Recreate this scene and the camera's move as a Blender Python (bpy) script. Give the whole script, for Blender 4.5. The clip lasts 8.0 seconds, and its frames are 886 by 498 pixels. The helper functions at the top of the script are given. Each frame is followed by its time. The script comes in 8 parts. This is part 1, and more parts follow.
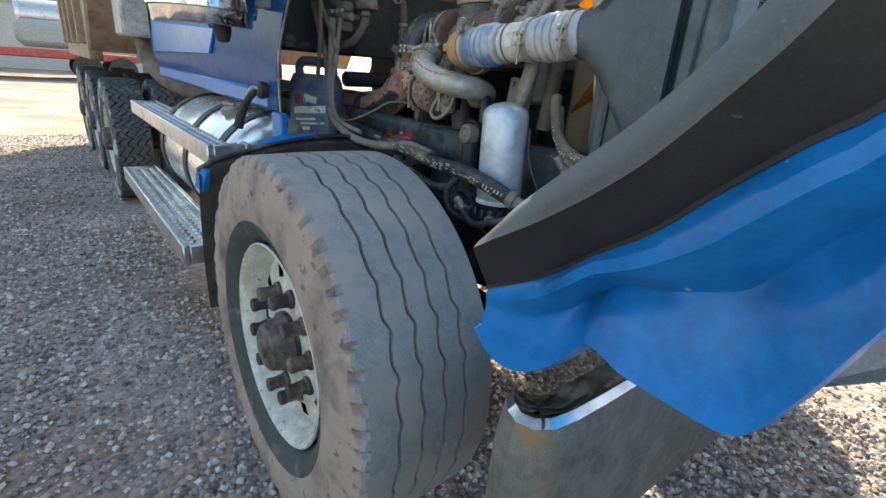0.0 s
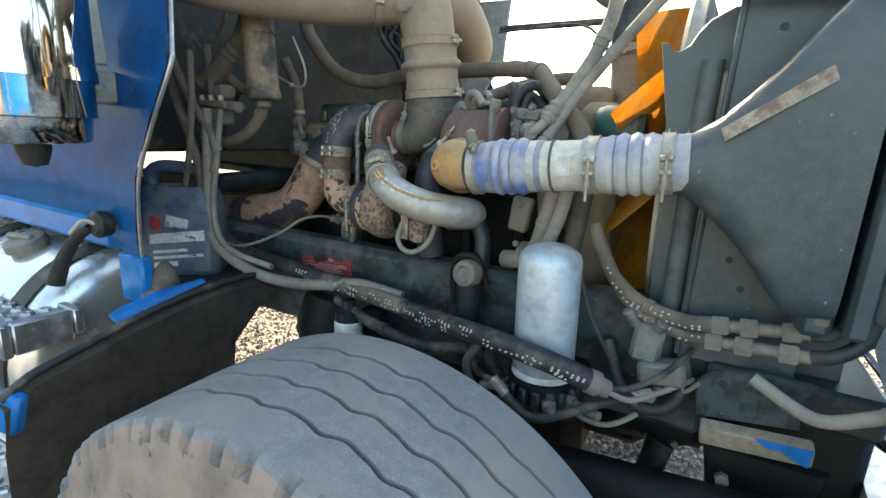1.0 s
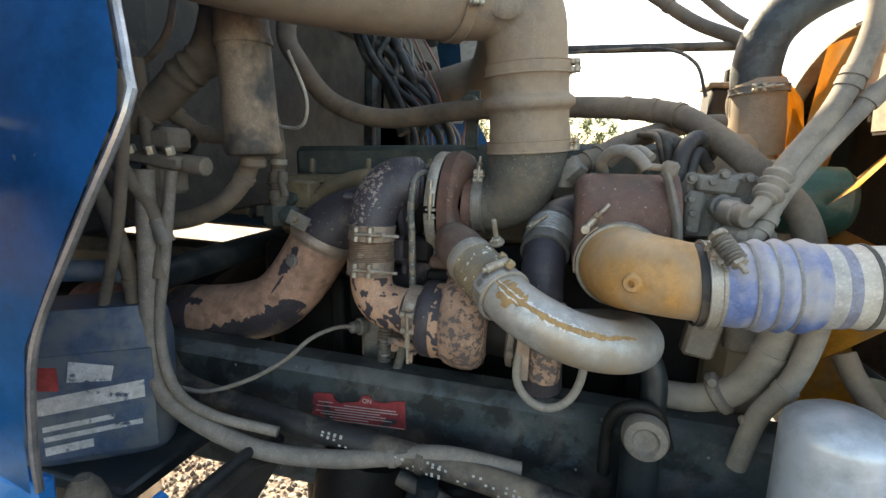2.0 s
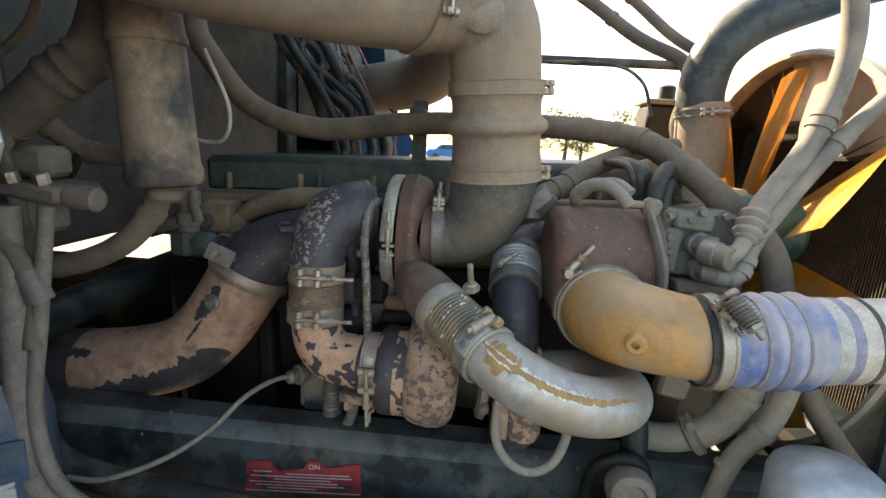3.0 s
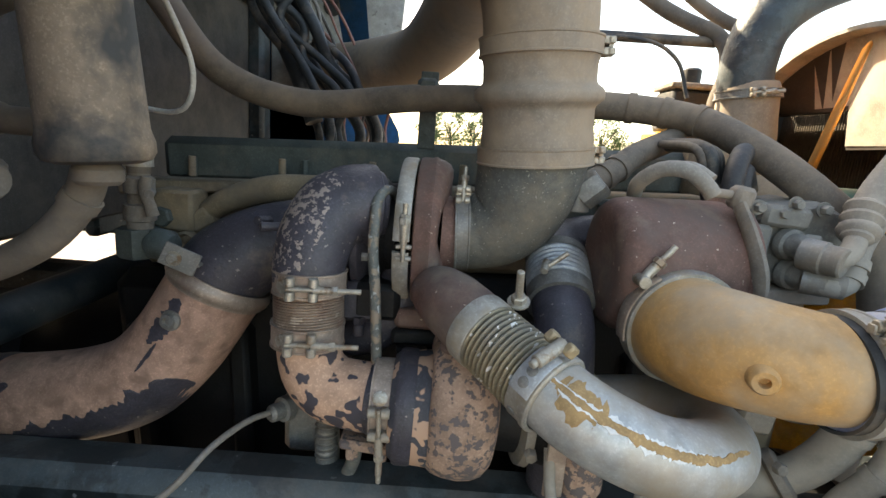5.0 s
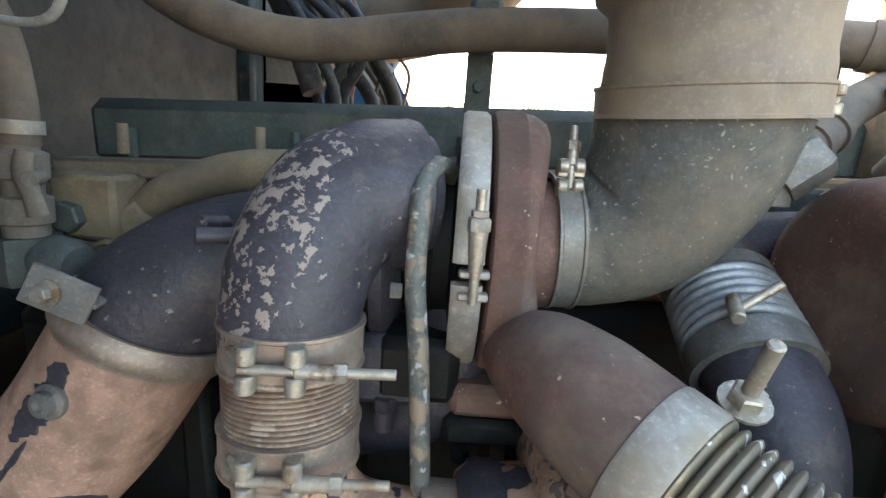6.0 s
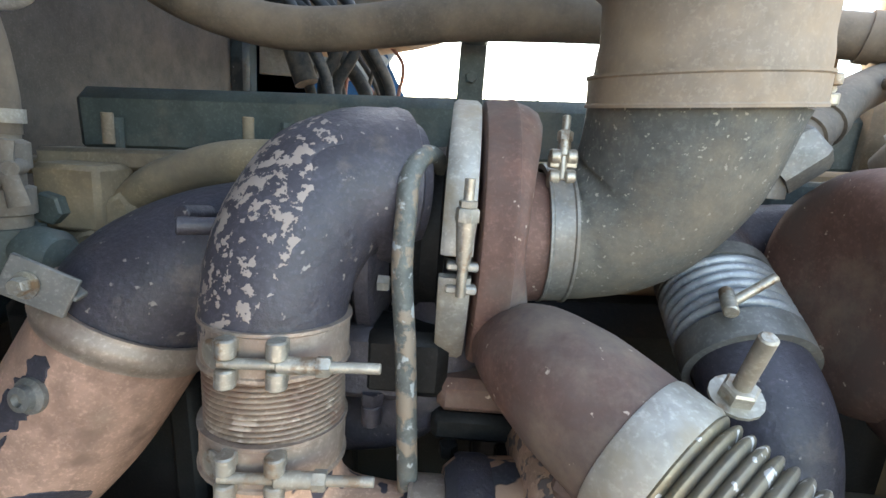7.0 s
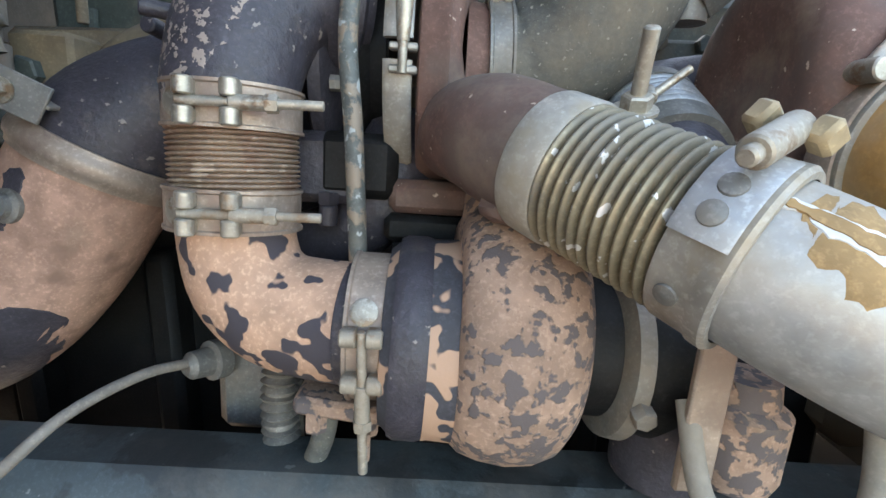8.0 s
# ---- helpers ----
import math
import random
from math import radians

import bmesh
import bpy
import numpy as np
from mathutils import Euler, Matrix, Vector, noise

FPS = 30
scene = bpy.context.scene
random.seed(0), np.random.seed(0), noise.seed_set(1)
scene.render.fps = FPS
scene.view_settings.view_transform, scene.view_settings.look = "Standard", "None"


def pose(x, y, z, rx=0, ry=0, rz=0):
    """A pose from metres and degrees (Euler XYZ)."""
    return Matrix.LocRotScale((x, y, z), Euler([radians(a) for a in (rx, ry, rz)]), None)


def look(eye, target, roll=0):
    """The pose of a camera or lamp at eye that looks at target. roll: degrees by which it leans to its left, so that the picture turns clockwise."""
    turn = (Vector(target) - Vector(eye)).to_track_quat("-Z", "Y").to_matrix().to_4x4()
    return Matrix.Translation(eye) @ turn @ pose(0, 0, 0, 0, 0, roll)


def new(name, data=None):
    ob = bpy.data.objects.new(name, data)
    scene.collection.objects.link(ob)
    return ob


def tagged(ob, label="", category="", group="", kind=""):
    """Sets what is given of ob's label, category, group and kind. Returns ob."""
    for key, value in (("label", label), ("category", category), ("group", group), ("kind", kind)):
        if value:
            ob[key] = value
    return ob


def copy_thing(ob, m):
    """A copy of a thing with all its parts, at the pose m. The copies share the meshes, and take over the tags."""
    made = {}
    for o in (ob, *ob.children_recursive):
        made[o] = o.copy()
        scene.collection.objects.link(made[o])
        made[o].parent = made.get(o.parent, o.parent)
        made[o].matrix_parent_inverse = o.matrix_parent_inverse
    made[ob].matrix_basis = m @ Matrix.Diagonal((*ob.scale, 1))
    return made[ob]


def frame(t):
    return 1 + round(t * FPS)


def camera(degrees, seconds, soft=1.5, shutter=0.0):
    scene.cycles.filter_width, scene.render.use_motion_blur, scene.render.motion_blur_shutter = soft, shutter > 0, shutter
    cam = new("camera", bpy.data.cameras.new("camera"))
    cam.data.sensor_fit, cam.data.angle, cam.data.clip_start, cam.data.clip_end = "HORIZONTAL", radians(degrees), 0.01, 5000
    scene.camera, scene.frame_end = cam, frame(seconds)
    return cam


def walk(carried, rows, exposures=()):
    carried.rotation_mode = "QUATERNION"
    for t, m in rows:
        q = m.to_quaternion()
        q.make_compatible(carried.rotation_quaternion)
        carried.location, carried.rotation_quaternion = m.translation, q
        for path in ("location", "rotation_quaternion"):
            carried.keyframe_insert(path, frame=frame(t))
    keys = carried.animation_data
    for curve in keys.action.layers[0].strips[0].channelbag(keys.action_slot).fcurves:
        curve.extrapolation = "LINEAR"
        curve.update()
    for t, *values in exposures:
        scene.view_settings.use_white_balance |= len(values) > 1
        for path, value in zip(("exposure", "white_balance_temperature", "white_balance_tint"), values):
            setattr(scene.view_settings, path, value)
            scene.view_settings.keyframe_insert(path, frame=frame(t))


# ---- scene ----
cam = camera(85.5, 8.0)
PATH = [
    (0, 0.1247, 0.0608, 1.3374, 69.92, -4.30, 51.53),
    (0.5, -0.2633, 0.0385, 1.4064, 72.87, -3.83, 40.49),
    (1, -0.6035, 0.1268, 1.4825, 76.46, -2.79, 28.63),
    (1.5, -0.9678, 0.2960, 1.5510, 78.30, -2.55, 20.96),
    (1.7, -1.0870, 0.3535, 1.5514, 78.86, -2.40, 18.78),
    (2.8, -1.3205, 0.5116, 1.6333, 77.38, -3.60, 5.41),
    (3, -1.3277, 0.5209, 1.6269, 77.55, -3.77, 3.91),
    (3.5, -1.3457, 0.5218, 1.6229, 77.64, -3.84, 2.41),
    (4, -1.3472, 0.5227, 1.6222, 77.57, -4.00, 1.11),
    (4.5, -1.3515, 0.5421, 1.6094, 77.76, -4.27, 0.39),
    (5, -1.4094, 0.6782, 1.5883, 77.82, -4.39, 0.47),
    (5.2, -1.4344, 0.7613, 1.5860, 77.26, -4.40, 0.67),
    (6.3, -1.4726, 0.9716, 1.5347, 77.69, -4.18, 1.30),
    (6.5, -1.4716, 0.9692, 1.5393, 77.40, -4.51, 1.31),
    (7, -1.4661, 0.9635, 1.5399, 77.01, -4.35, 0.79),
    (7.5, -1.4413, 0.9209, 1.4843, 77.05, -4.18, 0.01),
    (8, -1.4253, 0.9027, 1.4062, 77.26, -3.79, -0.52),
]
EXPOSURES = [(0.0, 2.26, 7500, 3), (0.5, 2.62, 7650, 0), (1.0, 2.64, 7800, 0), (1.7, 2.56, 8500, 6), (3.0, 2.52, 8650, 8), (4.5, 2.64, 8550, 8), (5.2, 2.82, 8350, 8), (6.3, 3.62, 8000, 7), (7.0, 3.74, 8000, 7), (8.0, 3.60, 7900, 8)]
walk(cam, [(t, pose(x, y, z, rx, ry, rz)) for t, x, y, z, rx, ry, rz in PATH], EXPOSURES)

# ---- world, sun ----
SUN_EL, SUN_AZ = 36.0, 131.0  # height, and bearing from +x towards +y
world = bpy.data.worlds.new("sky")
scene.world = world
world.use_nodes = True
wn = world.node_tree.nodes
sky = wn.new("ShaderNodeTexSky")
sky.sky_type = "NISHITA"
sky.sun_disc = False
sky.sun_elevation = radians(SUN_EL)
sky.sun_rotation = radians(90 - SUN_AZ)
sky.dust_density = 2.0
bg = wn["Background"]
bg.inputs["Strength"].default_value = 0.12
world.node_tree.links.new(sky.outputs[0], bg.inputs[0])
sun = new("sun", bpy.data.lights.new("sun", "SUN"))
sun.data.energy, sun.data.angle, sun.data.color = 3.0, radians(0.6), (1.0, 0.93, 0.82)
sd = Vector((math.cos(radians(SUN_EL)) * math.cos(radians(SUN_AZ)), math.cos(radians(SUN_EL)) * math.sin(radians(SUN_AZ)), math.sin(radians(SUN_EL))))
sun.matrix_world = look(sd * 30, (0, 0, 0))


# ---- materials ----
def mat(name, base, rough=0.6, metal=0.0, second=None, scale=12.0, edge=(0.45, 0.6), dust=0.0, dust_col=(0.30, 0.235, 0.17),
        bump=0.34, bump_scale=90.0, fine=0.44, coat=0.0, dust_rough=0.95, third=None, scale3=40.0, edge3=(0.6, 0.66), spec=0.5, up=0.0, grime=0.6, detail=5.0, cluster=0.0):
    """Painted, bare or dusty surface: a base, worn patches of a second and third colour, a film of dust, grain and fine relief."""
    m = bpy.data.materials.new(name)
    m.use_nodes = True
    n, l = m.node_tree.nodes, m.node_tree.links
    b = n["Principled BSDF"]
    co = n.new("ShaderNodeTexCoord")

    def noise_at(sc, detail=4.0, rough_=0.6, dist=0.0):
        t = n.new("ShaderNodeTexNoise")
        t.inputs["Scale"].default_value, t.inputs["Detail"].default_value = sc, detail
        t.inputs["Roughness"].default_value, t.inputs["Distortion"].default_value = rough_, dist
        l.new(co.outputs["Object"], t.inputs["Vector"])
        return t.outputs["Fac"]

    def ramp(src, lo, hi):
        r = n.new("ShaderNodeMapRange")
        r.inputs["From Min"].default_value, r.inputs["From Max"].default_value = lo, hi
        l.new(src, r.inputs["Value"])
        return r.outputs["Result"]

    def mix(f, a, c):
        x = n.new("ShaderNodeMix")
        x.data_type = "RGBA"
        if isinstance(f, float):
            x.inputs["Factor"].default_value = f
        else:
            l.new(f, x.inputs["Factor"])
        for v, s in ((a, x.inputs["A"]), (c, x.inputs["B"])):
            if isinstance(v, tuple):
                s.default_value = (*v, 1)
            else:
                l.new(v, s)
        return x.outputs["Result"]

    def times(a, f):
        x = n.new("ShaderNodeMath")
        x.operation = "MULTIPLY"
        l.new(a, x.inputs[0])
        if isinstance(f, float):
            x.inputs[1].default_value = f
        else:
            l.new(f, x.inputs[1])
        return x.outputs[0]

    col = mix(times(ramp(noise_at(bump_scale * 0.7, 3.0), 0.3, 0.7), fine), base, tuple(c * 0.45 for c in base))
    col = mix(times(ramp(noise_at(330.0, 2.0), 0.52, 0.70), fine * 0.85), col, tuple(min(0.9, c * 1.7 + 0.015) for c in base))
    col = mix(times(ramp(noise_at(16.0, 6.0, 0.7), 0.42, 0.72), grime), col, tuple(c * 0.3 for c in base))
    patch = None
    if second:
        src = noise_at(scale, detail, 0.62, 0.15)
        if cluster:
            far = n.new("ShaderNodeMath")
            far.operation = "MULTIPLY_ADD"
            l.new(noise_at(9.0, 2.0), far.inputs[0])
            far.inputs[1].default_value, far.inputs[2].default_value = cluster, -0.5 * cluster
            tot = n.new("ShaderNodeMath")
            tot.operation = "ADD"
            l.new(src, tot.inputs[0])
            l.new(far.outputs[0], tot.inputs[1])
            src = tot.outputs[0]
        patch = ramp(src, *edge)
        col = mix(patch, col, second)
    if third:
        col = mix(ramp(noise_at(scale3, 3.0, 0.5), *edge3), col, third)
    r_out = None
    if dust:
        d = ramp(noise_at(9.0, 8.0, 0.68), 0.64 - dust * 0.42, 0.90 - dust * 0.40)
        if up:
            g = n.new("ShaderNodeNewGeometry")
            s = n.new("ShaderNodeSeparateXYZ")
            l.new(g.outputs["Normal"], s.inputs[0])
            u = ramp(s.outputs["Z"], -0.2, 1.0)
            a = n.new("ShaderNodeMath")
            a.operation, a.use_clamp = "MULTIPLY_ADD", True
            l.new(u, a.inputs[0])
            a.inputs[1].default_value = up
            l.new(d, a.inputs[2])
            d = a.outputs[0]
        d = times(d, 0.85)
        col = mix(d, col, dust_col)
        q = n.new("ShaderNodeMix")
        q.inputs["A"].default_value, q.inputs["B"].default_value = rough, dust_rough
        l.new(d, q.inputs["Factor"])
        r_out = q.outputs["Result"]
        if metal:
            w = n.new("ShaderNodeMix")
            w.inputs["A"].default_value, w.inputs["B"].default_value = metal, 0.0
            l.new(d, w.inputs["Factor"])
            l.new(w.outputs["Result"], b.inputs["Metallic"])
    l.new(col, b.inputs["Base Color"])
    if r_out:
        l.new(r_out, b.inputs["Roughness"])
    else:
        b.inputs["Roughness"].default_value = rough
        b.inputs["Metallic"].default_value = metal
    b.inputs["Coat Weight"].default_value = coat
    b.inputs["Coat Roughness"].default_value = 0.06
    b.inputs["Specular IOR Level"].default_value = spec
    if bump:
        h = noise_at(bump_scale, 5.0, 0.6)
        if patch is not None:
            a = n.new("ShaderNodeMath")
            a.operation = "ADD"
            l.new(h, a.inputs[0])
            l.new(times(patch, 0.6), a.inputs[1])
            h = a.outputs[0]
        bp = n.new("ShaderNodeBump")
        bp.inputs["Strength"].default_value, bp.inputs["Distance"].default_value = bump, 0.002
        l.new(h, bp.inputs["Height"])
        l.new(bp.outputs["Normal"], b.inputs["Normal"])
    return m


M = dict(
    blue=mat("blue_paint", (0.003, 0.160, 0.470), 0.32, coat=0.15, bump=0.03, fine=0.12, spec=0.22, third=(0.30, 0.36, 0.45), scale3=55, edge3=(0.74, 0.78)),
    # cab blue darkened for the shade and dirt inside the far panel
    blue_inner=mat("blue_shaded_dirty", (0.004, 0.07, 0.165), 0.7, dust=0.3, dust_col=(0.06, 0.075, 0.09), bump=0.15),
    chrome=mat("chrome", (0.72, 0.72, 0.72), 0.06, 1.0, bump=0.02, fine=0.05, dust=0.15),
    alu=mat("aluminium_tread", (0.62, 0.62, 0.62), 0.35, 0.9, bump=0.1, dust=0.25),
    tank=mat("polished_tank", (0.80, 0.80, 0.78), 0.25, 0.75, bump=0.04, dust=0.2, dust_col=(0.55, 0.53, 0.48), grime=0.12, fine=0.1),
    tyre=mat("tyre_tread", (0.19, 0.204, 0.21), 0.8, second=(0.20, 0.198, 0.195), scale=9, bump=0.35, dust=0.2, dust_col=(0.27, 0.225, 0.19), grime=0.35),
    tyre_side=mat("tyre_sidewall", (0.12, 0.10, 0.092), 0.85, second=(0.285, 0.215, 0.18), scale=7, edge=(0.30, 0.55), bump=0.7, bump_scale=55, dust=0.35, dust_col=(0.28, 0.215, 0.175), third=(0.075, 0.07, 0.068), scale3=26, edge3=(0.62, 0.68)),
    tyre_dark=mat("tyre_bead_rubber", (0.045, 0.05, 0.05), 0.75, bump=0.3, dust=0.15),
    tyre_worn=mat("drive_tread", (0.075, 0.08, 0.085), 0.8, bump=0.35, dust=0.2),
    tyre_pale=mat("scuffed_sidewall", (0.08, 0.08, 0.08), 0.8, second=(0.34, 0.35, 0.34), scale=7, edge=(0.52, 0.58), bump=0.3, dust=0.3),
    wheel=mat("white_wheel_paint", (0.62, 0.60, 0.55), 0.45, second=(0.42, 0.38, 0.32), scale=14, bump=0.1, dust=0.2, third=(0.16, 0.09, 0.05), scale3=45, edge3=(0.68, 0.73)),
    nut=mat("black_nut_covers", (0.035, 0.032, 0.03), 0.6, dust=0.4),
    cap_grey=mat("grey_pipe_dust", (0.18, 0.165, 0.145), 0.75, dust=0.6, dust_col=(0.27, 0.22, 0.17), up=0.2),
    intake=mat("dusty_steel_pipe", (0.26, 0.22, 0.18), 0.7, second=(0.34, 0.25, 0.17), scale=4, edge=(0.35, 0.7), dust=0.5, dust_col=(0.37, 0.268, 0.175), bump=0.12, up=0.3),
    canister=mat("stained_dusty_canister", (0.29, 0.21, 0.145), 0.75, second=(0.050, 0.047, 0.044), scale=5, edge=(0.47, 0.56), dust=0.2, dust_col=(0.29, 0.22, 0.15), bump=0.2),
    boot=mat("dusty_rubber_boot", (0.10, 0.105, 0.098), 0.75, dust=0.45, dust_col=(0.24, 0.20, 0.15), third=(0.30, 0.29, 0.25), scale3=260, edge3=(0.64, 0.70), bump=0.45),
    hose=mat("dusty_hose", (0.11, 0.094, 0.078), 0.8, dust=0.62, dust_col=(0.225, 0.175, 0.13), bump=0.25, up=0.2),
    hose_grey=mat("dusty_grey_hose", (0.22, 0.21, 0.19), 0.8, dust=0.6, dust_col=(0.34, 0.295, 0.24), bump=0.25, up=0.2),
    hose_dark=mat("black_hose", (0.03, 0.032, 0.032), 0.6, dust=0.3, bump=0.15),
    cable=mat("black_cable", (0.028, 0.028, 0.03), 0.6, dust=0.4),
    wire_pink=mat("faded_red_wire", (0.30, 0.13, 0.10), 0.6, dust=0.3),
    cable_lt=mat("grey_cable", (0.24, 0.21, 0.18), 0.7, dust=0.3),
    pink=mat("peeling_pink_coat", (0.50, 0.30, 0.22), 0.8, second=(0.045, 0.036, 0.042), scale=9, edge=(0.66, 0.68), dust=0.2, bump=0.45, third=(0.25, 0.15, 0.11), scale3=38, edge3=(0.54, 0.72)),
    spotted=mat("spotted_pink_coat", (0.57, 0.345, 0.235), 0.8, detail=1.5, cluster=0.25, second=(0.055, 0.047, 0.056), scale=46, edge=(0.53, 0.55), dust=0.1, bump=0.35, grime=0.2),
    spotted_dark=mat("dark_flaking_over_pink", (0.055, 0.055, 0.066), 0.7, detail=2.0, second=(0.45, 0.28, 0.19), scale=34, edge=(0.52, 0.54), dust=0.1, bump=0.35, grime=0.3),
    mottled=mat("mottled_housing", (0.42, 0.275, 0.20), 0.85, detail=2.5, cluster=0.3, second=(0.12, 0.098, 0.095), scale=100, edge=(0.50, 0.55), dust=0.1, bump=0.5),
    scaled=mat("flaking_dark_heat_coat", (0.055, 0.05, 0.062), 0.58, detail=3.0, cluster=0.40, second=(0.29, 0.235, 0.205), scale=125, edge=(0.505, 0.53), dust=0.12, bump=0.4),
    strap_warm=mat("heat_tinted_strap", (0.42, 0.33, 0.265), 0.5, 0.4, dust=0.35, dust_col=(0.30, 0.22, 0.17), bump=0.2, second=(0.26, 0.19, 0.155), scale=30, edge=(0.5, 0.65)),
    dark_coat=mat("dark_heat_coat", (0.055, 0.05, 0.062), 0.5, third=(0.24, 0.21, 0.19), scale3=130, edge3=(0.685, 0.73), dust=0.2, bump=0.7, bump_scale=130),
    rust=mat("brown_cast_iron", (0.168, 0.090, 0.070), 0.75, second=(0.115, 0.080, 0.068), scale=10, dust=0.3, bump=0.25, third=(0.46, 0.36, 0.29), scale3=150, edge3=(0.69, 0.73)),
    steel=mat("clamp_steel", (0.44, 0.42, 0.38), 0.5, 0.5, dust=0.52, dust_col=(0.34, 0.29, 0.22), bump=0.15, second=(0.34, 0.27, 0.18), scale=25, edge=(0.5, 0.7)),
    steel_dark=mat("dull_steel", (0.24, 0.235, 0.22), 0.55, 0.5, dust=0.45, bump=0.2),
    bolt=mat("plated_bolts", (0.47, 0.43, 0.36), 0.45, 0.65, dust=0.45, bump=0.2, second=(0.26, 0.18, 0.12), scale=60, edge=(0.56, 0.64)),
    bellows=mat("bellows_steel", (0.42, 0.31, 0.23), 0.5, 0.4, dust=0.3, second=(0.27, 0.16, 0.115), scale=22, bump=0.2, third=(0.60, 0.48, 0.38), scale3=60, edge3=(0.60, 0.66)),
    bellows_gold=mat("brassy_bellows", (0.33, 0.28, 0.19), 0.42, 0.45, dust=0.3, dust_col=(0.27, 0.215, 0.14), bump=0.2, second=(0.16, 0.15, 0.135), scale=14, edge=(0.5, 0.68), third=(0.78, 0.77, 0.74), scale3=95, edge3=(0.635, 0.655)),
    silver=mat("silver_painted_pipe", (0.46, 0.47, 0.465), 0.45, 0.3, second=(0.37, 0.305, 0.225), scale=6, edge=(0.4, 0.6), dust=0.3, dust_col=(0.36, 0.30, 0.22), third=(0.42, 0.27, 0.11), scale3=16, edge3=(0.68, 0.70), bump=0.2, fine=0.28),
    steel_pale=mat("pale_bluish_zinc", (0.40, 0.42, 0.44), 0.45, 0.4, dust=0.45, dust_col=(0.40, 0.34, 0.26), bump=0.15),
    brass=mat("yellow_cast_nuts", (0.50, 0.38, 0.22), 0.6, 0.2, dust=0.3, bump=0.25),
    oil_pipe=mat("weathered_oil_pipe", (0.13, 0.14, 0.13), 0.6, 0.2, second=(0.25, 0.20, 0.15), scale=55, edge=(0.5, 0.56), dust=0.25, third=(0.36, 0.38, 0.37), scale3=120, edge3=(0.62, 0.66), bump=0.35),
    bumper_dust=mat("dusty_bumper_face", (0.36, 0.35, 0.32), 0.5, 0.35, dust=0.45, dust_col=(0.33, 0.28, 0.22), bump=0.1, second=(0.45, 0.30, 0.14), scale=7, edge=(0.60, 0.66)),
    tan_seam=mat("bare_tan_primer", (0.40, 0.25, 0.11), 0.8, bump=0.3),
    gold=mat("gold_painted_elbow", (0.56, 0.30, 0.10), 0.5, second=(0.44, 0.34, 0.23), scale=7, edge=(0.40, 0.62), dust=0.42, dust_col=(0.36, 0.275, 0.19), bump=0.12, up=0.2, fine=0.28),
    blue_rub=mat("dusty_blue_silicone", (0.12, 0.19, 0.42), 0.62, second=(0.42, 0.43, 0.46), scale=14, edge=(0.42, 0.66), grime=0.2, dust=0.42, dust_col=(0.44, 0.39, 0.33), bump=0.15, up=0.35),
    blue_pale=mat("dusty_pale_blue_silicone", (0.26, 0.30, 0.43), 0.7, second=(0.47, 0.455, 0.43), scale=12, edge=(0.42, 0.62), grime=0.3, dust=0.38, dust_col=(0.47, 0.425, 0.36), bump=0.15, up=0.3, third=(0.06, 0.10, 0.42), scale3=18, edge3=(0.66, 0.74)),
    blue_stripe=mat("faded_blue_stripe", (0.27, 0.285, 0.36), 0.7, dust=0.3, dust_col=(0.36, 0.32, 0.27), bump=0.1),
    stripe=mat("clean_silicone_stripe", (0.52, 0.51, 0.48), 0.6, bump=0.1),
    grey_rub=mat("dusty_white_silicone", (0.60, 0.56, 0.49), 0.75, grime=0.25, dust=0.4, dust_col=(0.47, 0.40, 0.31), bump=0.15),
    black_panel=mat("scuffed_black_plastic", (0.046, 0.066, 0.073), 0.40, second=(0.062, 0.078, 0.083), scale=4, edge=(0.4, 0.7), dust=0.24, dust_col=(0.15, 0.145, 0.135), bump=0.08, third=(0.24, 0.25, 0.25), scale3=60, edge3=(0.72, 0.77)),
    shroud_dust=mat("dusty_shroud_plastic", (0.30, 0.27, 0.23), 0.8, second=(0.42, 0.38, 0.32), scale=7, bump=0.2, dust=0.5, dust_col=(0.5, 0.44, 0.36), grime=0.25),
    # same shroud plastic, darkened for the shade within the funnel
    shroud_in=mat("shroud_plastic_shaded", (0.024, 0.019, 0.016), 0.75, second=(0.040, 0.031, 0.025), scale=6, bump=0.2),
    rail=mat("flaking_rail_paint", (0.040, 0.060, 0.068), 0.48, second=(0.010, 0.016, 0.019), scale=13, edge=(0.47, 0.54), dust=0.34, dust_col=(0.13, 0.12, 0.11), bump=0.35, third=(0.2, 0.21, 0.21), scale3=60, edge3=(0.70, 0.73), up=0.2),
    frame=mat("dark_frame_paint", (0.012, 0.020, 0.025), 0.45, dust=0.3, dust_col=(0.10, 0.10, 0.095), bump=0.25, third=(0.16, 0.17, 0.17), scale3=50, edge3=(0.70, 0.74)),
    engine_tan=mat("baked_tan_iron", (0.26, 0.195, 0.12), 0.85, second=(0.15, 0.12, 0.085), scale=10, edge=(0.45, 0.65), dust=0.45, dust_col=(0.30, 0.235, 0.155), bump=0.4),
    pump=mat("dusty_grey_casting", (0.20, 0.195, 0.175), 0.7, 0.1, second=(0.13, 0.13, 0.12), scale=22, edge=(0.45, 0.62), dust=0.42, dust_col=(0.30, 0.26, 0.205), bump=0.35),
    engine=mat("dusty_engine_iron", (0.20, 0.16, 0.115), 0.85, second=(0.32, 0.245, 0.16), scale=6, edge=(0.35, 0.65), dust=0.5, dust_col=(0.27, 0.215, 0.15), bump=0.4),
    valve=mat("green_grey_cover", (0.075, 0.095, 0.09), 0.6, dust=0.35, dust_col=(0.19, 0.165, 0.13), bump=0.15),
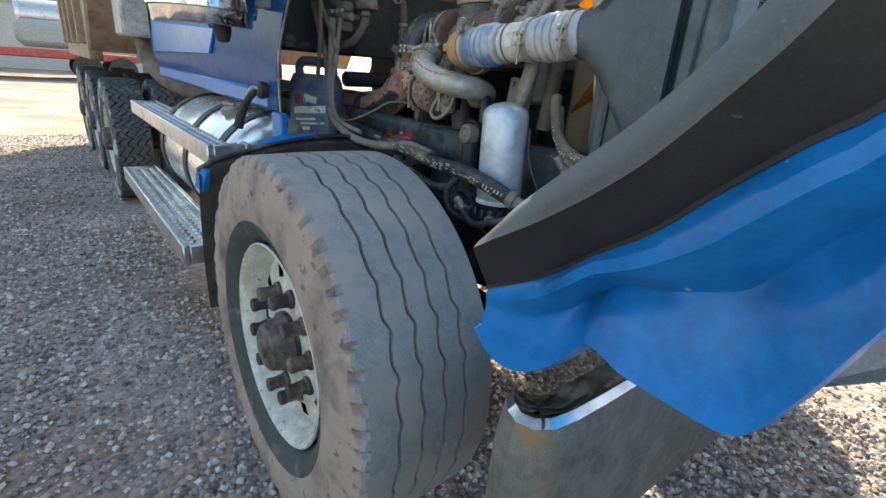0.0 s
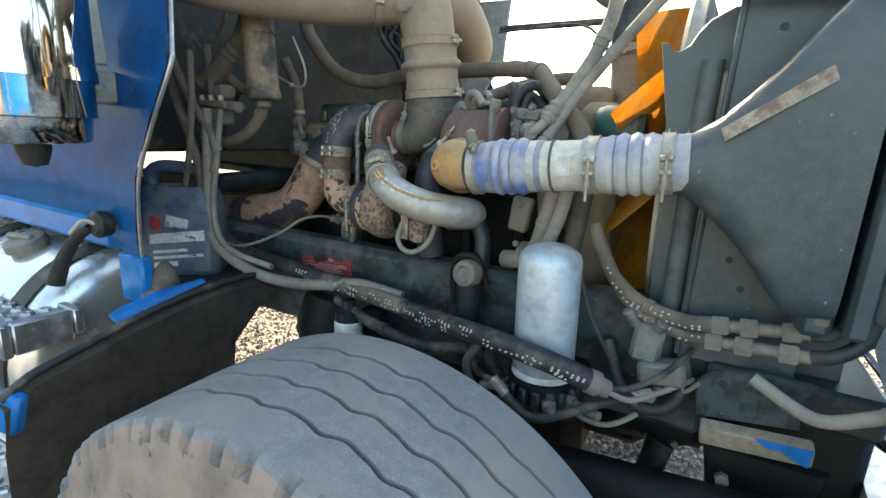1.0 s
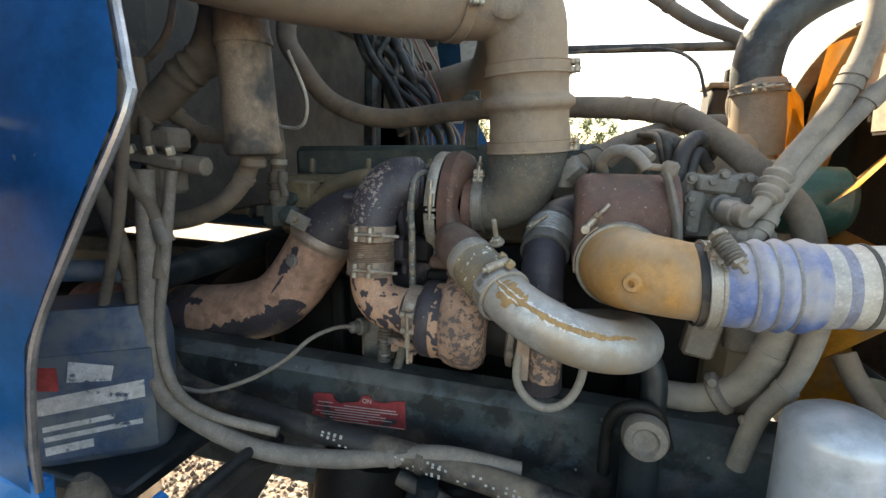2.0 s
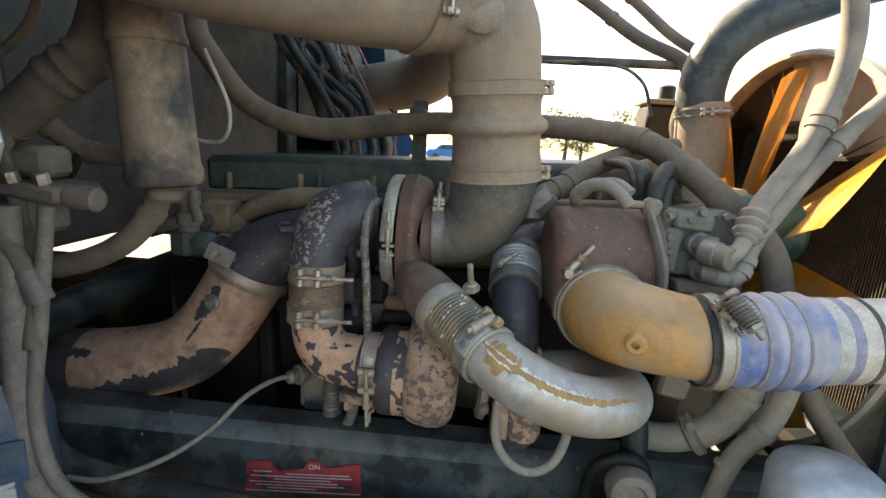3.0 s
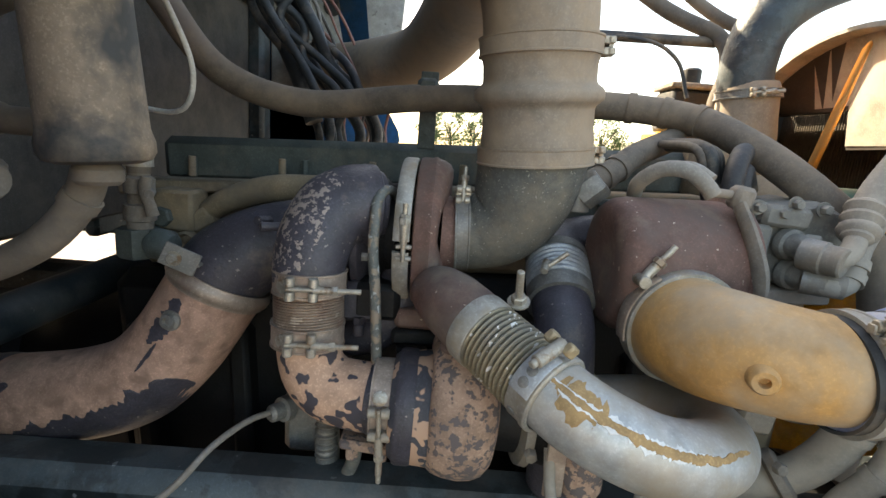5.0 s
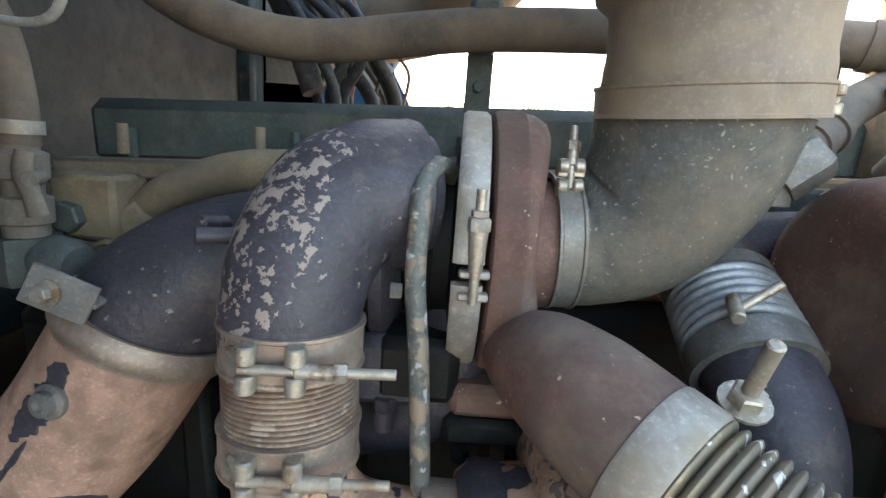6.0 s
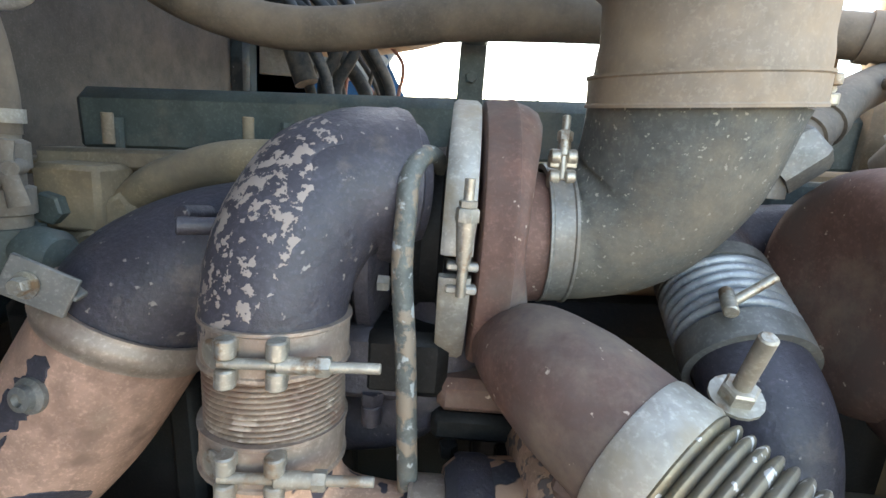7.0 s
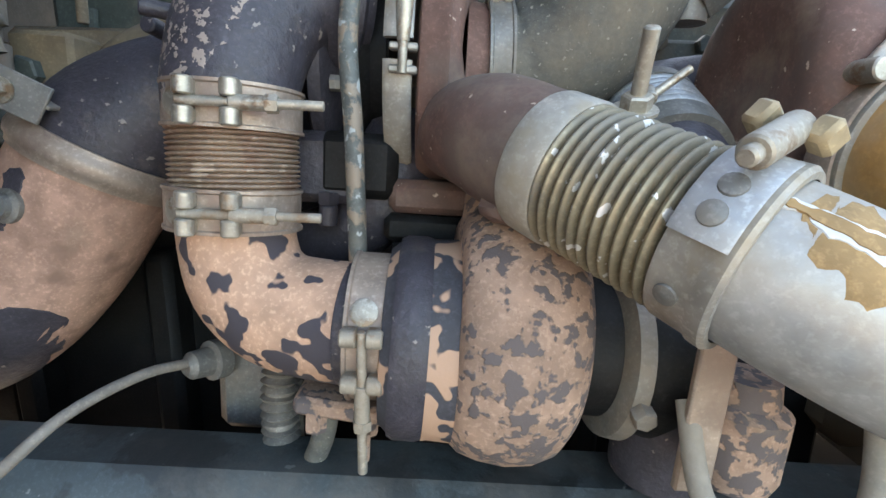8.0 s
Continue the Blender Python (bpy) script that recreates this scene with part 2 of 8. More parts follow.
    # near-black iron; its colour also holds the deep shade between engine parts
    dark=mat("black_iron_gap_shade", (0.009, 0.009, 0.009), 0.6, dust=0.3, dust_col=(0.04, 0.034, 0.029), spec=0.3, bump=0.4),
    firewall=mat("dusty_firewall", (0.060, 0.056, 0.051), 0.8, dust=0.4, dust_col=(0.115, 0.100, 0.082), bump=0.15),
    filter=mat("silver_filter_paint", (0.50, 0.56, 0.62), 0.32, 0.25, dust=0.15, bump=0.06, fine=0.08),
    white=mat("white_paint", (0.75, 0.75, 0.73), 0.5, dust=0.15),
    yellow=mat("yellow_sticker", (0.75, 0.72, 0.02), 0.5, bump=0.0),
    orange=mat("orange_fan", (0.80, 0.38, 0.03), 0.5, dust=0.46, dust_col=(0.50, 0.40, 0.27), bump=0.15),
    red=mat("faded_red_label", (0.30, 0.035, 0.04), 0.6, dust=0.25, bump=0.05, third=(0.03, 0.035, 0.04), scale3=35, edge3=(0.60, 0.64)),
    label=mat("worn_label", (0.40, 0.33, 0.25), 0.7, second=(0.18, 0.12, 0.09), scale=40, bump=0.05),
    label_lt=mat("pale_label", (0.62, 0.60, 0.55), 0.6, bump=0.02),
    ink=mat("label_print", (0.62, 0.50, 0.46), 0.7, bump=0.0),
    jug=mat("blue_grey_jug", (0.06, 0.10, 0.17), 0.5, dust=0.42, dust_col=(0.17, 0.165, 0.16), bump=0.1, second=(0.10, 0.125, 0.15), scale=18, edge=(0.45, 0.6)),
    jug_print=mat("jug_print", (0.60, 0.60, 0.60), 0.5, second=(0.05, 0.07, 0.12), scale=45, edge=(0.55, 0.62), bump=0.0),
    jug_red=mat("jug_red_mark", (0.5, 0.06, 0.05), 0.5, bump=0.0),
    green=mat("green_pump_paint", (0.012, 0.075, 0.06), 0.4, dust=0.25, bump=0.1),
    fins=mat("dusty_fins", (0.075, 0.06, 0.045), 0.8, dust=0.4, dust_col=(0.16, 0.125, 0.09)),
    rubber=mat("black_rubber", (0.02, 0.021, 0.022), 0.6, dust=0.25, bump=0.15),
    # one black rubber: flare is its lip, with sky sheen put into the colour
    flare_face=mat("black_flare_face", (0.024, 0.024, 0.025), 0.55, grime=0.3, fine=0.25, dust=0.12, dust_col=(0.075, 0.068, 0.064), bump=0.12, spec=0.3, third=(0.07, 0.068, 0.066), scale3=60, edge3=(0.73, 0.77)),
    flare=mat("flare_lip_skylight", (0.058, 0.068, 0.072), 0.42, grime=0.25, fine=0.25, dust=0.2, dust_col=(0.14, 0.16, 0.165), bump=0.1, spec=0.35, third=(0.09, 0.095, 0.095), scale3=70, edge3=(0.72, 0.76), up=0.55),
    seal=mat("grey_seal_rubber", (0.10, 0.115, 0.115), 0.6, dust=0.35, dust_col=(0.17, 0.165, 0.155), bump=0.15),
    guard=mat("muddy_fender_liner", (0.095, 0.08, 0.07), 0.85, dust=0.45, dust_col=(0.16, 0.125, 0.10), bump=0.3),
    hood_in=mat("hood_inner_shell", (0.33, 0.34, 0.33), 0.65, dust=0.4, dust_col=(0.30, 0.28, 0.25), bump=0.15, third=(0.1, 0.1, 0.1), scale3=30, edge3=(0.66, 0.7)),
    wood=mat("weathered_board", (0.34, 0.27, 0.20), 0.8, dust=0.2, bump=0.3),
    tan=mat("tan_steel_body", (0.33, 0.23, 0.15), 0.7, second=(0.17, 0.08, 0.045), scale=3, edge=(0.5, 0.7), dust=0.3),
    grey_box=mat("pale_grey_paint", (0.50, 0.49, 0.46), 0.5, dust=0.2, bump=0.05),
    leaf=mat("leaves", (0.065, 0.105, 0.03), 0.7, second=(0.11, 0.15, 0.045), scale=3, bump=0.0),
    bark=mat("bark", (0.10, 0.07, 0.05), 0.9),
    cloth=mat("dusty_fabric", (0.10, 0.085, 0.07), 0.9, dust=0.4),
)


# ---- building blocks ----
ROOT = {}


def thing(name, loc, label, category, group=""):
    """An Empty at the base of a thing; its parts are meshes under it."""
    ob = new(name)
    ob.location = loc
    ob.empty_display_size = 0.05
    ROOT[ob.name] = Vector(loc)
    return tagged(ob, label, category, group)


def finish(bm, smooth=True, angle=38):
    bmesh.ops.recalc_face_normals(bm, faces=bm.faces)
    if smooth:
        lim = radians(angle)
        for f in bm.faces:
            f.smooth = True
        for e in bm.edges:
            e.smooth = len(e.link_faces) < 2 or e.calc_face_angle(0) < lim


def part(name, bm, material, parent, label="", smooth=True):
    """One mesh object under a thing or under a part, given in world places."""
    base = ROOT[parent.name]
    finish(bm, smooth)
    bmesh.ops.translate(bm, verts=bm.verts, vec=-base)
    me = bpy.data.meshes.new(name)
    bm.to_mesh(me)
    bm.free()
    for m in material if isinstance(material, (list, tuple)) else [material]:
        me.materials.append(M[m] if isinstance(m, str) else m)
    ob = new(name, me)
    ob.parent = parent
    ROOT[ob.name] = base
    if label:
        ob["label"] = label
    return ob


def solid(name, bm, material, label, category, group="", kind="", smooth=True):
    """A thing that is a single mesh."""
    finish(bm, smooth)
    lo = Vector([min(v.co[i] for v in bm.verts) for i in range(3)])
    hi = Vector([max(v.co[i] for v in bm.verts) for i in range(3)])
    base = (lo + hi) / 2
    base.z = lo.z
    bmesh.ops.translate(bm, verts=bm.verts, vec=-base)
    me = bpy.data.meshes.new(name)
    bm.to_mesh(me)
    bm.free()
    for m in material if isinstance(material, (list, tuple)) else [material]:
        me.materials.append(M[m] if isinstance(m, str) else m)
    ob = new(name, me)
    ob.location = base
    ROOT[ob.name] = base
    return tagged(ob, label, category, group, kind)


def spline(pts, step):
    """Catmull-Rom through the points, resampled at even steps. Returns places and the running index of the control points."""
    p = [Vector(q) for q in pts]
    p = [2 * p[0] - p[1]] + p + [2 * p[-1] - p[-2]]
    out, idx = [], []
    for i in range(1, len(p) - 2):
        a, b, c, d = p[i - 1 : i + 3]
        k = max(2, int((c - b).length / step * 1.05) + 1)
        for j in range(k):
            t = j / k
            out.append(0.5 * (2 * b + (c - a) * t + (2 * a - 5 * b + 4 * c - d) * t * t + (3 * b - a - 3 * c + d) * t ** 3))
            idx.append(i - 1 + t)
    out.append(p[-2])
    idx.append(len(pts) - 1.0)
    return out, idx


def sweep(bm, pts, r, n=20, step=0.012, prof=None, cap=True, flat=1.0, flat_dir=None, mi=0):
    """A round tube along the points; r: one radius or one at each point; prof(s): what is added to the radius s metres along."""
    path, idx = spline(pts, step)
    rs = [r] * len(pts) if isinstance(r, (int, float)) else list(r)
    rad = np.interp(idx, range(len(pts)), rs)
    s, rings = 0.0, []
    t0 = (path[1] - path[0]).normalized()
    u = t0.orthogonal().normalized()
    if flat_dir is not None:
        u = (Vector(flat_dir) - Vector(flat_dir).dot(t0) * t0).normalized()
    for i, q in enumerate(path):
        t = (path[min(i + 1, len(path) - 1)] - path[max(i - 1, 0)]).normalized()
        u = (u - u.dot(t) * t).normalized()
        v = t.cross(u)
        if i:
            s += (q - path[i - 1]).length
        k = float(rad[i]) + (prof(s) if prof else 0.0)
        rings.append([bm.verts.new(q + k * (math.cos(a) * u * flat + math.sin(a) * v)) for a in [2 * math.pi * j / n for j in range(n)]])
    for a, b in zip(rings, rings[1:]):
        for j in range(n):
            f = bm.faces.new((a[j], a[(j + 1) % n], b[(j + 1) % n], b[j]))
            f.material_index = mi
    if cap:
        for ring in (rings[0], rings[-1]):
            f = bm.faces.new(ring)
            f.material_index = mi
    return path


def arc_skin(bm, pts, r, mid, half, n=14, step=0.008, ragged=0.3, seed=0, th=0.0012):
    """A ragged patch on a tube: the arc of the given half angle (degrees) round the direction mid."""
    path, idx = spline(pts, step)
    rs = [r] * len(pts) if isinstance(r, (int, float)) else list(r)
    rad = np.interp(idx, range(len(pts)), rs)
    rows = []
    for i, q in enumerate(path):
        t = (path[min(i + 1, len(path) - 1)] - path[max(i - 1, 0)]).normalized()
        u = (Vector(mid) - Vector(mid).dot(t) * t).normalized()
        v = t.cross(u)
        f = math.sin(math.pi * min(1.0, max(0.0, i / (len(path) - 1)))) ** 0.4
        h0 = radians(half) * f * (1 + ragged * noise.noise((i * 0.21, seed, 0)) + ragged * 0.6 * noise.noise((i * 0.7, seed, 7)))
        h1 = radians(half) * f * (1 + ragged * noise.noise((i * 0.21, seed, 3)) + ragged * 0.6 * noise.noise((i * 0.7, seed, 9)))
        k = float(rad[i]) + th
        row = []
        for j in range(n + 1):
            a = -h0 + (h0 + h1) * j / n
            e = k if 0 < j < n else k - th * 1.5
            row.append(bm.verts.new(q + e * (math.cos(a) * u + math.sin(a) * v)))
        rows.append(row)
    for a, b in zip(rows, rows[1:]):
        for j in range(n):
            bm.faces.new((a[j], a[j + 1], b[j + 1], b[j]))


def lathe(bm, prof, c, axis, n=32, cap=True, up=None, mi=0):
    """A body of revolution: prof holds (along the axis, radius)."""
    c, t = Vector(c), Vector(axis).normalized()
    u = t.orthogonal().normalized() if up is None else (Vector(up) - Vector(up).dot(t) * t).normalized()
    v = t.cross(u)
    rings = []
    for h, r in prof:
        rings.append([bm.verts.new(c + t * h + r * (math.cos(a) * u + math.sin(a) * v)) for a in [2 * math.pi * j / n for j in range(n)]])
    for a, b in zip(rings, rings[1:]):
        for j in range(n):
            f = bm.faces.new((a[j], a[(j + 1) % n], b[(j + 1) % n], b[j]))
            f.material_index = mi
    if cap:
        for ring in (rings[0], rings[-1]):
            bm.faces.new(ring).material_index = mi
    return rings


def cyl(bm, a, b, r, n=16, bev=0.0, mi=0):
    a, b = Vector(a), Vector(b)
    L = (b - a).length
    if bev:
        prof = [(0, r - bev), (bev, r), (L - bev, r), (L, r - bev)]
    else:
        prof = [(0, r), (L, r)]
    lathe(bm, prof, a, b - a, n, mi=mi)


def band(bm, c, axis, R, w, th=0.0025, n=40, lip=0.0):
    """A flat strap round a pipe: R inner radius, w width along the axis."""
    h = w / 2
    prof = [(-h, R), (-h, R + th + lip), (-h + 0.002, R + th + lip), (-h + 0.003, R + th), (h - 0.003, R + th), (h - 0.002, R + th + lip), (h, R + th + lip), (h, R)]
    rings = lathe(bm, prof, c, axis, n, cap=False)
    for j in range(n):
        bm.faces.new((rings[-1][j], rings[-1][(j + 1) % n], rings[0][(j + 1) % n], rings[0][j]))


def box(bm, c, size, rot=(0, 0, 0), bev=0.0, mi=0):
    """A box with chamfered edges."""
    m = Matrix.LocRotScale(Vector(c), Euler([radians(a) for a in rot]), None)
    x, y, z = [s / 2 for s in size]
    b = min(bev, x * 0.49, y * 0.49, z * 0.49)
    if b <= 0:
        v = [bm.verts.new(m @ Vector((i * x, j * y, k * z))) for i in (-1, 1) for j in (-1, 1) for k in (-1, 1)]
        for q in ((0, 1, 3, 2), (4, 6, 7, 5), (0, 4, 5, 1), (2, 3, 7, 6), (0, 2, 6, 4), (1, 5, 7, 3)):
            bm.faces.new([v[i] for i in q]).material_index = mi
        return
    v = {}
    for i in (-1, 1):
        for j in (-1, 1):
            for k in (-1, 1):
                v[i, j, k] = [bm.verts.new(m @ Vector(q)) for q in ((i * x, j * (y - b), k * (z - b)), (i * (x - b), j * y, k * (z - b)), (i * (x - b), j * (y - b), k * z))]
                bm.faces.new(v[i, j, k]).material_index = mi
    for i in (-1, 1):
        for a, f in ((0, lambda p, q: (i, p, q)), (1, lambda p, q: (p, i, q)), (2, lambda p, q: (p, q, i))):
            bm.faces.new([v[f(p, q)][a] for p, q in ((-1, -1), (1, -1), (1, 1), (-1, 1))]).material_index = mi
    for p in (-1, 1):
        for q in (-1, 1):
            for f, a, c2 in ((lambda s: (s, p, q), 1, 2), (lambda s: (p, s, q), 0, 2), (lambda s: (p, q, s), 0, 1)):
                bm.faces.new((v[f(-1)][a], v[f(1)][a], v[f(1)][c2], v[f(-1)][c2])).material_index = mi


def hexa(bm, c, axis, r, h, mi=0):
    lathe(bm, [(0, r), (h * 0.85, r), (h, r * 0.85)], c, axis, 6, mi=mi)


def bolt(bm, c, axis, r=0.008, h=0.008):
    c, t = Vector(c), Vector(axis).normalized()
    lathe(bm, [(0, r * 1.5), (h * 0.2, r * 1.5)], c, t, 18)
    hexa(bm, c + t * h * 0.2, t, r, h)


def plate(bm, poly, thick, normal_axis="y", at=0.0, bev=0.004, mi=0):
    """A plate cut to a polygon given in the two other axes, from at to at + thick, with a chamfered rim on the side of at."""
    def place(a, b, h):
        return {"y": (a, h, b), "x": (h, a, b), "z": (a, b, h)}[normal_axis]
    n = len(poly)
    cx, cy = sum(p[0] for p in poly) / n, sum(p[1] for p in poly) / n
    def inset(p):
        d = math.hypot(p[0] - cx, p[1] - cy)
        k = max(0.0, 1 - bev / max(d, 1e-6))
        return cx + (p[0] - cx) * k, cy + (p[1] - cy) * k
    sgn = 1 if thick > 0 else -1
    rows = [[bm.verts.new(place(*inset(p), at)) for p in poly], [bm.verts.new(place(*p, at + sgn * bev)) for p in poly], [bm.verts.new(place(*p, at + thick)) for p in poly]]
    bm.faces.new(rows[0]).material_index = mi
    bm.faces.new(rows[2]).material_index = mi
    for a, b in zip(rows, rows[1:]):
        for j in range(n):
            bm.faces.new((a[j], a[(j + 1) % n], b[(j + 1) % n], b[j])).material_index = mi


def band_clamp(parent, c, axis, R, w=0.02, at=(0, -1, 0), tang=None, length=0.05, name="band_clamp", mat_="steel", th=0.003, out=0.006):
    """A strap clamp with its trunnions, screw and nut; at: the side on which the screw sits."""
    c, ax = Vector(c), Vector(axis).normalized()
    at = Vector(at)
    at = (at - at.dot(ax) * ax).normalized()
    tg = ax.cross(at) if tang is None else Vector(tang).normalized()
    bm = bmesh.new()
    band(bm, c, ax, R, w, th, lip=0.0012)
    b = part(name, bm, mat_, parent)
    q = c + at * (R + th + out)
    for k in (-0.15, 0.18):
        bm = bmesh.new()
        p = q + tg * length * k
        h = w * 0.48
        for e in (-1, 1):
            cyl(bm, p + ax * e * h * 0.22, p + ax * e * h, 0.0056, 14, 0.001)
            box(bm, p - at * (out * 0.7) + ax * e * h * 0.6, (0.009, 0.009, 0.009), (0, 0, 0), 0.001)
        part("trunnion", bm, "bolt", b)
    bm = bmesh.new()
    cyl(bm, q - tg * length * 0.2, q + tg * length * 0.85, 0.0030, 12, 0.0006)
    cyl(bm, q + tg * length * 0.18, q + tg * length * 0.46, 0.0047, 12, 0.0008)
    hexa(bm, q + tg * length * 0.44, tg, 0.0058, 0.007)
    part("clamp_screw", bm, "bolt", b, "plated clamp screw and nut")
    if w > 0.02 and length > 0.07:
        d = (at - tg * (length * 0.30) / R).normalized()
        bm = bmesh.new()
        lathe(bm, [(0, 0.0085), (0.0015, 0.0085), (0.0022, 0.0065), (0.0016, 0.0)], c + d * (R + th), d, 18, cap=False)
        part("rivet", bm, "bolt", b)
    return b


def hose(name, pts, r, material, label, category="hose", ties=(), fittings=None, prof=None, group="", n=16, step=0.012):
    """A hose with its cable ties, and crimped ends where it has them."""
    ob = thing(name, pts[0], label, category, group)
    bm = bmesh.new()
    path = sweep(bm, pts, r, n, step, prof)
    part("tube", bm, material, ob)
    for f in ties:
        i = int(f * (len(path) - 2))
        bm = bmesh.new()
        band(bm, path[i], path[i + 1] - path[i], r * 0.98, 0.012, 0.0025)
        part("tie", bm, material, ob)
    if fittings:
        for a, b in ((path[0], path[3]), (path[-1], path[-4])):
            d = (b - a).normalized()
            bm = bmesh.new()
            lathe(bm, [(-0.01, r * 0.8), (-0.01, r * 1.25), (0.012, r * 1.25), (0.014, r * 1.12), (0.03, r * 1.12), (0.032, r)], a, d, 12)
            part("fitting", bm, fittings, ob)
    return ob


def corrugated(bm, a, b, r, rings, depth, n=40):
    """Bellows from a to b."""
    a, b = Vector(a), Vector(b)
    L = (b - a).length
    prof = []
    for i in range(rings * 8 + 1):
        prof.append((L * i / (rings * 8), r + depth * abs(math.sin(math.pi * i / 8)) ** 0.7))
    lathe(bm, prof, a, b - a, n)


# ---- ground ----
GZ = 0.07
gm = bpy.data.materials.new("crushed_gravel")
gm.use_nodes = True
n_, l_ = gm.node_tree.nodes, gm.node_tree.links
b_ = n_["Principled BSDF"]
co_ = n_.new("ShaderNodeTexCoord")
vo = n_.new("ShaderNodeTexVoronoi")
vo.inputs["Scale"].default_value = 38
l_.new(co_.outputs["Object"], vo.inputs["Vector"])
no = n_.new("ShaderNodeTexNoise")
no.inputs["Scale"].default_value, no.inputs["Detail"].default_value = 1.1, 6
l_.new(co_.outputs["Object"], no.inputs["Vector"])
cr = n_.new("ShaderNodeValToRGB")
cr.color_ramp.elements[0].color, cr.color_ramp.elements[1].color = (0.24, 0.175, 0.135, 1), (0.37, 0.325, 0.30, 1)
cr.color_ramp.elements[0].position, cr.color_ramp.elements[1].position = 0.35, 0.65
l_.new(no.outputs["Fac"], cr.inputs["Fac"])
mx = n_.new("ShaderNodeMix")
mx.data_type, mx.blend_type = "RGBA", "MULTIPLY"
mx.inputs["Factor"].default_value = 0.75
l_.new(cr.outputs["Color"], mx.inputs["A"])
bw = n_.new("ShaderNodeValToRGB")
bw.color_ramp.elements[0].color, bw.color_ramp.elements[1].color = (0.45, 0.43, 0.42, 1), (1, 0.97, 0.93, 1)
sx = n_.new("ShaderNodeSeparateColor")
l_.new(vo.outputs["Color"], sx.inputs["Color"])
l_.new(sx.outputs["Red"], bw.inputs["Fac"])
l_.new(bw.outputs["Color"], mx.inputs["B"])
l_.new(mx.outputs["Result"], b_.inputs["Base Color"])
b_.inputs["Roughness"].default_value = 0.95
bp_ = n_.new("ShaderNodeBump")
bp_.inputs["Strength"].default_value, bp_.inputs["Distance"].default_value = 0.9, 0.012
bp_.invert = True
l_.new(vo.outputs["Distance"], bp_.inputs["Height"])
l_.new(bp_.outputs["Normal"], b_.inputs["Normal"])
M["gravel"] = gm
sm = bpy.data.materials.new("gravel_stones")
sm.use_nodes = True
n_, l_ = sm.node_tree.nodes, sm.node_tree.links
ge_ = n_.new("ShaderNodeNewGeometry")
cs = n_.new("ShaderNodeValToRGB")
for k_, (f_, c_) in enumerate(((0.0, (0.10, 0.085, 0.078)), (0.35, (0.23, 0.20, 0.185)), (0.7, (0.33, 0.275, 0.245)), (1.0, (0.52, 0.475, 0.44)))):
    e_ = cs.color_ramp.elements[k_] if k_ < 2 else cs.color_ramp.elements.new(f_)
    e_.position, e_.color = f_, (*c_, 1)
l_.new(ge_.outputs["Random Per Island"], cs.inputs["Fac"])
l_.new(cs.outputs["Color"], n_["Principled BSDF"].inputs["Base Color"])
n_["Principled BSDF"].inputs["Roughness"].default_value = 0.9
M["stone"] = sm

bm = bmesh.new()
edges_ = [-600, -150, -60, -30, -20, -14] + [-12 + 0.5 * i for i in range(33)] + [6, 10, 16, 30, 60, 150, 600]
ys = [-600, -150, -60, -20, -8] + [-5 + 0.5 * i for i in range(25)] + [9, 12, 18, 30, 60, 150, 600]
grid = [[bm.verts.new((x, y, GZ + (0.018 * noise.noise((x * 0.9, y * 0.9, 3)) if abs(x) < 14 and abs(y) < 10 else 0))) for y in ys] for x in edges_]
for i in range(len(edges_) - 1):
    for j in range(len(ys) - 1):
        bm.faces.new((grid[i][j], grid[i + 1][j], grid[i + 1][j + 1], grid[i][j + 1]))
solid("ground", bm, "gravel", "packed yard of brown and grey crushed gravel", "ground", kind="structure")


def scatter_stones():
    """Loose stones on the yard, as one mesh."""
    rng = np.random.default_rng(4)
    spots = []
    for (x0, x1, y0, y1, k) in ((-4.4, -1.2, -1.4, 0.6, 15000), (-1.2, 0.5, 0.75, 2.6, 13000), (-3.6, -1.2, 1.1, 3.2, 9000), (-9.0, -4.4, -1.6, 0.5, 8000), (-0.6, 1.5, 2.6, 4.5, 2500), (-1.2, 0.2, -0.2, 0.75, 4000)):
        spots.append(np.column_stack([rng.uniform(x0, x1, k), rng.uniform(y0, y1, k)]))
    p = np.concatenate(spots)
    k = len(p)
    size = 0.006 + 0.013 * rng.random(k) ** 2.0
    octa = np.array([(1, 0, 0), (-1, 0, 0), (0, 1, 0), (0, -1, 0), (0, 0, 1), (0, 0, -1), (0.6, 0.6, 0.5), (-0.6, 0.5, -0.45)])
    tri_ = np.array([(0, 6, 4), (6, 2, 4), (2, 1, 4), (1, 3, 4), (3, 0, 4), (0, 5, 6), (6, 5, 2), (2, 5, 7), (7, 5, 1), (1, 2, 7), (1, 5, 3), (3, 5, 0)])
    a = rng.uniform(0, 6.283, k)
    v = octa[None] * (0.6 + 0.6 * rng.random((k, 8, 1))) * size[:, None, None]
    v[:, :, 2] *= 0.75
    c, s = np.cos(a)[:, None], np.sin(a)[:, None]
    x = v[:, :, 0] * c - v[:, :, 1] * s + p[:, :1]
    y = v[:, :, 0] * s + v[:, :, 1] * c + p[:, 1:]
    z = v[:, :, 2] + GZ + size[:, None] * 0.25 + np.array([0.018 * noise.noise((q[0] * 0.9, q[1] * 0.9, 3)) for q in p])[:, None]
    verts = np.stack([x, y, z], 2).reshape(-1, 3)
    faces = (tri_[None] + 8 * np.arange(k)[:, None, None]).reshape(-1, 3)
    me = bpy.data.meshes.new("gravel")
    me.from_pydata(verts.tolist(), [], faces.tolist())
    me.materials.append(M["stone"])
    tagged(new("gravel", me), "loose grey and brown crushed stones on the yard", "gravel", kind="stuff")


scatter_stones()


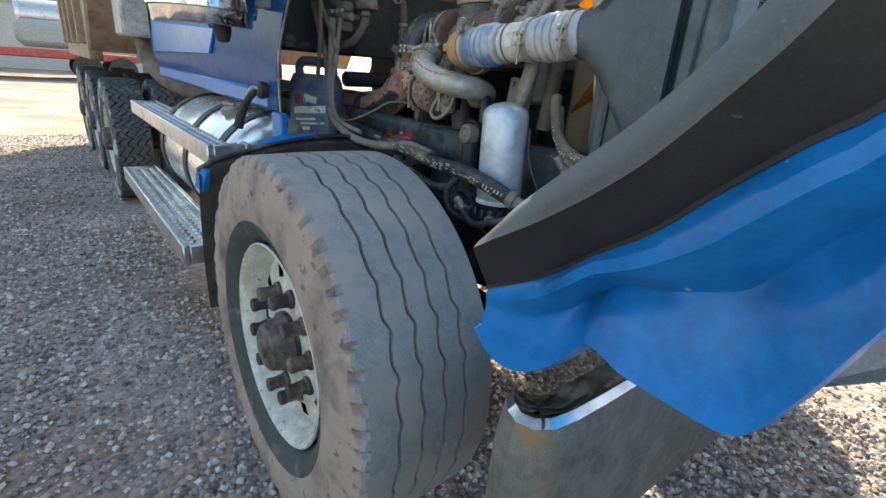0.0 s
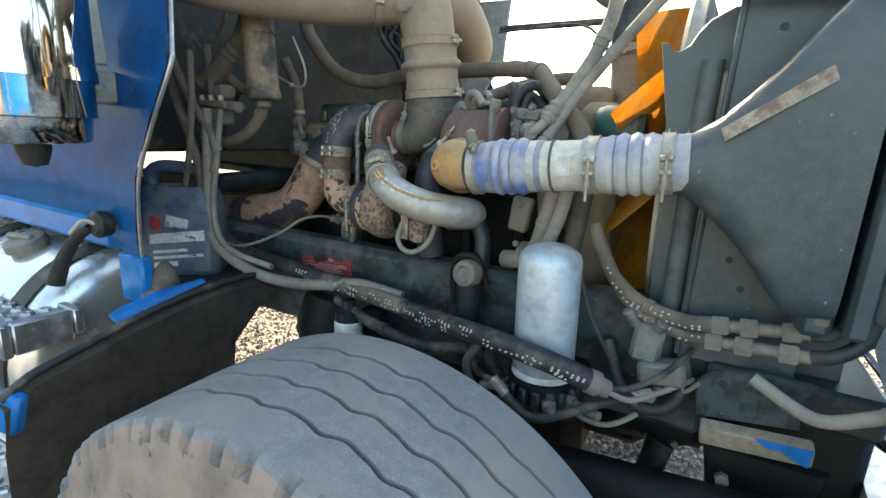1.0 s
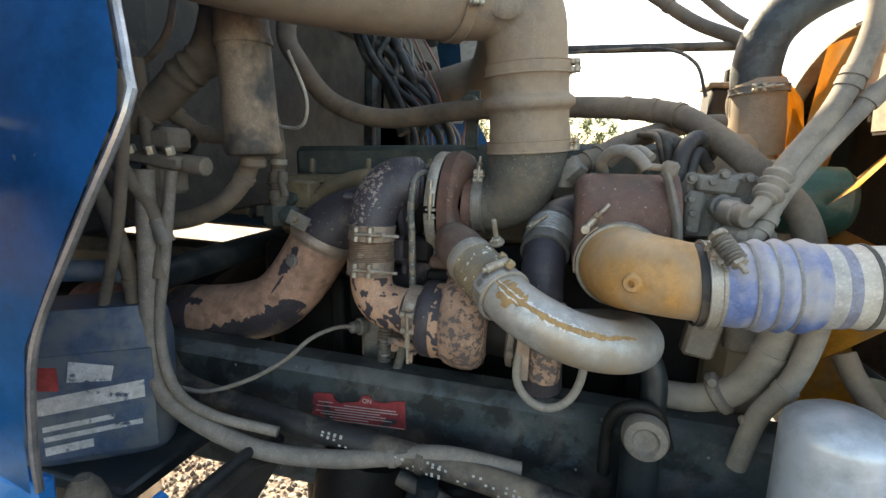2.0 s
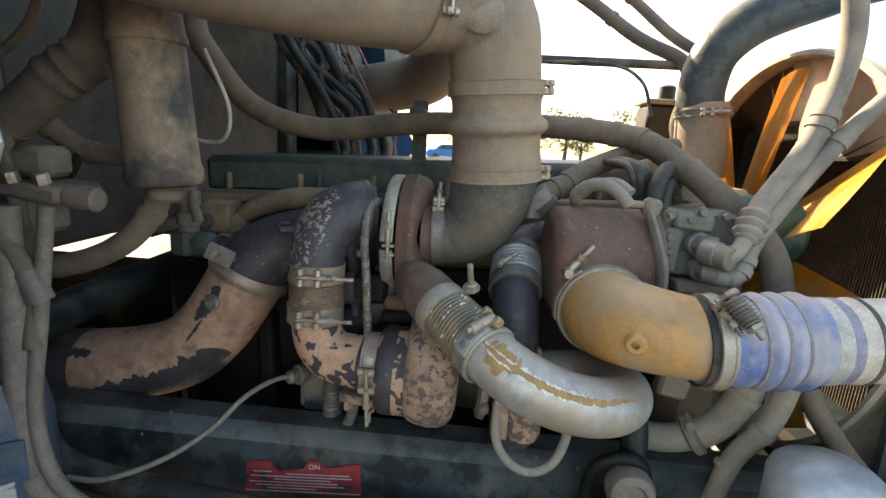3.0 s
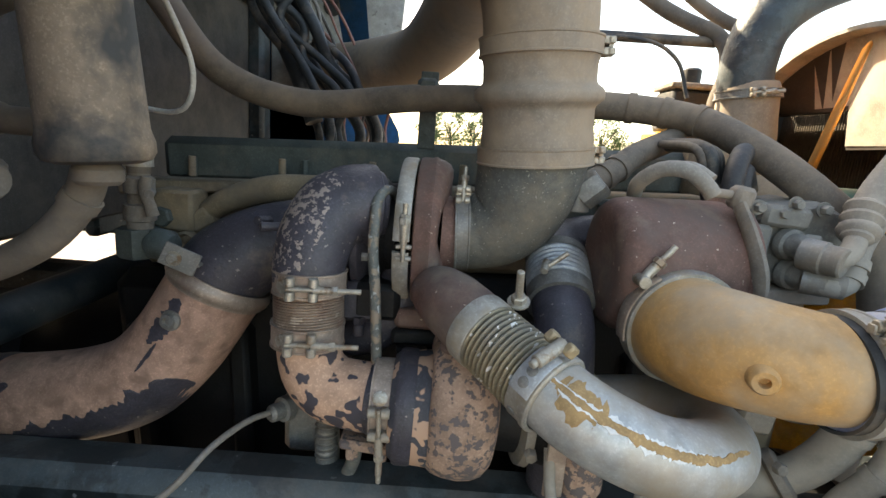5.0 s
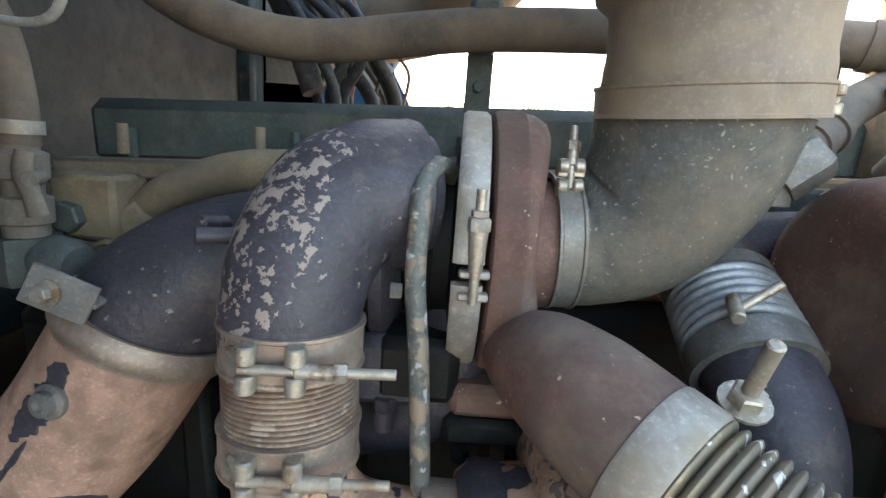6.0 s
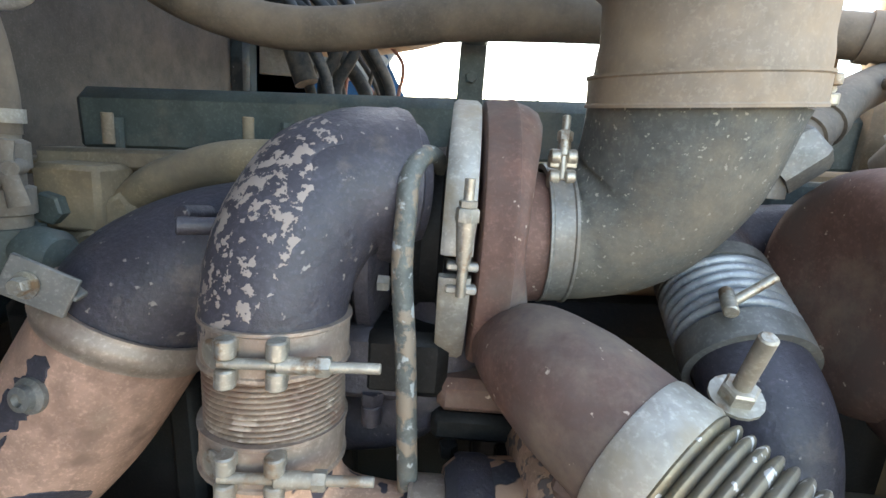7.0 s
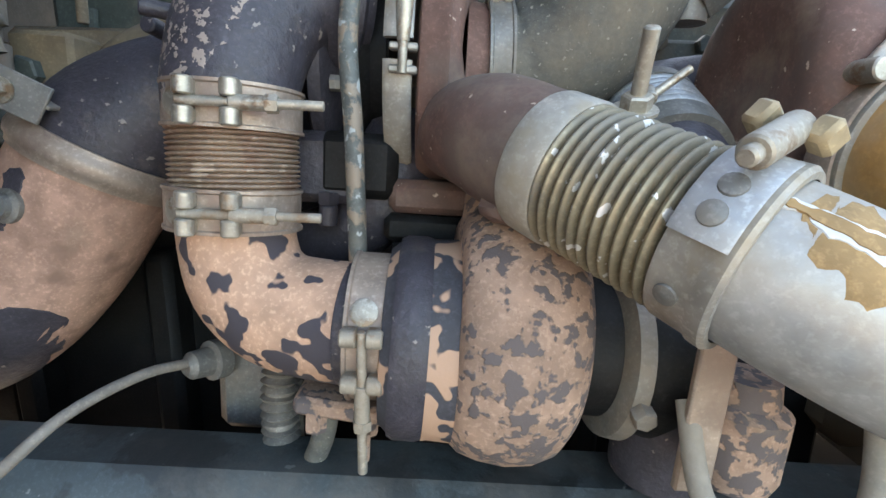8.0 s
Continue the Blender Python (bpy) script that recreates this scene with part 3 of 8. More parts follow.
# ---- front wheel ----
def tread_tyre(bm, c, R, W, grooves, amp, waves, seg, bead, gw=0.008, gd=0.012, notch=0.0, shoulder=0.03):
    """A tyre with wavy grooves; its axis is y and -y is the outer side. Material 0 tread, 1 side, 2 bead."""
    rng = random.Random(7)
    cols = [(-W * 0.36, bead, 2), (-W * 0.43, bead + 0.02, 2), (-W * 0.49, bead + (R - bead) * 0.28, 2), (-W * 0.505, bead + (R - bead) * 0.42, 1), (-W * 0.50, bead + (R - bead) * 0.62, 1),
            (-W * 0.475, R - shoulder * 1.1, 1), (-W * 0.455, R - shoulder * 0.35, 1), (-W * 0.44, R - shoulder * 0.12, 0), (-W * 0.415, R - shoulder * 0.10, 0)]
    rows = [(y, r, mi, 0.0) for y, r, mi in cols]
    for g in grooves:
        y = g * W
        crown = R - 0.006 * (2 * g) ** 2
        rows += [(y - gw * 0.5, crown, 0, 1.0), (y - gw * 0.3, crown - gd, 0, 1.0), (y + gw * 0.3, crown - gd, 0, 1.0), (y + gw * 0.5, crown, 0, 1.0)]
        nxt = [h for h in grooves if h > g]
        if nxt:
            ym = (g + nxt[0]) / 2
            rows.append((ym * W, R - 0.006 * (2 * ym) ** 2, 0, 0.6))
    rows += [(-y, r, mi, 0.0) for y, r, mi in reversed(cols)]
    jag = []
    while len(jag) < seg:
        jag += [rng.uniform(0, 0.6)] * rng.choice((3, 4, 4, 5, 6)) + [rng.uniform(0.74, 1)] * rng.choice((2, 2, 2, 3))
    jag = jag[:seg]
    verts = []
    for i in range(seg):
        a = 2 * math.pi * i / seg
        w = (math.sin(a * waves + 0.8 * math.sin(a * 5)) + 0.35 * math.sin(a * waves * 2.1 + 1)) * amp * (1 + 0.3 * math.sin(a * 7))
        ring = []
        for k, (y, r, mi, z) in enumerate(rows):
            if notch and k in (6, 7) and jag[i] > 0.70:
                r -= notch * (jag[i] - 0.15)
                y = -W * 0.432
            elif notch and k in (5, 6, 7):
                r += 0.004 * (jag[i] - 0.3)
                y += 0.003 * math.sin(a * 53 + 2 * math.sin(a * 17))
            ring.append(bm.verts.new(Vector(c) + Vector((r * math.sin(a), y + w * z, r * math.cos(a)))))
        verts.append(ring)
    for i in range(seg):
        p, q = verts[i], verts[(i + 1) % seg]
        for k in range(len(rows) - 1):
            bm.faces.new((p[k], q[k], q[k + 1], p[k + 1])).material_index = rows[k + 1][2] if k < len(rows) / 2 else rows[k][2]


def wheel_disc(bm, c, rim, depth, holes, hole_r, seg=100):
    """A steel disc wheel with hand holes, seen from -y; c is the centre of the outer lip."""
    prof = [(0.02, rim - 0.012), (0.0, rim - 0.004), (-0.004, rim - 0.008), (0.004, rim - 0.016), (0.03, rim - 0.026), (depth, rim - 0.04), (depth - 0.004, rim - 0.065),
            (depth - 0.018, hole_r + 0.018), (depth - 0.022, hole_r - 0.018), (depth - 0.03, hole_r - 0.04), (depth - 0.03, 0.10), (depth - 0.03, 0.0)]
    rings = []
    for h, r in prof:
        rings.append([bm.verts.new(Vector(c) + Vector((r * math.sin(a), h, r * math.cos(a)))) for a in [2 * math.pi * j / seg for j in range(seg)]])
    per = seg // holes
    for k in range(len(prof) - 1):
        for j in range(seg):
            if k == 7 and j % per in (3, 4, 5):
                continue
            if prof[k + 1][1] == 0.0:
                continue
            bm.faces.new((rings[k][j], rings[k][(j + 1) % seg], rings[k + 1][(j + 1) % seg], rings[k + 1][j]))
    bm.faces.new(rings[-2])
    bmesh.ops.delete(bm, geom=[v for v in bm.verts if not v.link_faces], context="VERTS")


WC = Vector((-1.057, 0.627, 0.585))  # wheel centre
fw = thing("steer_wheel", (WC.x, WC.y, GZ), "worn dusty steer tyre with wavy grooves on a white disc", "wheel")
bm = bmesh.new()
tread_tyre(bm, WC, 0.530, 0.390, (-0.235, -0.08, 0.075, 0.23), 0.0042, 31, 400, 0.29, gw=0.0085, notch=0.026)
part("tyre", bm, ["tyre", "tyre_side", "tyre_dark"], fw)
bm = bmesh.new()
wheel_disc(bm, WC + Vector((0, -0.165, 0)), 0.297, 0.075, 10, 0.205)
part("disc", bm, "wheel", fw, "white painted steel disc with hand holes")
bm = bmesh.new()
lathe(bm, [(0.12, 0.27), (0.30, 0.27)], WC + Vector((0, -0.165, 0)), (0, 1, 0), 40)
part("barrel", bm, "dark", fw)
bm = bmesh.new()
lathe(bm, [(0.05, 0.09), (0.03, 0.09), (0.02, 0.078), (0.0, 0.072), (-0.022, 0.066), (-0.030, 0.055), (-0.032, 0.03), (-0.038, 0.026), (-0.040, 0.0)], WC + Vector((0, -0.165, 0)), (0, 1, 0), 32, cap=False)
part("hub", bm, "nut", fw, "dark greasy hub with its cap")
for i in range(10):
    a = 2 * math.pi * (i + 0.3) / 10
    p = WC + Vector((0.148 * math.sin(a), -0.115, 0.148 * math.cos(a)))
    bm = bmesh.new()
    lathe(bm, [(0, 0.027), (-0.012, 0.027), (-0.018, 0.021), (-0.045, 0.0185), (-0.055, 0.021), (-0.064, 0.019), (-0.066, 0.012)], p, (0, 1, 0), 12)
    part("nut_cover", bm, "nut", fw)


# ---- rear wheels and what stands behind the cab ----
def rear_wheel(x, y):
    ob = thing("rear_wheel", (x, y, GZ), "dusty dual drive tyre with zigzag lugs", "wheel", "rear wheels of the truck")
    c = Vector((x, y, GZ + 0.51))
    bm = bmesh.new()
    tread_tyre(bm, c, 0.515, 0.28, (-0.33, -0.12, 0.12, 0.33), 0.026, 40, 240, 0.29, gw=0.016, gd=0.016, notch=0.014)
    part("tyre", bm, ["tyre_worn", "tyre_pale", "tyre_dark"], ob)
    bm = bmesh.new()
    wheel_disc(bm, c + Vector((0, -0.12, 0)), 0.297, 0.13, 10, 0.2, 60)
    part("disc", bm, "wheel", ob)
    bm = bmesh.new()
    lathe(bm, [(0.14, 0.10), (-0.02, 0.10), (-0.05, 0.08), (-0.06, 0.0)], c + Vector((0, -0.12, 0)), (0, 1, 0), 20, cap=False)
    part("hub", bm, "nut", ob)
    return ob


first = rear_wheel(-5.05, 0.60)
for x_ in (-6.40, -7.75):
    copy_thing(first, pose(x_, 0.60, GZ))
for x_ in (-5.05, -6.40, -7.75):
    copy_thing(first, pose(x_, 0.94, GZ))
copy_thing(fw, pose(-1.057, 2.70, GZ, 0, 0, 180))

# mudguard behind the front wheel
fl = thing("inner_fender", (-1.72, 0.75, 0.5), "torn black rubber inner fender behind the front wheel", "inner fender")
bm = bmesh.new()
ys_ = (0.445, 0.50, 0.58, 0.68, 0.80, 0.92, 1.04, 1.12)
tops_ = (0.955, 0.985, 1.008, 1.030, 1.052, 1.064, 1.060, 1.03)
rows_ = []
for f in (0.0, 0.03, 0.10, 0.25, 0.5, 0.75, 1.0):
    rows_.append([bm.verts.new((-1.70 - 0.03 * math.sin(f * 3.1) + 0.03 * (1 - f) * (1 - f) + 0.012 * noise.noise((f * 6, y * 9, 0)) - 0.04 * (f == 0), y if y < 0.95 else 0.95 + (y - 0.95) * max(0.12, 1 - 4.5 * f), z + (0.42 - z) * f + 0.005 * noise.noise((f, y * 22, 4)))) for y, z in zip(ys_, tops_)])
for a, b in zip(rows_, rows_[1:]):
    for j in range(7):
        bm.faces.new((a[j], a[j + 1], b[j + 1], b[j]))
bmesh.ops.solidify(bm, geom=bm.faces[:], thickness=0.008)
part("guard", bm, "guard", fl)
bm = bmesh.new()
sweep(bm, [(-1.69, y, z + 0.004 + 0.004 * noise.noise((y * 18, 2, 2))) for y, z in zip(ys_, tops_)], 0.009, 10, 0.02)
part("edge_bead", bm, "rubber", fl)
bm = bmesh.new()
box(bm, (-1.70, 0.462, 0.925), (0.05, 0.03, 0.09), (0, 18, 20), 0.008)
part("paint_chip", bm, "blue", fl, "scrap of blue painted fender edge")
bm = bmesh.new()
sweep(bm, [(-1.735, 0.675, 1.036), (-1.735, 0.72, 1.046), (-1.735, 0.80, 1.060), (-1.735, 0.905, 1.070)], [0.016, 0.020, 0.018, 0.008], 10, 0.02, flat=0.35, flat_dir=(0.6, 0, 1))
part("blue_strip", bm, "blue", fl, "strip of blue paint on the edge")

# far copy added as a sun stop, raised so low sun still passes
copy_thing(fl, pose(-1.72, 2.59, 0.70, 0, 0, 180))

# ---- fuel tank and steps ----
ft = thing("fuel_tank", (-2.55, 0.92, 0.5), "polished aluminium fuel tank held by black straps", "fuel tank")
bm = bmesh.new()
lathe(bm, [(0, 0.20), (0.006, 0.25), (0.02, 0.292), (0.045, 0.31), (1.245, 0.31), (1.27, 0.292), (1.284, 0.25), (1.29, 0.20)], (-3.32, 0.90, 0.80), (1, 0, 0), 56)
part("shell", bm, "tank", ft)
for x in (-3.2, -2.62, -2.14):
    bm = bmesh.new()
    band(bm, (x, 0.90, 0.80), (1, 0, 0), 0.312, 0.075, 0.006, 56)
    part("strap", bm, "rubber", ft)
bm = bmesh.new()
lathe(bm, [(-0.01, 0.05), (0.02, 0.05), (0.022, 0.058), (0.045, 0.055), (0.05, 0.045)], (-2.36, 0.78, 1.075), (0, -0.37, 0.93), 28)
box(bm, (-2.36, 0.755, 1.125), (0.09, 0.02, 0.018), (22, 0, 15), 0.005)
part("filler_cap", bm, "steel_dark", ft, "dull steel filler cap")
bm = bmesh.new()
box(bm, (-2.40, 0.8, 0.53), (0.10, 0.5, 0.06), (0, 0, 0), 0.01)
part("cradle", bm, "frame", ft)


def step_board(name, x0, x1, y0, y1, z, label):
    ob = thing(name, ((x0 + x1) / 2, (y0 + y1) / 2, z - 0.09), label, "step", "cab steps")
    L, W = x1 - x0, y1 - y0
    xm, ym = (x0 + x1) / 2, (y0 + y1) / 2
    for nm, c, size in (("front_rail", (xm, y0 + 0.012, z - 0.035), (L, 0.024, 0.085)), ("rear_rail", (xm, y1 - 0.012, z - 0.03), (L, 0.024, 0.07)), ("end_cap", (x0 + 0.012, ym, z - 0.035), (0.024, W - 0.05, 0.08)),
                        ("end_cap", (x1 - 0.012, ym, z - 0.035), (0.024, W - 0.05, 0.08)), ("deck", (xm, ym, z - 0.012), (L - 0.05, W - 0.05, 0.012))):
        bm = bmesh.new()
        box(bm, c, size, (0, 0, 0), 0.002 if nm == "deck" else 0.005)
        part(nm, bm, "alu", ob)
    bm = bmesh.new()
    k = int(L / 0.052)
    for j in range(3):
        for i in range(k):
            c = (x0 + 0.05 + i * (L - 0.1) / k + 0.02, y0 + 0.05 + j * (W - 0.1) / 2, z - 0.006)
            lathe(bm, [(0, 0.017), (0.007, 0.013), (0.007, 0.009), (0.0, 0.008)], c, (0, 0, 1), 8, cap=False)
    tagged(part("grip_tread", bm, "alu", ob, "rows of raised grip rings"), kind="stuff")
    for x in (x0 + 0.2, x1 - 0.2):
        bm = bmesh.new()
        box(bm, (x, y1 + 0.04, z - 0.09), (0.07, 0.26, 0.03), (0, 0, 0), 0.004)
        part("bracket", bm, "frame", ob)
    return ob


step_board("upper_step", -3.98, -1.965, 0.545, 0.72, 0.995, "aluminium cab step with raised grip rings over the tank")
step_board("lower_step", -3.52, -1.86, 0.40, 0.60, 0.62, "lower aluminium cab step with raised grip rings")


# ---- cab ----
cab = thing("truck_cab", (-2.8, 1.7, 1.1), "bright blue truck cab with its cowl edge and dusty firewall", "truck cab")
edge_pts = [(-1.795, 0.778, 1.150), (-1.785, 0.772, 1.22), (-1.745, 0.76, 1.35), (-1.665, 0.757, 1.48), (-1.602, 0.765, 1.592), (-1.608, 0.775, 1.63), (-1.675, 0.825, 1.75), (-1.72, 0.86, 1.90), (-1.76, 0.88, 2.25)]


def cab_side(y0, sgn):
    """The side skin with its cowl, from the front edge to the rear of the door; sgn -1 for the side that faces -y."""
    bm = bmesh.new()
    rows = []
    for x, ye, z in edge_pts:
        row = []
        for k, dx in enumerate((0.0, -0.03, -0.12, -0.30, -0.55, -0.90, -1.5, -2.6)):
            blend = min(1.0, -dx / 0.30)
            yy = (ye - 0.77) * (1 - blend)
            tuck = 0.06 * max(0.0, (1.36 - z) / 0.2) ** 1.5 * blend if z < 1.36 else 0.0
            xx = x + dx if k < 7 else -4.30
            row.append(bm.verts.new((xx, y0 - sgn * (yy + tuck), z if k < 7 or z > 1.2 else 1.20)))
        rows.append(row)
    for a, b in zip(rows, rows[1:]):
        for j in range(7):
            bm.faces.new((a[j], a[j + 1], b[j + 1], b[j]))
    bmesh.ops.solidify(bm, geom=bm.faces[:], thickness=0.022 * -sgn)
    return bm


part("side_panel", cab_side(0.77, -1), "blue", cab, "glossy blue cowl and door skin")
part("far_side_panel", cab_side(2.66, 1), "blue_inner", cab, "inner side, blue darkened for shade and dirt")
bm = bmesh.new()
sweep(bm, [(x + 0.002, y + 0.008, z) for x, y, z in edge_pts], 0.005, 8, 0.03)
part("edge_trim", bm, "alu", cab, "worn bright edge of the cowl")
bm = bmesh.new()
plate(bm, [(-2.66, 1.345), (-4.15, 1.335), (-4.15, 1.72), (-2.50, 1.72), (-2.50, 1.50)], 0.012, "y", 0.757, 0.006)
door = part("door_panel", bm, "blue", cab, "raised lower door panel")
bm = bmesh.new()
box(bm, (-3.05, 0.750, 1.60), (0.03, 0.012, 0.10), (0, 0, 0), 0.004)
part("door_handle", bm, "chrome", door, "chrome pull handle")
bm = bmesh.new()
box(bm, (-3.1, 0.82, 1.19), (2.3, 0.05, 0.08), (0, 0.5, 0), 0.02)
part("rocker", bm, "blue", cab)
bm = bmesh.new()
box(bm, (-2.13, 1.66, 1.852), (0.05, 1.76, 0.936), (0, 0, 0), 0.01)
fire = part("firewall", bm, "firewall", cab, "dusty dark firewall")
# black panel added in place of the dark recess behind the canister
bm = bmesh.new()
box(bm, (-2.085, 1.04, 1.70), (0.03, 0.46, 0.62), (0, 0, 0), 0.012)
part("recess_shade_panel", bm, "rubber", fire, "black panel added for the dark recess")
bm = bmesh.new()
box(bm, (-2.125, 1.95, 1.63), (0.03, 0.62, 0.56), (0, 0, 0), 0.03)
box(bm, (-2.085, 2.44, 1.75), (0.06, 0.08, 0.9), (0, 0, 0), 0.02)
box(bm, (-2.10, 1.75, 2.03), (0.07, 1.6, 0.07), (0, 0, 0), 0.012)
part("firewall_frame", bm, "rail", fire)
bm = bmesh.new()
plate(bm, [(-2.10, 1.70), (-1.72, 1.70), (-1.62, 1.86), (-1.60, 2.16), (-2.10, 2.16)], 0.015, "y", 2.60, 0.004)
inn = part("inner_cowl", bm, "hood_in", cab, "grey inner cowl panel with oval holes")
for x_, z_ in ((-1.90, 1.93), (-1.87, 2.06)):
    bm = bmesh.new()
    lathe(bm, [(0, 0.035), (0.003, 0.035)], (x_, 2.596, z_), (0, 1, 0), 20)
    part("oval_hole", bm, "rubber", inn)
# added dark plate, keeps the bright far panel out of the firewall opening
bm = bmesh.new()
plate(bm, [(-4.2, 1.13), (-1.86, 1.13), (-1.80, 1.30), (-1.76, 1.56), (-4.2, 1.56)], 0.012, "y", 2.615, 0.003)
part("dark_cover_plate", bm, "frame", cab, "dark plate added to hide the bright far panel")
bm = bmesh.new()
cyl(bm, (-2.06, 1.2, 1.28), (-2.06, 2.5, 1.30), 0.035, 16, 0.008)
part("cross_tube", bm, "frame", cab)
bm = bmesh.new()
box(bm, (-3.24, 1.715, 1.85), (2.1, 1.80, 0.80), (0, 0, 0), 0.05)
part("cab_shell", bm, "frame", cab)
# unseen upper cab, outline cut to shade hood and pipes but sun the fan
bm = bmesh.new()
plate(bm, [(-1.66, 2.2), (-4.26, 2.2), (-4.26, 3.56), (-2.35, 3.50), (-1.95, 2.74), (-1.66, 2.48)], 1.86, "y", 0.77, 0.05)
part("unseen_cab_top", bm, "blue", cab)

# handle of the hood latch on the cowl
hl = thing("hood_latch", (-2.06, 0.70, 1.0), "black rubber hood latch strap with a steel hook on the cowl", "latch")
bm = bmesh.new()
lathe(bm, [(0, 0.03), (0.015, 0.034), (0.03, 0.034), (0.04, 0.024)], (-1.905, 0.775, 1.222), (0, -1, 0), 20)
part("pad", bm, "rubber", hl)
bm = bmesh.new()
sweep(bm, [(-1.915, 0.735, 1.215), (-1.945, 0.715, 1.185), (-1.975, 0.695, 1.13), (-2.0, 0.682, 1.065)], [0.012, 0.014, 0.018, 0.021], 10, 0.02, flat=0.6)
part("strap", bm, "rubber", hl)
bm = bmesh.new()
sweep(bm, [(-1.89, 0.742, 1.225), (-1.92, 0.725, 1.232), (-1.95, 0.708, 1.20)], 0.006, 8, 0.01)
part("hook", bm, "steel", hl)

# ---- outside air cleaner ----
ac = thing("air_cleaner", (-1.80, 0.53, 1.44), "polished chrome air cleaner drum on the side of the cab", "air cleaner")
AC = (-1.782, 0.53, 1.43)
bm = bmesh.new()
lathe(bm, [(0.0, 0.08), (0.0, 0.150), (0.006, 0.155), (0.045, 0.159), (0.048, 0.168), (0.118, 0.169), (0.122, 0.173), (0.95, 0.173), (0.98, 0.16)], AC, (0, 0, 1), 72)
part("drum", bm, "chrome", ac)
bm = bmesh.new()
band(bm, (AC[0], AC[1], AC[2] + 0.125), (0, 0, 1), 0.173, 0.022, 0.003, 72)
part("strap", bm, "chrome", ac)
bm = bmesh.new()
lathe(bm, [(0, 0.03), (-0.02, 0.028), (-0.045, 0.02), (-0.05, 0.0)], (AC[0] + 0.03, AC[1] + 0.05, AC[2]), (0, 0, 1), 16, cap=False)
part("drain_valve", bm, "rubber", ac)
bm = bmesh.new()
box(bm, (-1.815, 0.735, 1.545), (0.05, 0.07, 0.07), (0, 0, 0), 0.006)
hexa(bm, (-1.79, 0.72, 1.545), (1, 0, 0), 0.012, 0.012)
box(bm, (-1.82, 0.73, 1.80), (0.012, 0.05, 0.42), (0, -6, 0), 0.003)
part("bracket", bm, "steel", ac, "bright steel mounting bracket")

# ---- coolant jug on the fender shelf ----
JM = pose(-1.985, 1.025, 1.027, 0, 0, 36) @ Matrix.Scale(1.11, 4)
jg = thing("coolant_jug", (-1.905, 0.965, 1.027), "blue-grey plastic antifreeze jug with a worn label and carry handle", "jug")


def jug_part(name, bm, material, parent, label=""):
    bmesh.ops.transform(bm, matrix=JM, verts=bm.verts)
    return part(name, bm, material, parent, label)


bm = bmesh.new()
rows_ = []
for z, sx, sy in ((0, 0.096, 0.050), (0.012, 0.104, 0.058), (0.175, 0.104, 0.058), (0.215, 0.098, 0.052), (0.24, 0.088, 0.042)):
    ring = []
    for k in range(28):
        a = 2 * math.pi * k / 28
        ca, sa = math.cos(a), math.sin(a)
        ring.append(bm.verts.new((sx * abs(ca) ** 0.45 * (1 if ca > 0 else -1), sy * abs(sa) ** 0.45 * (1 if sa > 0 else -1), z)))
    rows_.append(ring)
for a, b in zip(rows_, rows_[1:]):
    for j in range(28):
        bm.faces.new((a[j], a[(j + 1) % 28], b[(j + 1) % 28], b[j]))
bm.faces.new(rows_[0]), bm.faces.new(rows_[-1])
jug_part("body", bm, "jug", jg)
bm = bmesh.new()
sweep(bm, [(-0.068, 0, 0.225), (-0.075, 0, 0.262), (-0.05, 0, 0.288), (0.03, 0, 0.285), (0.07, 0, 0.268), (0.075, 0, 0.225)], 0.017, 12, 0.012)
jug_part("handle", bm, "jug", jg)
bm = bmesh.new()
plate(bm, [(-0.075, 0.015), (0.085, 0.015), (0.085, 0.178), (-0.075, 0.178)], 0.002, "y", -0.0595, 0.0005)
lab = jug_part("label", bm, "jug", jg, "worn paper label")
bm = bmesh.new()
plate(bm, [(-0.062, 0.128), (-0.035, 0.124), (-0.035, 0.16), (-0.062, 0.164)], 0.001, "y", -0.0605, 0.0003)
jug_part("red_mark", bm, "jug_red", lab)
for poly in ([(-0.025, 0.136), (0.03, 0.132), (0.035, 0.155), (-0.02, 0.168)], [(-0.066, 0.088), (0.072, 0.100), (0.072, 0.128), (-0.066, 0.114)], [(-0.06, 0.062), (0.03, 0.07), (0.03, 0.078), (-0.06, 0.070)],
             [(-0.06, 0.046), (0.066, 0.056), (0.066, 0.064), (-0.06, 0.054)], [(-0.06, 0.024), (0.0, 0.029), (0.0, 0.042), (-0.06, 0.037)]):
    bm = bmesh.new()
    plate(bm, poly, 0.001, "y", -0.0605, 0.0003)
    jug_part("print_bar", bm, "jug_print", lab)
bm = bmesh.new()
lathe(bm, [(0, 0.062), (0.010, 0.060), (0.020, 0.050), (0.028, 0.036), (0.055, 0.030), (0.080, 0.020), (0.092, 0.010)], (-1.815, 0.850, 1.027), (0.05, 0, 1), 14)
solid("rubber_mount", bm, "cloth", "worn rubber cab mount on its bracket beside the jug", "mount")
js = thing("jug_shelf", (-1.90, 0.97, 0.997), "dark steel shelf with a blue painted end under the jug", "shelf")
bm = bmesh.new()
box(bm, (-1.96, 1.025, 1.012), (0.24, 0.19, 0.030), (0, 0, 0), 0.006)
box(bm, (-1.872, 0.88, 1.010), (0.07, 0.14, 0.022), (0, 0, 0), 0.004)
part("shelf_plate", bm, "frame", js)
bm = bmesh.new()
box(bm, (-1.875, 0.812, 1.075), (0.105, 0.03, 0.13), (0, 0, 0), 0.006)
part("end_plate", bm, "blue", js, "blue painted end plate")

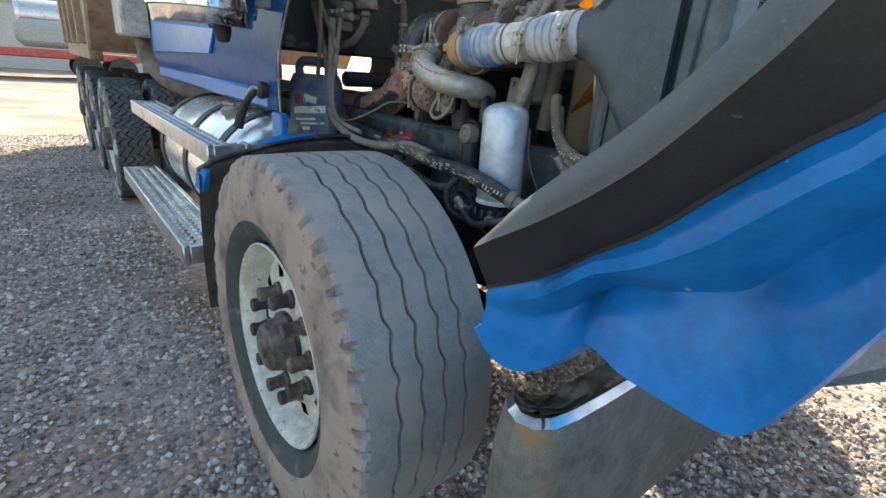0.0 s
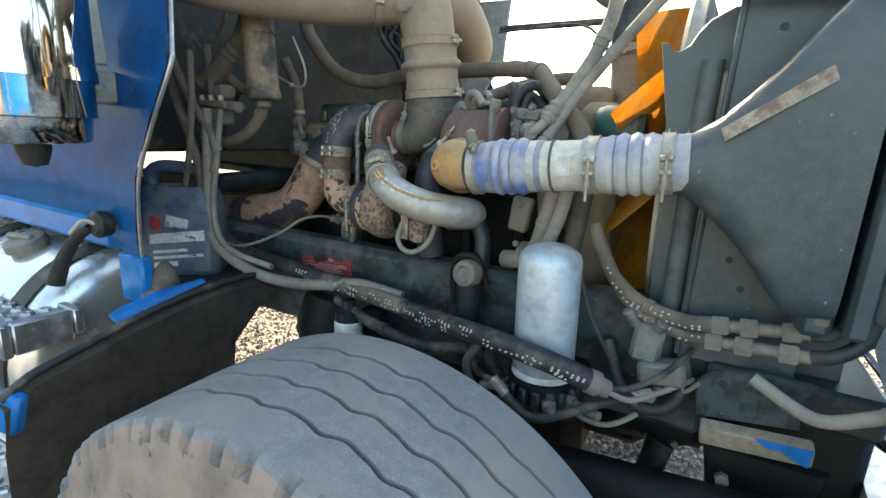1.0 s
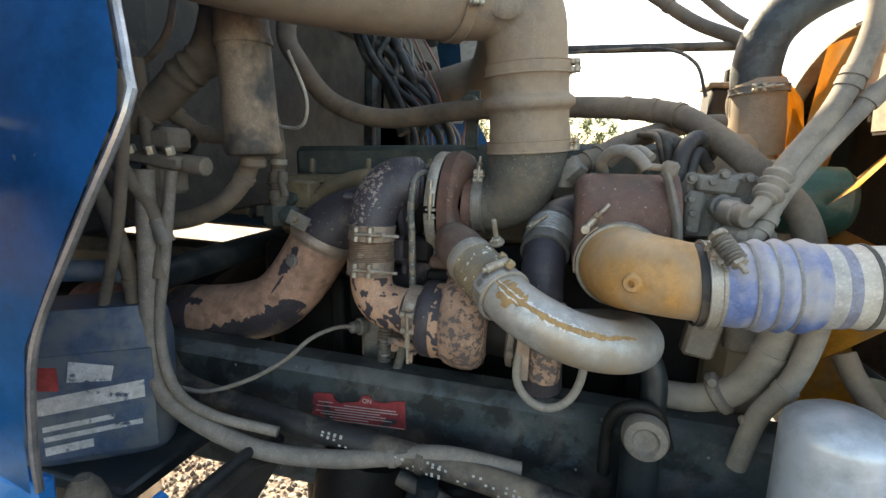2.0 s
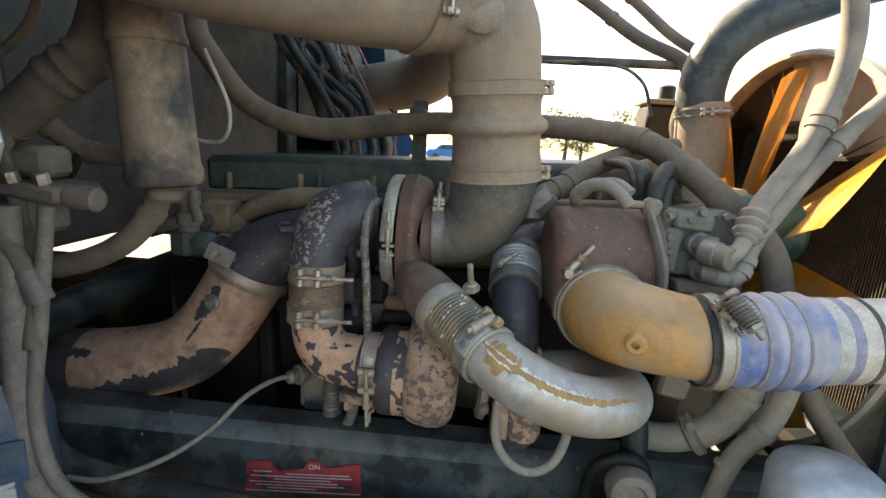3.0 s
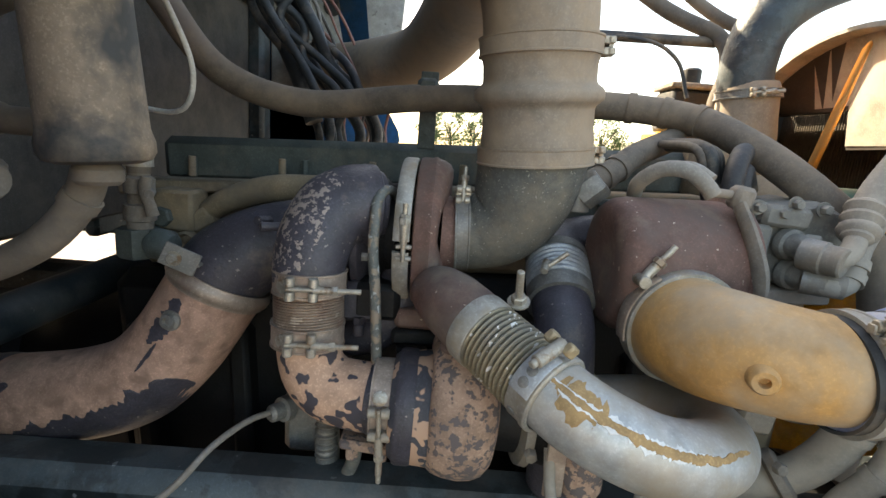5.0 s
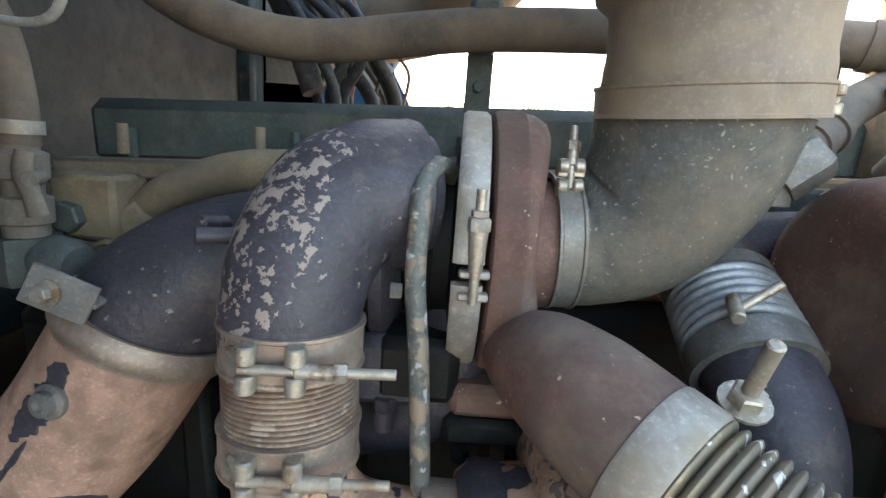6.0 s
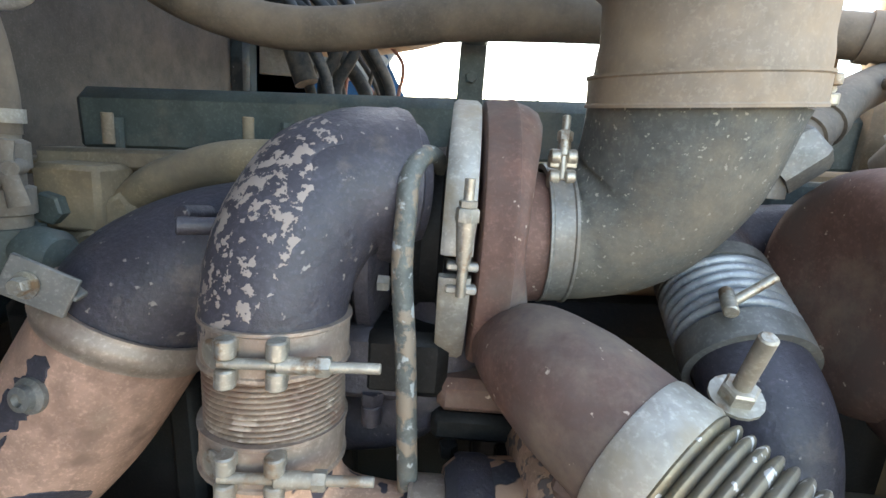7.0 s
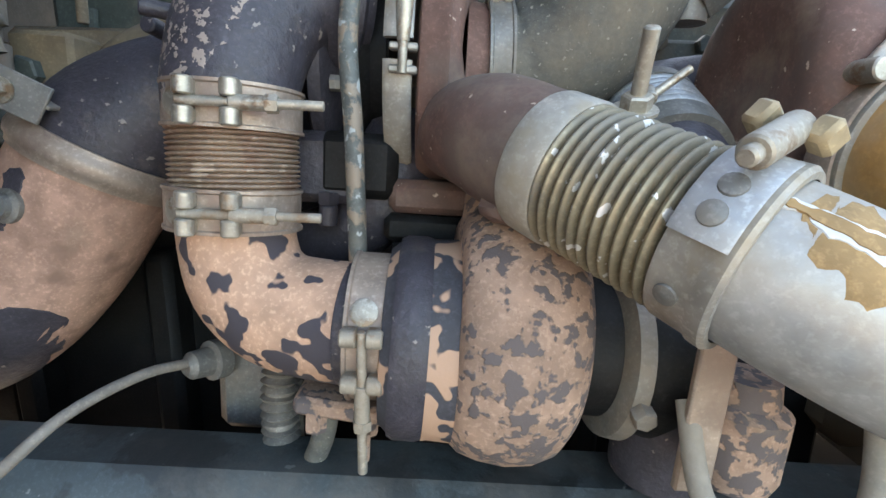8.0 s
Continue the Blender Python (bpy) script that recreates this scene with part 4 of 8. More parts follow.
# ---- chassis ----
ch = thing("chassis", (-3.0, 1.65, 0.4), "dark painted truck chassis with two long rails", "chassis")
for y, nm in ((1.20, "rail"), (2.06, "rail")):
    bm = bmesh.new()
    x1_ = -0.52 if y < 1.5 else 0.1
    box(bm, ((x1_ - 7.9) / 2, y + 0.045, 1.01), (x1_ + 7.9, 0.09, 0.285), (0, 0, 0), 0.03)
    part(nm, bm, "rail", ch)
for x in (-2.35, -3.9, -5.6, -7.2):
    bm = bmesh.new()
    box(bm, (x, 1.675, 1.0), (0.12, 0.77, 0.22), (0, 0, 0), 0.01)
    part("crossmember", bm, "frame", ch)
bm = bmesh.new()
box(bm, (-0.95, 1.65, 0.80), (0.30, 0.70, 0.12), (0, 0, 0), 0.02)
part("front_crossmember", bm, "dark", ch)
# warning label on the rail
wl = thing("warning_label", (-1.56, 1.192, 1.045), "faded red warning label with pale lines of print on the rail", "label")
bm = bmesh.new()
plate(bm, [(-1.669, 1.038), (-1.472, 1.051), (-1.475, 1.109), (-1.498, 1.105), (-1.516, 1.098), (-1.536, 1.098), (-1.546, 1.107), (-1.56, 1.106), (-1.568, 1.091), (-1.599, 1.084), (-1.61, 1.08), (-1.619, 1.088), (-1.624, 1.098), (-1.657, 1.095), (-1.665, 1.09)], 0.003, "y", 1.1965, 0.0003)
part("backing", bm, "red", wl)
for i, (u0, u1, z_) in enumerate(((0.08, 0.24, 0.0385), (0.36, 0.90, 0.0355), (0.06, 0.92, 0.0300), (0.26, 0.74, 0.0245), (0.05, 0.80, 0.0190), (0.10, 0.86, 0.0135), (0.20, 0.62, 0.0080), (0.01, 0.99, 0.0020))):
    bm = bmesh.new()
    a_, e_ = -1.669 + 0.1970 * u0, -1.669 + 0.1970 * u1
    z0_, z1_ = 1.038 + 0.0130 * u0 + z_, 1.038 + 0.0130 * u1 + z_
    plate(bm, [(a_, z0_), (e_, z1_), (e_, z1_ + 0.0013), (a_, z0_ + 0.0013)], 0.001, "y", 1.1952, 0.0002)
    part("print_line", bm, "ink", wl)
letters = bpy.data.curves.new("letters", "FONT")
letters.body, letters.size, letters.extrude = "ON", 0.0129, 0.0004
shape_ = bpy.data.meshes.new_from_object(bpy.data.objects.new("letters", letters))
bm = bmesh.new()
bm.from_mesh(shape_)
wide_ = max(v.co.x for v in bm.verts) - min(v.co.x for v in bm.verts)
for v in bm.verts:
    v.co = Vector((-1.5600 + v.co.x * 0.0180 / wide_, 1.1952 - v.co.z, 1.0920 + v.co.y + v.co.x * 0.066))
part("print_word", bm, "ink", wl, "pale printed word ON")

# axle, springs and steering below
ax = thing("front_axle", (-1.04, 1.65, 0.35), "black greasy front axle beam with leaf springs", "axle")
bm = bmesh.new()
sweep(bm, [(-1.04, 0.78, 0.585), (-1.04, 0.95, 0.55), (-1.04, 1.2, 0.46), (-1.04, 2.1, 0.46), (-1.04, 2.4, 0.55), (-1.04, 2.6, 0.585)], 0.065, 12, 0.05)
part("beam", bm, "dark", ax)
for i in range(4):
    bm = bmesh.new()
    w = 0.78 - 0.12 * i
    sweep(bm, [(-1.04 - w, 1.24, 0.70 - 0.022 * i), (-1.04, 1.24, 0.56 - 0.02 * i), (-1.04 + w, 1.24, 0.70 - 0.022 * i)], 0.04, 8, 0.05, flat=0.22, flat_dir=(0, 0, 1))
    part("leaf", bm, "dark", ax)
bm = bmesh.new()
cyl(bm, (-0.98, 1.10, 0.74), (-0.36, 1.11, 0.79), 0.05, 20, 0.01)
part("drag_link", bm, "dark", ax)
bm = bmesh.new()
cyl(bm, (-1.33, 1.16, 0.62), (-1.36, 1.16, 1.0), 0.035, 16, 0.006)
part("shock_absorber", bm, "dark", ax)
bm = bmesh.new()
lathe(bm, [(0, 0.05), (0.02, 0.075), (0.08, 0.08), (0.10, 0.07), (0.14, 0.075), (0.16, 0.03)], (-1.60, 1.28, 0.78), (0.3, -0.6, 0.6), 20)
sweep(bm, [(-1.55, 1.22, 0.98), (-1.56, 1.20, 0.88), (-1.52, 1.18, 0.78), (-1.50, 1.2, 0.66)], [0.09, 0.10, 0.07, 0.05], 12, 0.03)
part("brake_chamber", bm, "dark", ax)

# ---- engine ----
en = thing("engine_block", (-1.45, 1.70, 0.75), "dusty brown diesel engine with a dark green-grey valve cover", "engine")
# block and ribs near black, shade of the gaps in the colour
bm = bmesh.new()
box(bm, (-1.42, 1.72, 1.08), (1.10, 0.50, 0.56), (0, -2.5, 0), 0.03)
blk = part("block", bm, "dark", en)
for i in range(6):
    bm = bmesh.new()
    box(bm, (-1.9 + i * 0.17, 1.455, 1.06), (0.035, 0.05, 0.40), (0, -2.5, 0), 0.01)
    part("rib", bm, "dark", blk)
bm = bmesh.new()
box(bm, (-1.44, 1.70, 1.43), (1.02, 0.36, 0.14), (0, -2.5, 0), 0.012)
box(bm, (-1.44, 1.70, 1.497), (1.06, 0.40, 0.018), (0, -2.5, 0), 0.004)
for i in range(12):
    hexa(bm, (-1.9 + i * 0.083, 1.505, 1.452 + i * 0.0036), (0, -1, 0), 0.010, 0.012)
part("cylinder_head", bm, "engine", en)
bm = bmesh.new()
box(bm, (-1.44, 1.72, 1.548), (0.96, 0.34, 0.082), (0, -2.5, 0), 0.014)
for i in range(5):
    cyl(bm, (-1.86 + i * 0.2, 1.545, 1.50 + i * 0.0087), (-1.86 + i * 0.2, 1.545, 1.535 + i * 0.0087), 0.007, 8)
part("valve_cover", bm, "valve", en, "dark green-grey sheet valve cover")
for i, pts_ in enumerate(([(-1.800, 1.462, 1.446), (-1.764, 1.450, 1.472), (-1.72, 1.445, 1.490), (-1.67, 1.44, 1.502), (-1.60, 1.44, 1.506)], [(-1.50, 1.47, 1.43), (-1.46, 1.44, 1.44), (-1.40, 1.43, 1.445)], [(-1.20, 1.47, 1.44), (-1.16, 1.44, 1.45), (-1.10, 1.43, 1.455)])):
    bm = bmesh.new()
    sweep(bm, pts_, [0.017, 0.019, 0.021, 0.022, 0.022][: len(pts_)], 18, 0.015)
    box(bm, Vector(pts_[0]) + Vector((0.004, -0.012, -0.005)), (0.04, 0.03, 0.034), (0, -30, 0), 0.006)
    part("exhaust_manifold", bm, "engine_tan", en, "tan dust-baked exhaust manifold")
bm = bmesh.new()
box(bm, (-1.836, 1.455, 1.455), (0.066, 0.06, 0.066), (0, 0, 0), 0.005)
box(bm, (-1.84, 1.46, 1.405), (0.10, 0.06, 0.030), (0, 0, 0), 0.006)
lathe(bm, [(0, 0.016), (0.010, 0.016), (0.012, 0.012), (0.006, 0.008)], (-1.812, 1.432, 1.409), (0, -1, 0), 20)
hous = part("coolant_housing", bm, "engine_tan", en, "tan cast coolant housing")
bm = bmesh.new()
hexa(bm, (-1.846, 1.424, 1.446), (0, -1, 0), 0.016, 0.012)
part("plug", bm, "valve", hous)
bm = bmesh.new()
box(bm, (-1.44, 1.50, 1.508), (0.93, 0.05, 0.022), (0, -2.5, 0), 0.004)
for i in range(6):
    cyl(bm, (-1.83 + i * 0.15, 1.485, 1.507 + i * 0.0065), (-1.83 + i * 0.15, 1.485, 1.540 + i * 0.0065), 0.006, 10, 0.001)
part("head_ledge", bm, "engine", en, "dusty ledge with studs under the cover")
bm = bmesh.new()
box(bm, (-1.13, 1.44, 1.505), (0.24, 0.03, 0.04), (0, -2, 0), 0.004)
for x in (-1.21, -1.161, -1.108, -1.05):
    hexa(bm, (x, 1.425, 1.518), (0, -1, 0), 0.010, 0.010)
part("bolt_plate", bm, "valve", en)
bm = bmesh.new()
box(bm, (-0.86, 1.62, 1.32), (0.12, 0.42, 0.52), (0, 0, 0), 0.03)
box(bm, (-0.92, 1.60, 1.575), (0.13, 0.16, 0.11), (0, 0, 0), 0.02)
part("front_cover", bm, "engine", en)
bm = bmesh.new()
lathe(bm, [(0, 0.15), (0.12, 0.21), (0.30, 0.22), (0.32, 0.19)], (-2.28, 1.72, 1.0), (1, 0, 0.04), 28)
box(bm, (-2.75, 1.72, 0.98), (1.0, 0.38, 0.32), (0, -2, 0), 0.06)
part("transmission", bm, "dark", en)
bm = bmesh.new()
box(bm, (-1.3, 1.62, 0.70), (1.0, 0.55, 0.32), (0, -2, 0), 0.05)
part("oil_pan", bm, "dark", en)

# ---- exhaust outlet ----
ex = thing("exhaust_outlet_pipe", (-1.9, 1.34, 1.1), "peeling pink-brown exhaust elbow with dark scorched patches", "exhaust pipe")
PK = [(-2.42, 1.36, 1.128), (-2.288, 1.353, 1.138), (-2.14, 1.342, 1.152), (-2.033, 1.337, 1.165), (-1.919, 1.333, 1.186), (-1.838, 1.333, 1.218), (-1.782, 1.338, 1.274), (-1.737, 1.346, 1.347), (-1.720, 1.351, 1.379)]
PR = [0.067, 0.067, 0.067, 0.067, 0.067, 0.0665, 0.0665, 0.067, 0.068]
bm = bmesh.new()
sweep(bm, PK, PR, 44, 0.010)
part("elbow", bm, "pink", ex)
bm = bmesh.new()
arc_skin(bm, PK[3:7], PR[3:7], (0.05, -0.78, -1), 48, n=20, seed=2, ragged=0.35, step=0.004)
part("scorch", bm, "dark_coat", ex, "ragged dark scorch along the underside")
bm = bmesh.new()
arc_skin(bm, [(-1.782, 1.338, 1.285), (-1.765, 1.342, 1.308), (-1.748, 1.345, 1.334), (-1.738, 1.347, 1.352)], 0.0668, (-0.18, -0.98, 0.10), 10, seed=9, ragged=0.9, step=0.003)
part("scorch", bm, "dark_coat", ex)
bm = bmesh.new()
arc_skin(bm, [(-1.800, 1.336, 1.250), (-1.785, 1.338, 1.272), (-1.772, 1.340, 1.292)], 0.0667, (-0.10, -0.98, 0.10), 2.2, seed=19, ragged=0.9, step=0.003)
part("scorch", bm, "dark_coat", ex)
bm = bmesh.new()
sweep(bm, [(-2.095, 1.340, 1.157), (-2.055, 1.338, 1.162), (-2.030, 1.337, 1.165)], 0.0685, 44, 0.006, prof=lambda s: 0.0008 * math.sin(s * 160))
part("scorched_sleeve", bm, "dark_coat", ex, "dark scorched joint")
bm = bmesh.new()
arc_skin(bm, [(-2.04, 1.337, 1.164), (-2.015, 1.336, 1.168), (-1.985, 1.335, 1.172)], 0.0672, (0, -0.75, 0.66), 7, seed=31, ragged=1.0, step=0.003)
part("scorch", bm, "dark_coat", ex)
bm = bmesh.new()
sweep(bm, [(-1.730, 1.349, 1.360), (-1.711, 1.354, 1.392), (-1.676, 1.366, 1.418), (-1.636, 1.378, 1.434), (-1.590, 1.388, 1.442), (-1.52, 1.39, 1.444)], [0.067, 0.0655, 0.0615, 0.0575, 0.055, 0.054], 40, 0.010)
cyl(bm, (-1.640, 1.315, 1.472), (-1.645, 1.285, 1.476), 0.0065, 12, 0.001)
part("turbine_outlet", bm, "dark_coat", ex, "dark flaking turbine outlet")
VA = Vector((0.42, 0.12, 0.90)).normalized()
VC = Vector((-1.724, 1.350, 1.370))
bm = bmesh.new()
lathe(bm, [(-0.013, 0.0675), (-0.013, 0.071), (-0.009, 0.0715), (-0.006, 0.0745), (0.000, 0.0757), (0.006, 0.0745), (0.009, 0.0715), (0.013, 0.071), (0.013, 0.0675)], VC, VA, 56, cap=False)
vb = part("vband", bm, "strap_warm", ex, "ridged heat-tinted band clamp")
LP = Vector((-1.741, 1.276, 1.420))
bm = bmesh.new()
box(bm, LP, (0.046, 0.0035, 0.030), (-6, 24, 8), 0.001)
box(bm, LP + Vector((0.008, 0.012, -0.004)), (0.030, 0.022, 0.004), (0, 24, 8), 0.001)
part("clamp_lug", bm, "steel_dark", vb, "flat wing of the clamp")
bm = bmesh.new()
bolt(bm, LP + Vector((-0.006, -0.003, 0.001)), (0, -1, 0.1), 0.0065, 0.008)
part("lug_bolt", bm, "bolt", vb)
bm = bmesh.new()
lathe(bm, [(0, 0.014), (0.004, 0.014), (0.006, 0.010), (0.011, 0.0095), (0.012, 0.005), (0.008, 0.004)], (-1.757, 1.279, 1.334), (-0.18, -0.95, 0.12), 18)
part("plug", bm, "steel_dark", ex)

# ---- upper turbocharger ----
tu = thing("upper_turbocharger", (-1.42, 1.34, 1.36), "upper turbocharger with a brown compressor housing and steel band", "turbocharger")
TC = Vector((-1.404, 1.345, 1.468))


def scroll_disc(bm, c, prof, n=96):
    """A snail housing round the x axis; its right flank draws in towards the front and swells again below."""
    rings = []
    for j in range(n):
        a = 2 * math.pi * j / n
        up_, fr = math.cos(a), math.sin(a)
        front = max(0.0, fr) ** 1.5
        ring = []
        for h, r in prof:
            k = (1 - 0.62 * front * (1 if up_ > 0 else (1 + up_) ** 1.0)) if h > -0.018 else 1.0
            hh = -0.018 + (h + 0.018) * k if h > -0.018 else h
            ring.append(bm.verts.new(Vector(c) + Vector((hh, -r * fr, r * up_))))
        rings.append(ring)
    for j in range(n):
        p, q = rings[j], rings[(j + 1) % n]
        for i in range(len(prof) - 1):
            bm.faces.new((p[i], p[i + 1], q[i + 1], q[i]))


bm = bmesh.new()
scroll_disc(bm, TC, [(-0.039, 0.050), (-0.039, 0.098), (-0.0375, 0.1015), (-0.034, 0.103), (-0.022, 0.1032), (-0.0195, 0.1045), (-0.0165, 0.1045), (-0.014, 0.1025), (-0.006, 0.1005), (0.002, 0.096), (0.006, 0.089), (0.007, 0.078), (0.005, 0.066), (0.003, 0.050)])
hz = part("compressor_housing", bm, "rust", tu, "brown cast compressor housing")
bm = bmesh.new()
sweep(bm, [(-1.420, 1.335, 1.392), (-1.418, 1.302, 1.397), (-1.413, 1.268, 1.406), (-1.403, 1.234, 1.412), (-1.387, 1.205, 1.409), (-1.368, 1.183, 1.400), (-1.352, 1.163, 1.392)], [0.008, 0.019, 0.0285, 0.0355, 0.0390, 0.0398, 0.0395], 44, 0.005)
box(bm, (-1.388, 1.176, 1.372), (0.020, 0.020, 0.018), (0, 25, 40), 0.004)
part("outlet_neck", bm, "rust", tu)
bm = bmesh.new()
lathe(bm, [(-0.004, 0.055), (0.004, 0.053), (0.014, 0.0515), (0.030, 0.050), (0.045, 0.046)], TC, (1, 0, 0), 40)
part("inlet_neck", bm, "rust", tu)


def arc_band(bm, c, axis, R, w, th, a0, a1, up, n=28):
    """A stretch of flat strap from the angle a0 to a1 (degrees, from up, about the axis)."""
    c, t = Vector(c), Vector(axis).normalized()
    u = (Vector(up) - Vector(up).dot(t) * t).normalized()
    v = t.cross(u)
    rows = []
    for i in range(n + 1):
        a = radians(a0 + (a1 - a0) * i / n)
        d = math.cos(a) * u + math.sin(a) * v
        rows.append([bm.verts.new(c + d * r + t * h) for r, h in ((R, -w / 2), (R + th * 0.7, -w / 2), (R + th, -w / 2 + th * 0.4), (R + th, w / 2 - th * 0.4), (R + th * 0.7, w / 2), (R, w / 2))])
    for p, q in zip(rows, rows[1:]):
        for j in range(6):
            bm.faces.new((p[j], p[(j + 1) % 6], q[(j + 1) % 6], q[j]))
    bm.faces.new(rows[0]), bm.faces.new(rows[-1])


VB = TC + Vector((-0.0505, 0, 0))
bb = None
for a0_, a1_, nm_ in ((98, 262, "vband"), (-86, 86, "vband")):
    bm = bmesh.new()
    arc_band(bm, VB, (1, -0.02, 0), 0.094, 0.020, 0.0075, a0_ - 2, a1_ + 2, (0, 0, 1), 40)
    bb = part(nm_, bm, "steel", tu, "half of a wide dull steel band clamp")
bm = bmesh.new()
q = VB + Vector((0.002, -0.106, -0.004))
cyl(bm, q + Vector((0, 0, 0.055)), q + Vector((0, 0, -0.016)), 0.0032, 12)
lathe(bm, [(0.0, 0.0042), (0.012, 0.0052), (0.026, 0.0062), (0.030, 0.0062)], q + Vector((0, 0, 0.004)), (0, 0, 1), 14)
hexa(bm, q + Vector((0, 0, 0.030)), (0, 0, 1), 0.0072, 0.008)
hexa(bm, q + Vector((0, 0, 0.0385)), (0, 0, 1), 0.0055, 0.004)
part("vband_bolt", bm, "bolt", bb)
for dz in (0.0015, -0.013):
    bm = bmesh.new()
    box(bm, q + Vector((0, 0.006, dz)), (0.0195, 0.009, 0.005), (0, 0, 0), 0.0015)
    part("vband_ear", bm, "steel", bb)
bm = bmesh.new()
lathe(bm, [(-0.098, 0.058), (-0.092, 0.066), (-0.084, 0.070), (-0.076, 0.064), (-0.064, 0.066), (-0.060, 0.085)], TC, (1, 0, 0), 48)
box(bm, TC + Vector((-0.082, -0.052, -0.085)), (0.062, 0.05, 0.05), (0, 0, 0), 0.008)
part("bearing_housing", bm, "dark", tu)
bm = bmesh.new()
lathe(bm, [(-0.122, 0.050), (-0.120, 0.084), (-0.117, 0.088), (-0.108, 0.088), (-0.105, 0.084), (-0.103, 0.070), (-0.098, 0.058)], TC, (1, 0, 0), 56)
fl_ = part("turbine_flange", bm, "dark_coat", tu, "dark round turbine flange")
for i in range(8):
    a_ = radians(20 + 45 * i)
    bm = bmesh.new()
    hexa(bm, TC + Vector((-0.103, -0.076 * math.sin(a_), 0.076 * math.cos(a_))), (1, 0, 0), 0.006, 0.008)
    part("flange_bolt", bm, "steel_dark", fl_)
bm = bmesh.new()
box(bm, (-1.512, 1.295, 1.380), (0.062, 0.05, 0.055), (0, 0, 0), 0.008)
cyl(bm, (-1.507, 1.272, 1.352), (-1.507, 1.272, 1.336), 0.0075, 12, 0.001)
hexa(bm, (-1.507, 1.272, 1.362), (0, 0, -1), 0.0085, 0.010)
part("turbine_foot", bm, "dark_coat", tu, "dark bolted foot of the turbine")
bm = bmesh.new()
sweep(bm, [(-1.455, 1.33, 1.42), (-1.462, 1.315, 1.375), (-1.485, 1.31, 1.335), (-1.53, 1.32, 1.312), (-1.60, 1.335, 1.30)], [0.034, 0.034, 0.031, 0.028, 0.028], 24, 0.012)
part("turbine_branch", bm, "dark_coat", tu)
# tall elbow into the first bellows
te = thing("turbine_elbow", (-1.56, 1.24, 1.40), "flaking dark purple heat-coated turbine elbow", "exhaust pipe")
bm = bmesh.new()
sweep(bm, [(-1.564, 1.238, 1.405), (-1.564, 1.241, 1.435), (-1.559, 1.254, 1.468), (-1.546, 1.274, 1.493), (-1.527, 1.291, 1.503), (-1.508, 1.303, 1.504)], [0.042, 0.0428, 0.045, 0.049, 0.0525, 0.0535], 48, 0.006)
lathe(bm, [(-0.004, 0.0535), (0.0, 0.0545), (0.006, 0.0535), (0.010, 0.047), (0.016, 0.045)], (-1.507, 1.304, 1.504), (1, 0.45, -0.03), 48, cap=False)
part("elbow", bm, "dark_coat", te)
bm = bmesh.new()
arc_skin(bm, [(-1.564, 1.239, 1.412), (-1.564, 1.242, 1.436), (-1.559, 1.254, 1.468), (-1.546, 1.274, 1.493), (-1.535, 1.284, 1.500)], [0.0421, 0.0428, 0.045, 0.049, 0.051], (-0.72, -0.66, 0.22), 66, n=30, ragged=0.30, seed=41, step=0.004, th=0.0009)
part("flaking_coat", bm, "scaled", te, "flaking coat with pale bare patches")
bm = bmesh.new()
cyl(bm, (-1.603, 1.252, 1.477), (-1.624, 1.240, 1.478), 0.0055, 12, 0.001)
part("stud", bm, "dark_coat", te)

# first bellows
b1 = thing("exhaust_bellows", (-1.563, 1.235, 1.31), "corrugated steel exhaust bellows with two screw clamps", "bellows", "flexible bellows")
bm = bmesh.new()
corrugated(bm, (-1.564, 1.239, 1.405), (-1.562, 1.236, 1.362), 0.0388, 13, 0.0036, 60)
part("corrugation", bm, "bellows", b1)
for z_, y_ in ((1.417, 1.239), (1.352, 1.235)):
    band_clamp(b1, (-1.563, y_, z_), (0, 0.05, 1), 0.0408, 0.028, at=(0.05, -1, 0), tang=(1, 0.04, 0.02), length=0.080, mat_="strap_warm")

# spotted elbow, lower turbocharger
se = thing("spotted_elbow", (-1.52, 1.225, 1.23), "pink elbow with dark flaked spots under the bellows", "exhaust pipe")
bm = bmesh.new()
sweep(bm, [(-1.562, 1.235, 1.362), (-1.561, 1.234, 1.33), (-1.552, 1.230, 1.302), (-1.53, 1.225, 1.284), (-1.497, 1.220, 1.279), (-1.462, 1.216, 1.279)], [0.0385, 0.039, 0.040, 0.041, 0.042, 0.043], 40, 0.008)
part("elbow", bm, "spotted", se)
bm = bmesh.new()
sweep(bm, [(-1.478, 1.218, 1.279), (-1.470, 1.217, 1.279), (-1.452, 1.215, 1.279)], [0.0436, 0.0445, 0.0445], 40, 0.003, prof=lambda s: 0.0006 * math.sin(s * 900))
part("scorched_end", bm, "dark_coat", se, "dark scorched end under the clamp")
band_clamp(se, (-1.462, 1.216, 1.279), (1, 0, 0), 0.047, 0.026, at=(0, -1, 0), tang=(0.04, 0, -1), length=0.088, name="vband", mat_="strap_warm")

t2 = thing("lower_turbocharger", (-1.38, 1.22, 1.17), "mottled pink and dark lower turbocharger housing", "turbocharger")
bm = bmesh.new()
lathe(bm, [(-0.020, 0.046), (-0.018, 0.060), (-0.010, 0.067), (0.010, 0.068), (0.024, 0.069), (0.040, 0.070), (0.046, 0.066), (0.05, 0.064)], (-1.435, 1.218, 1.272), (1, 0.02, -0.02), 56)
nk = part("neck", bm, "spotted_dark", t2)
bm = bmesh.new()
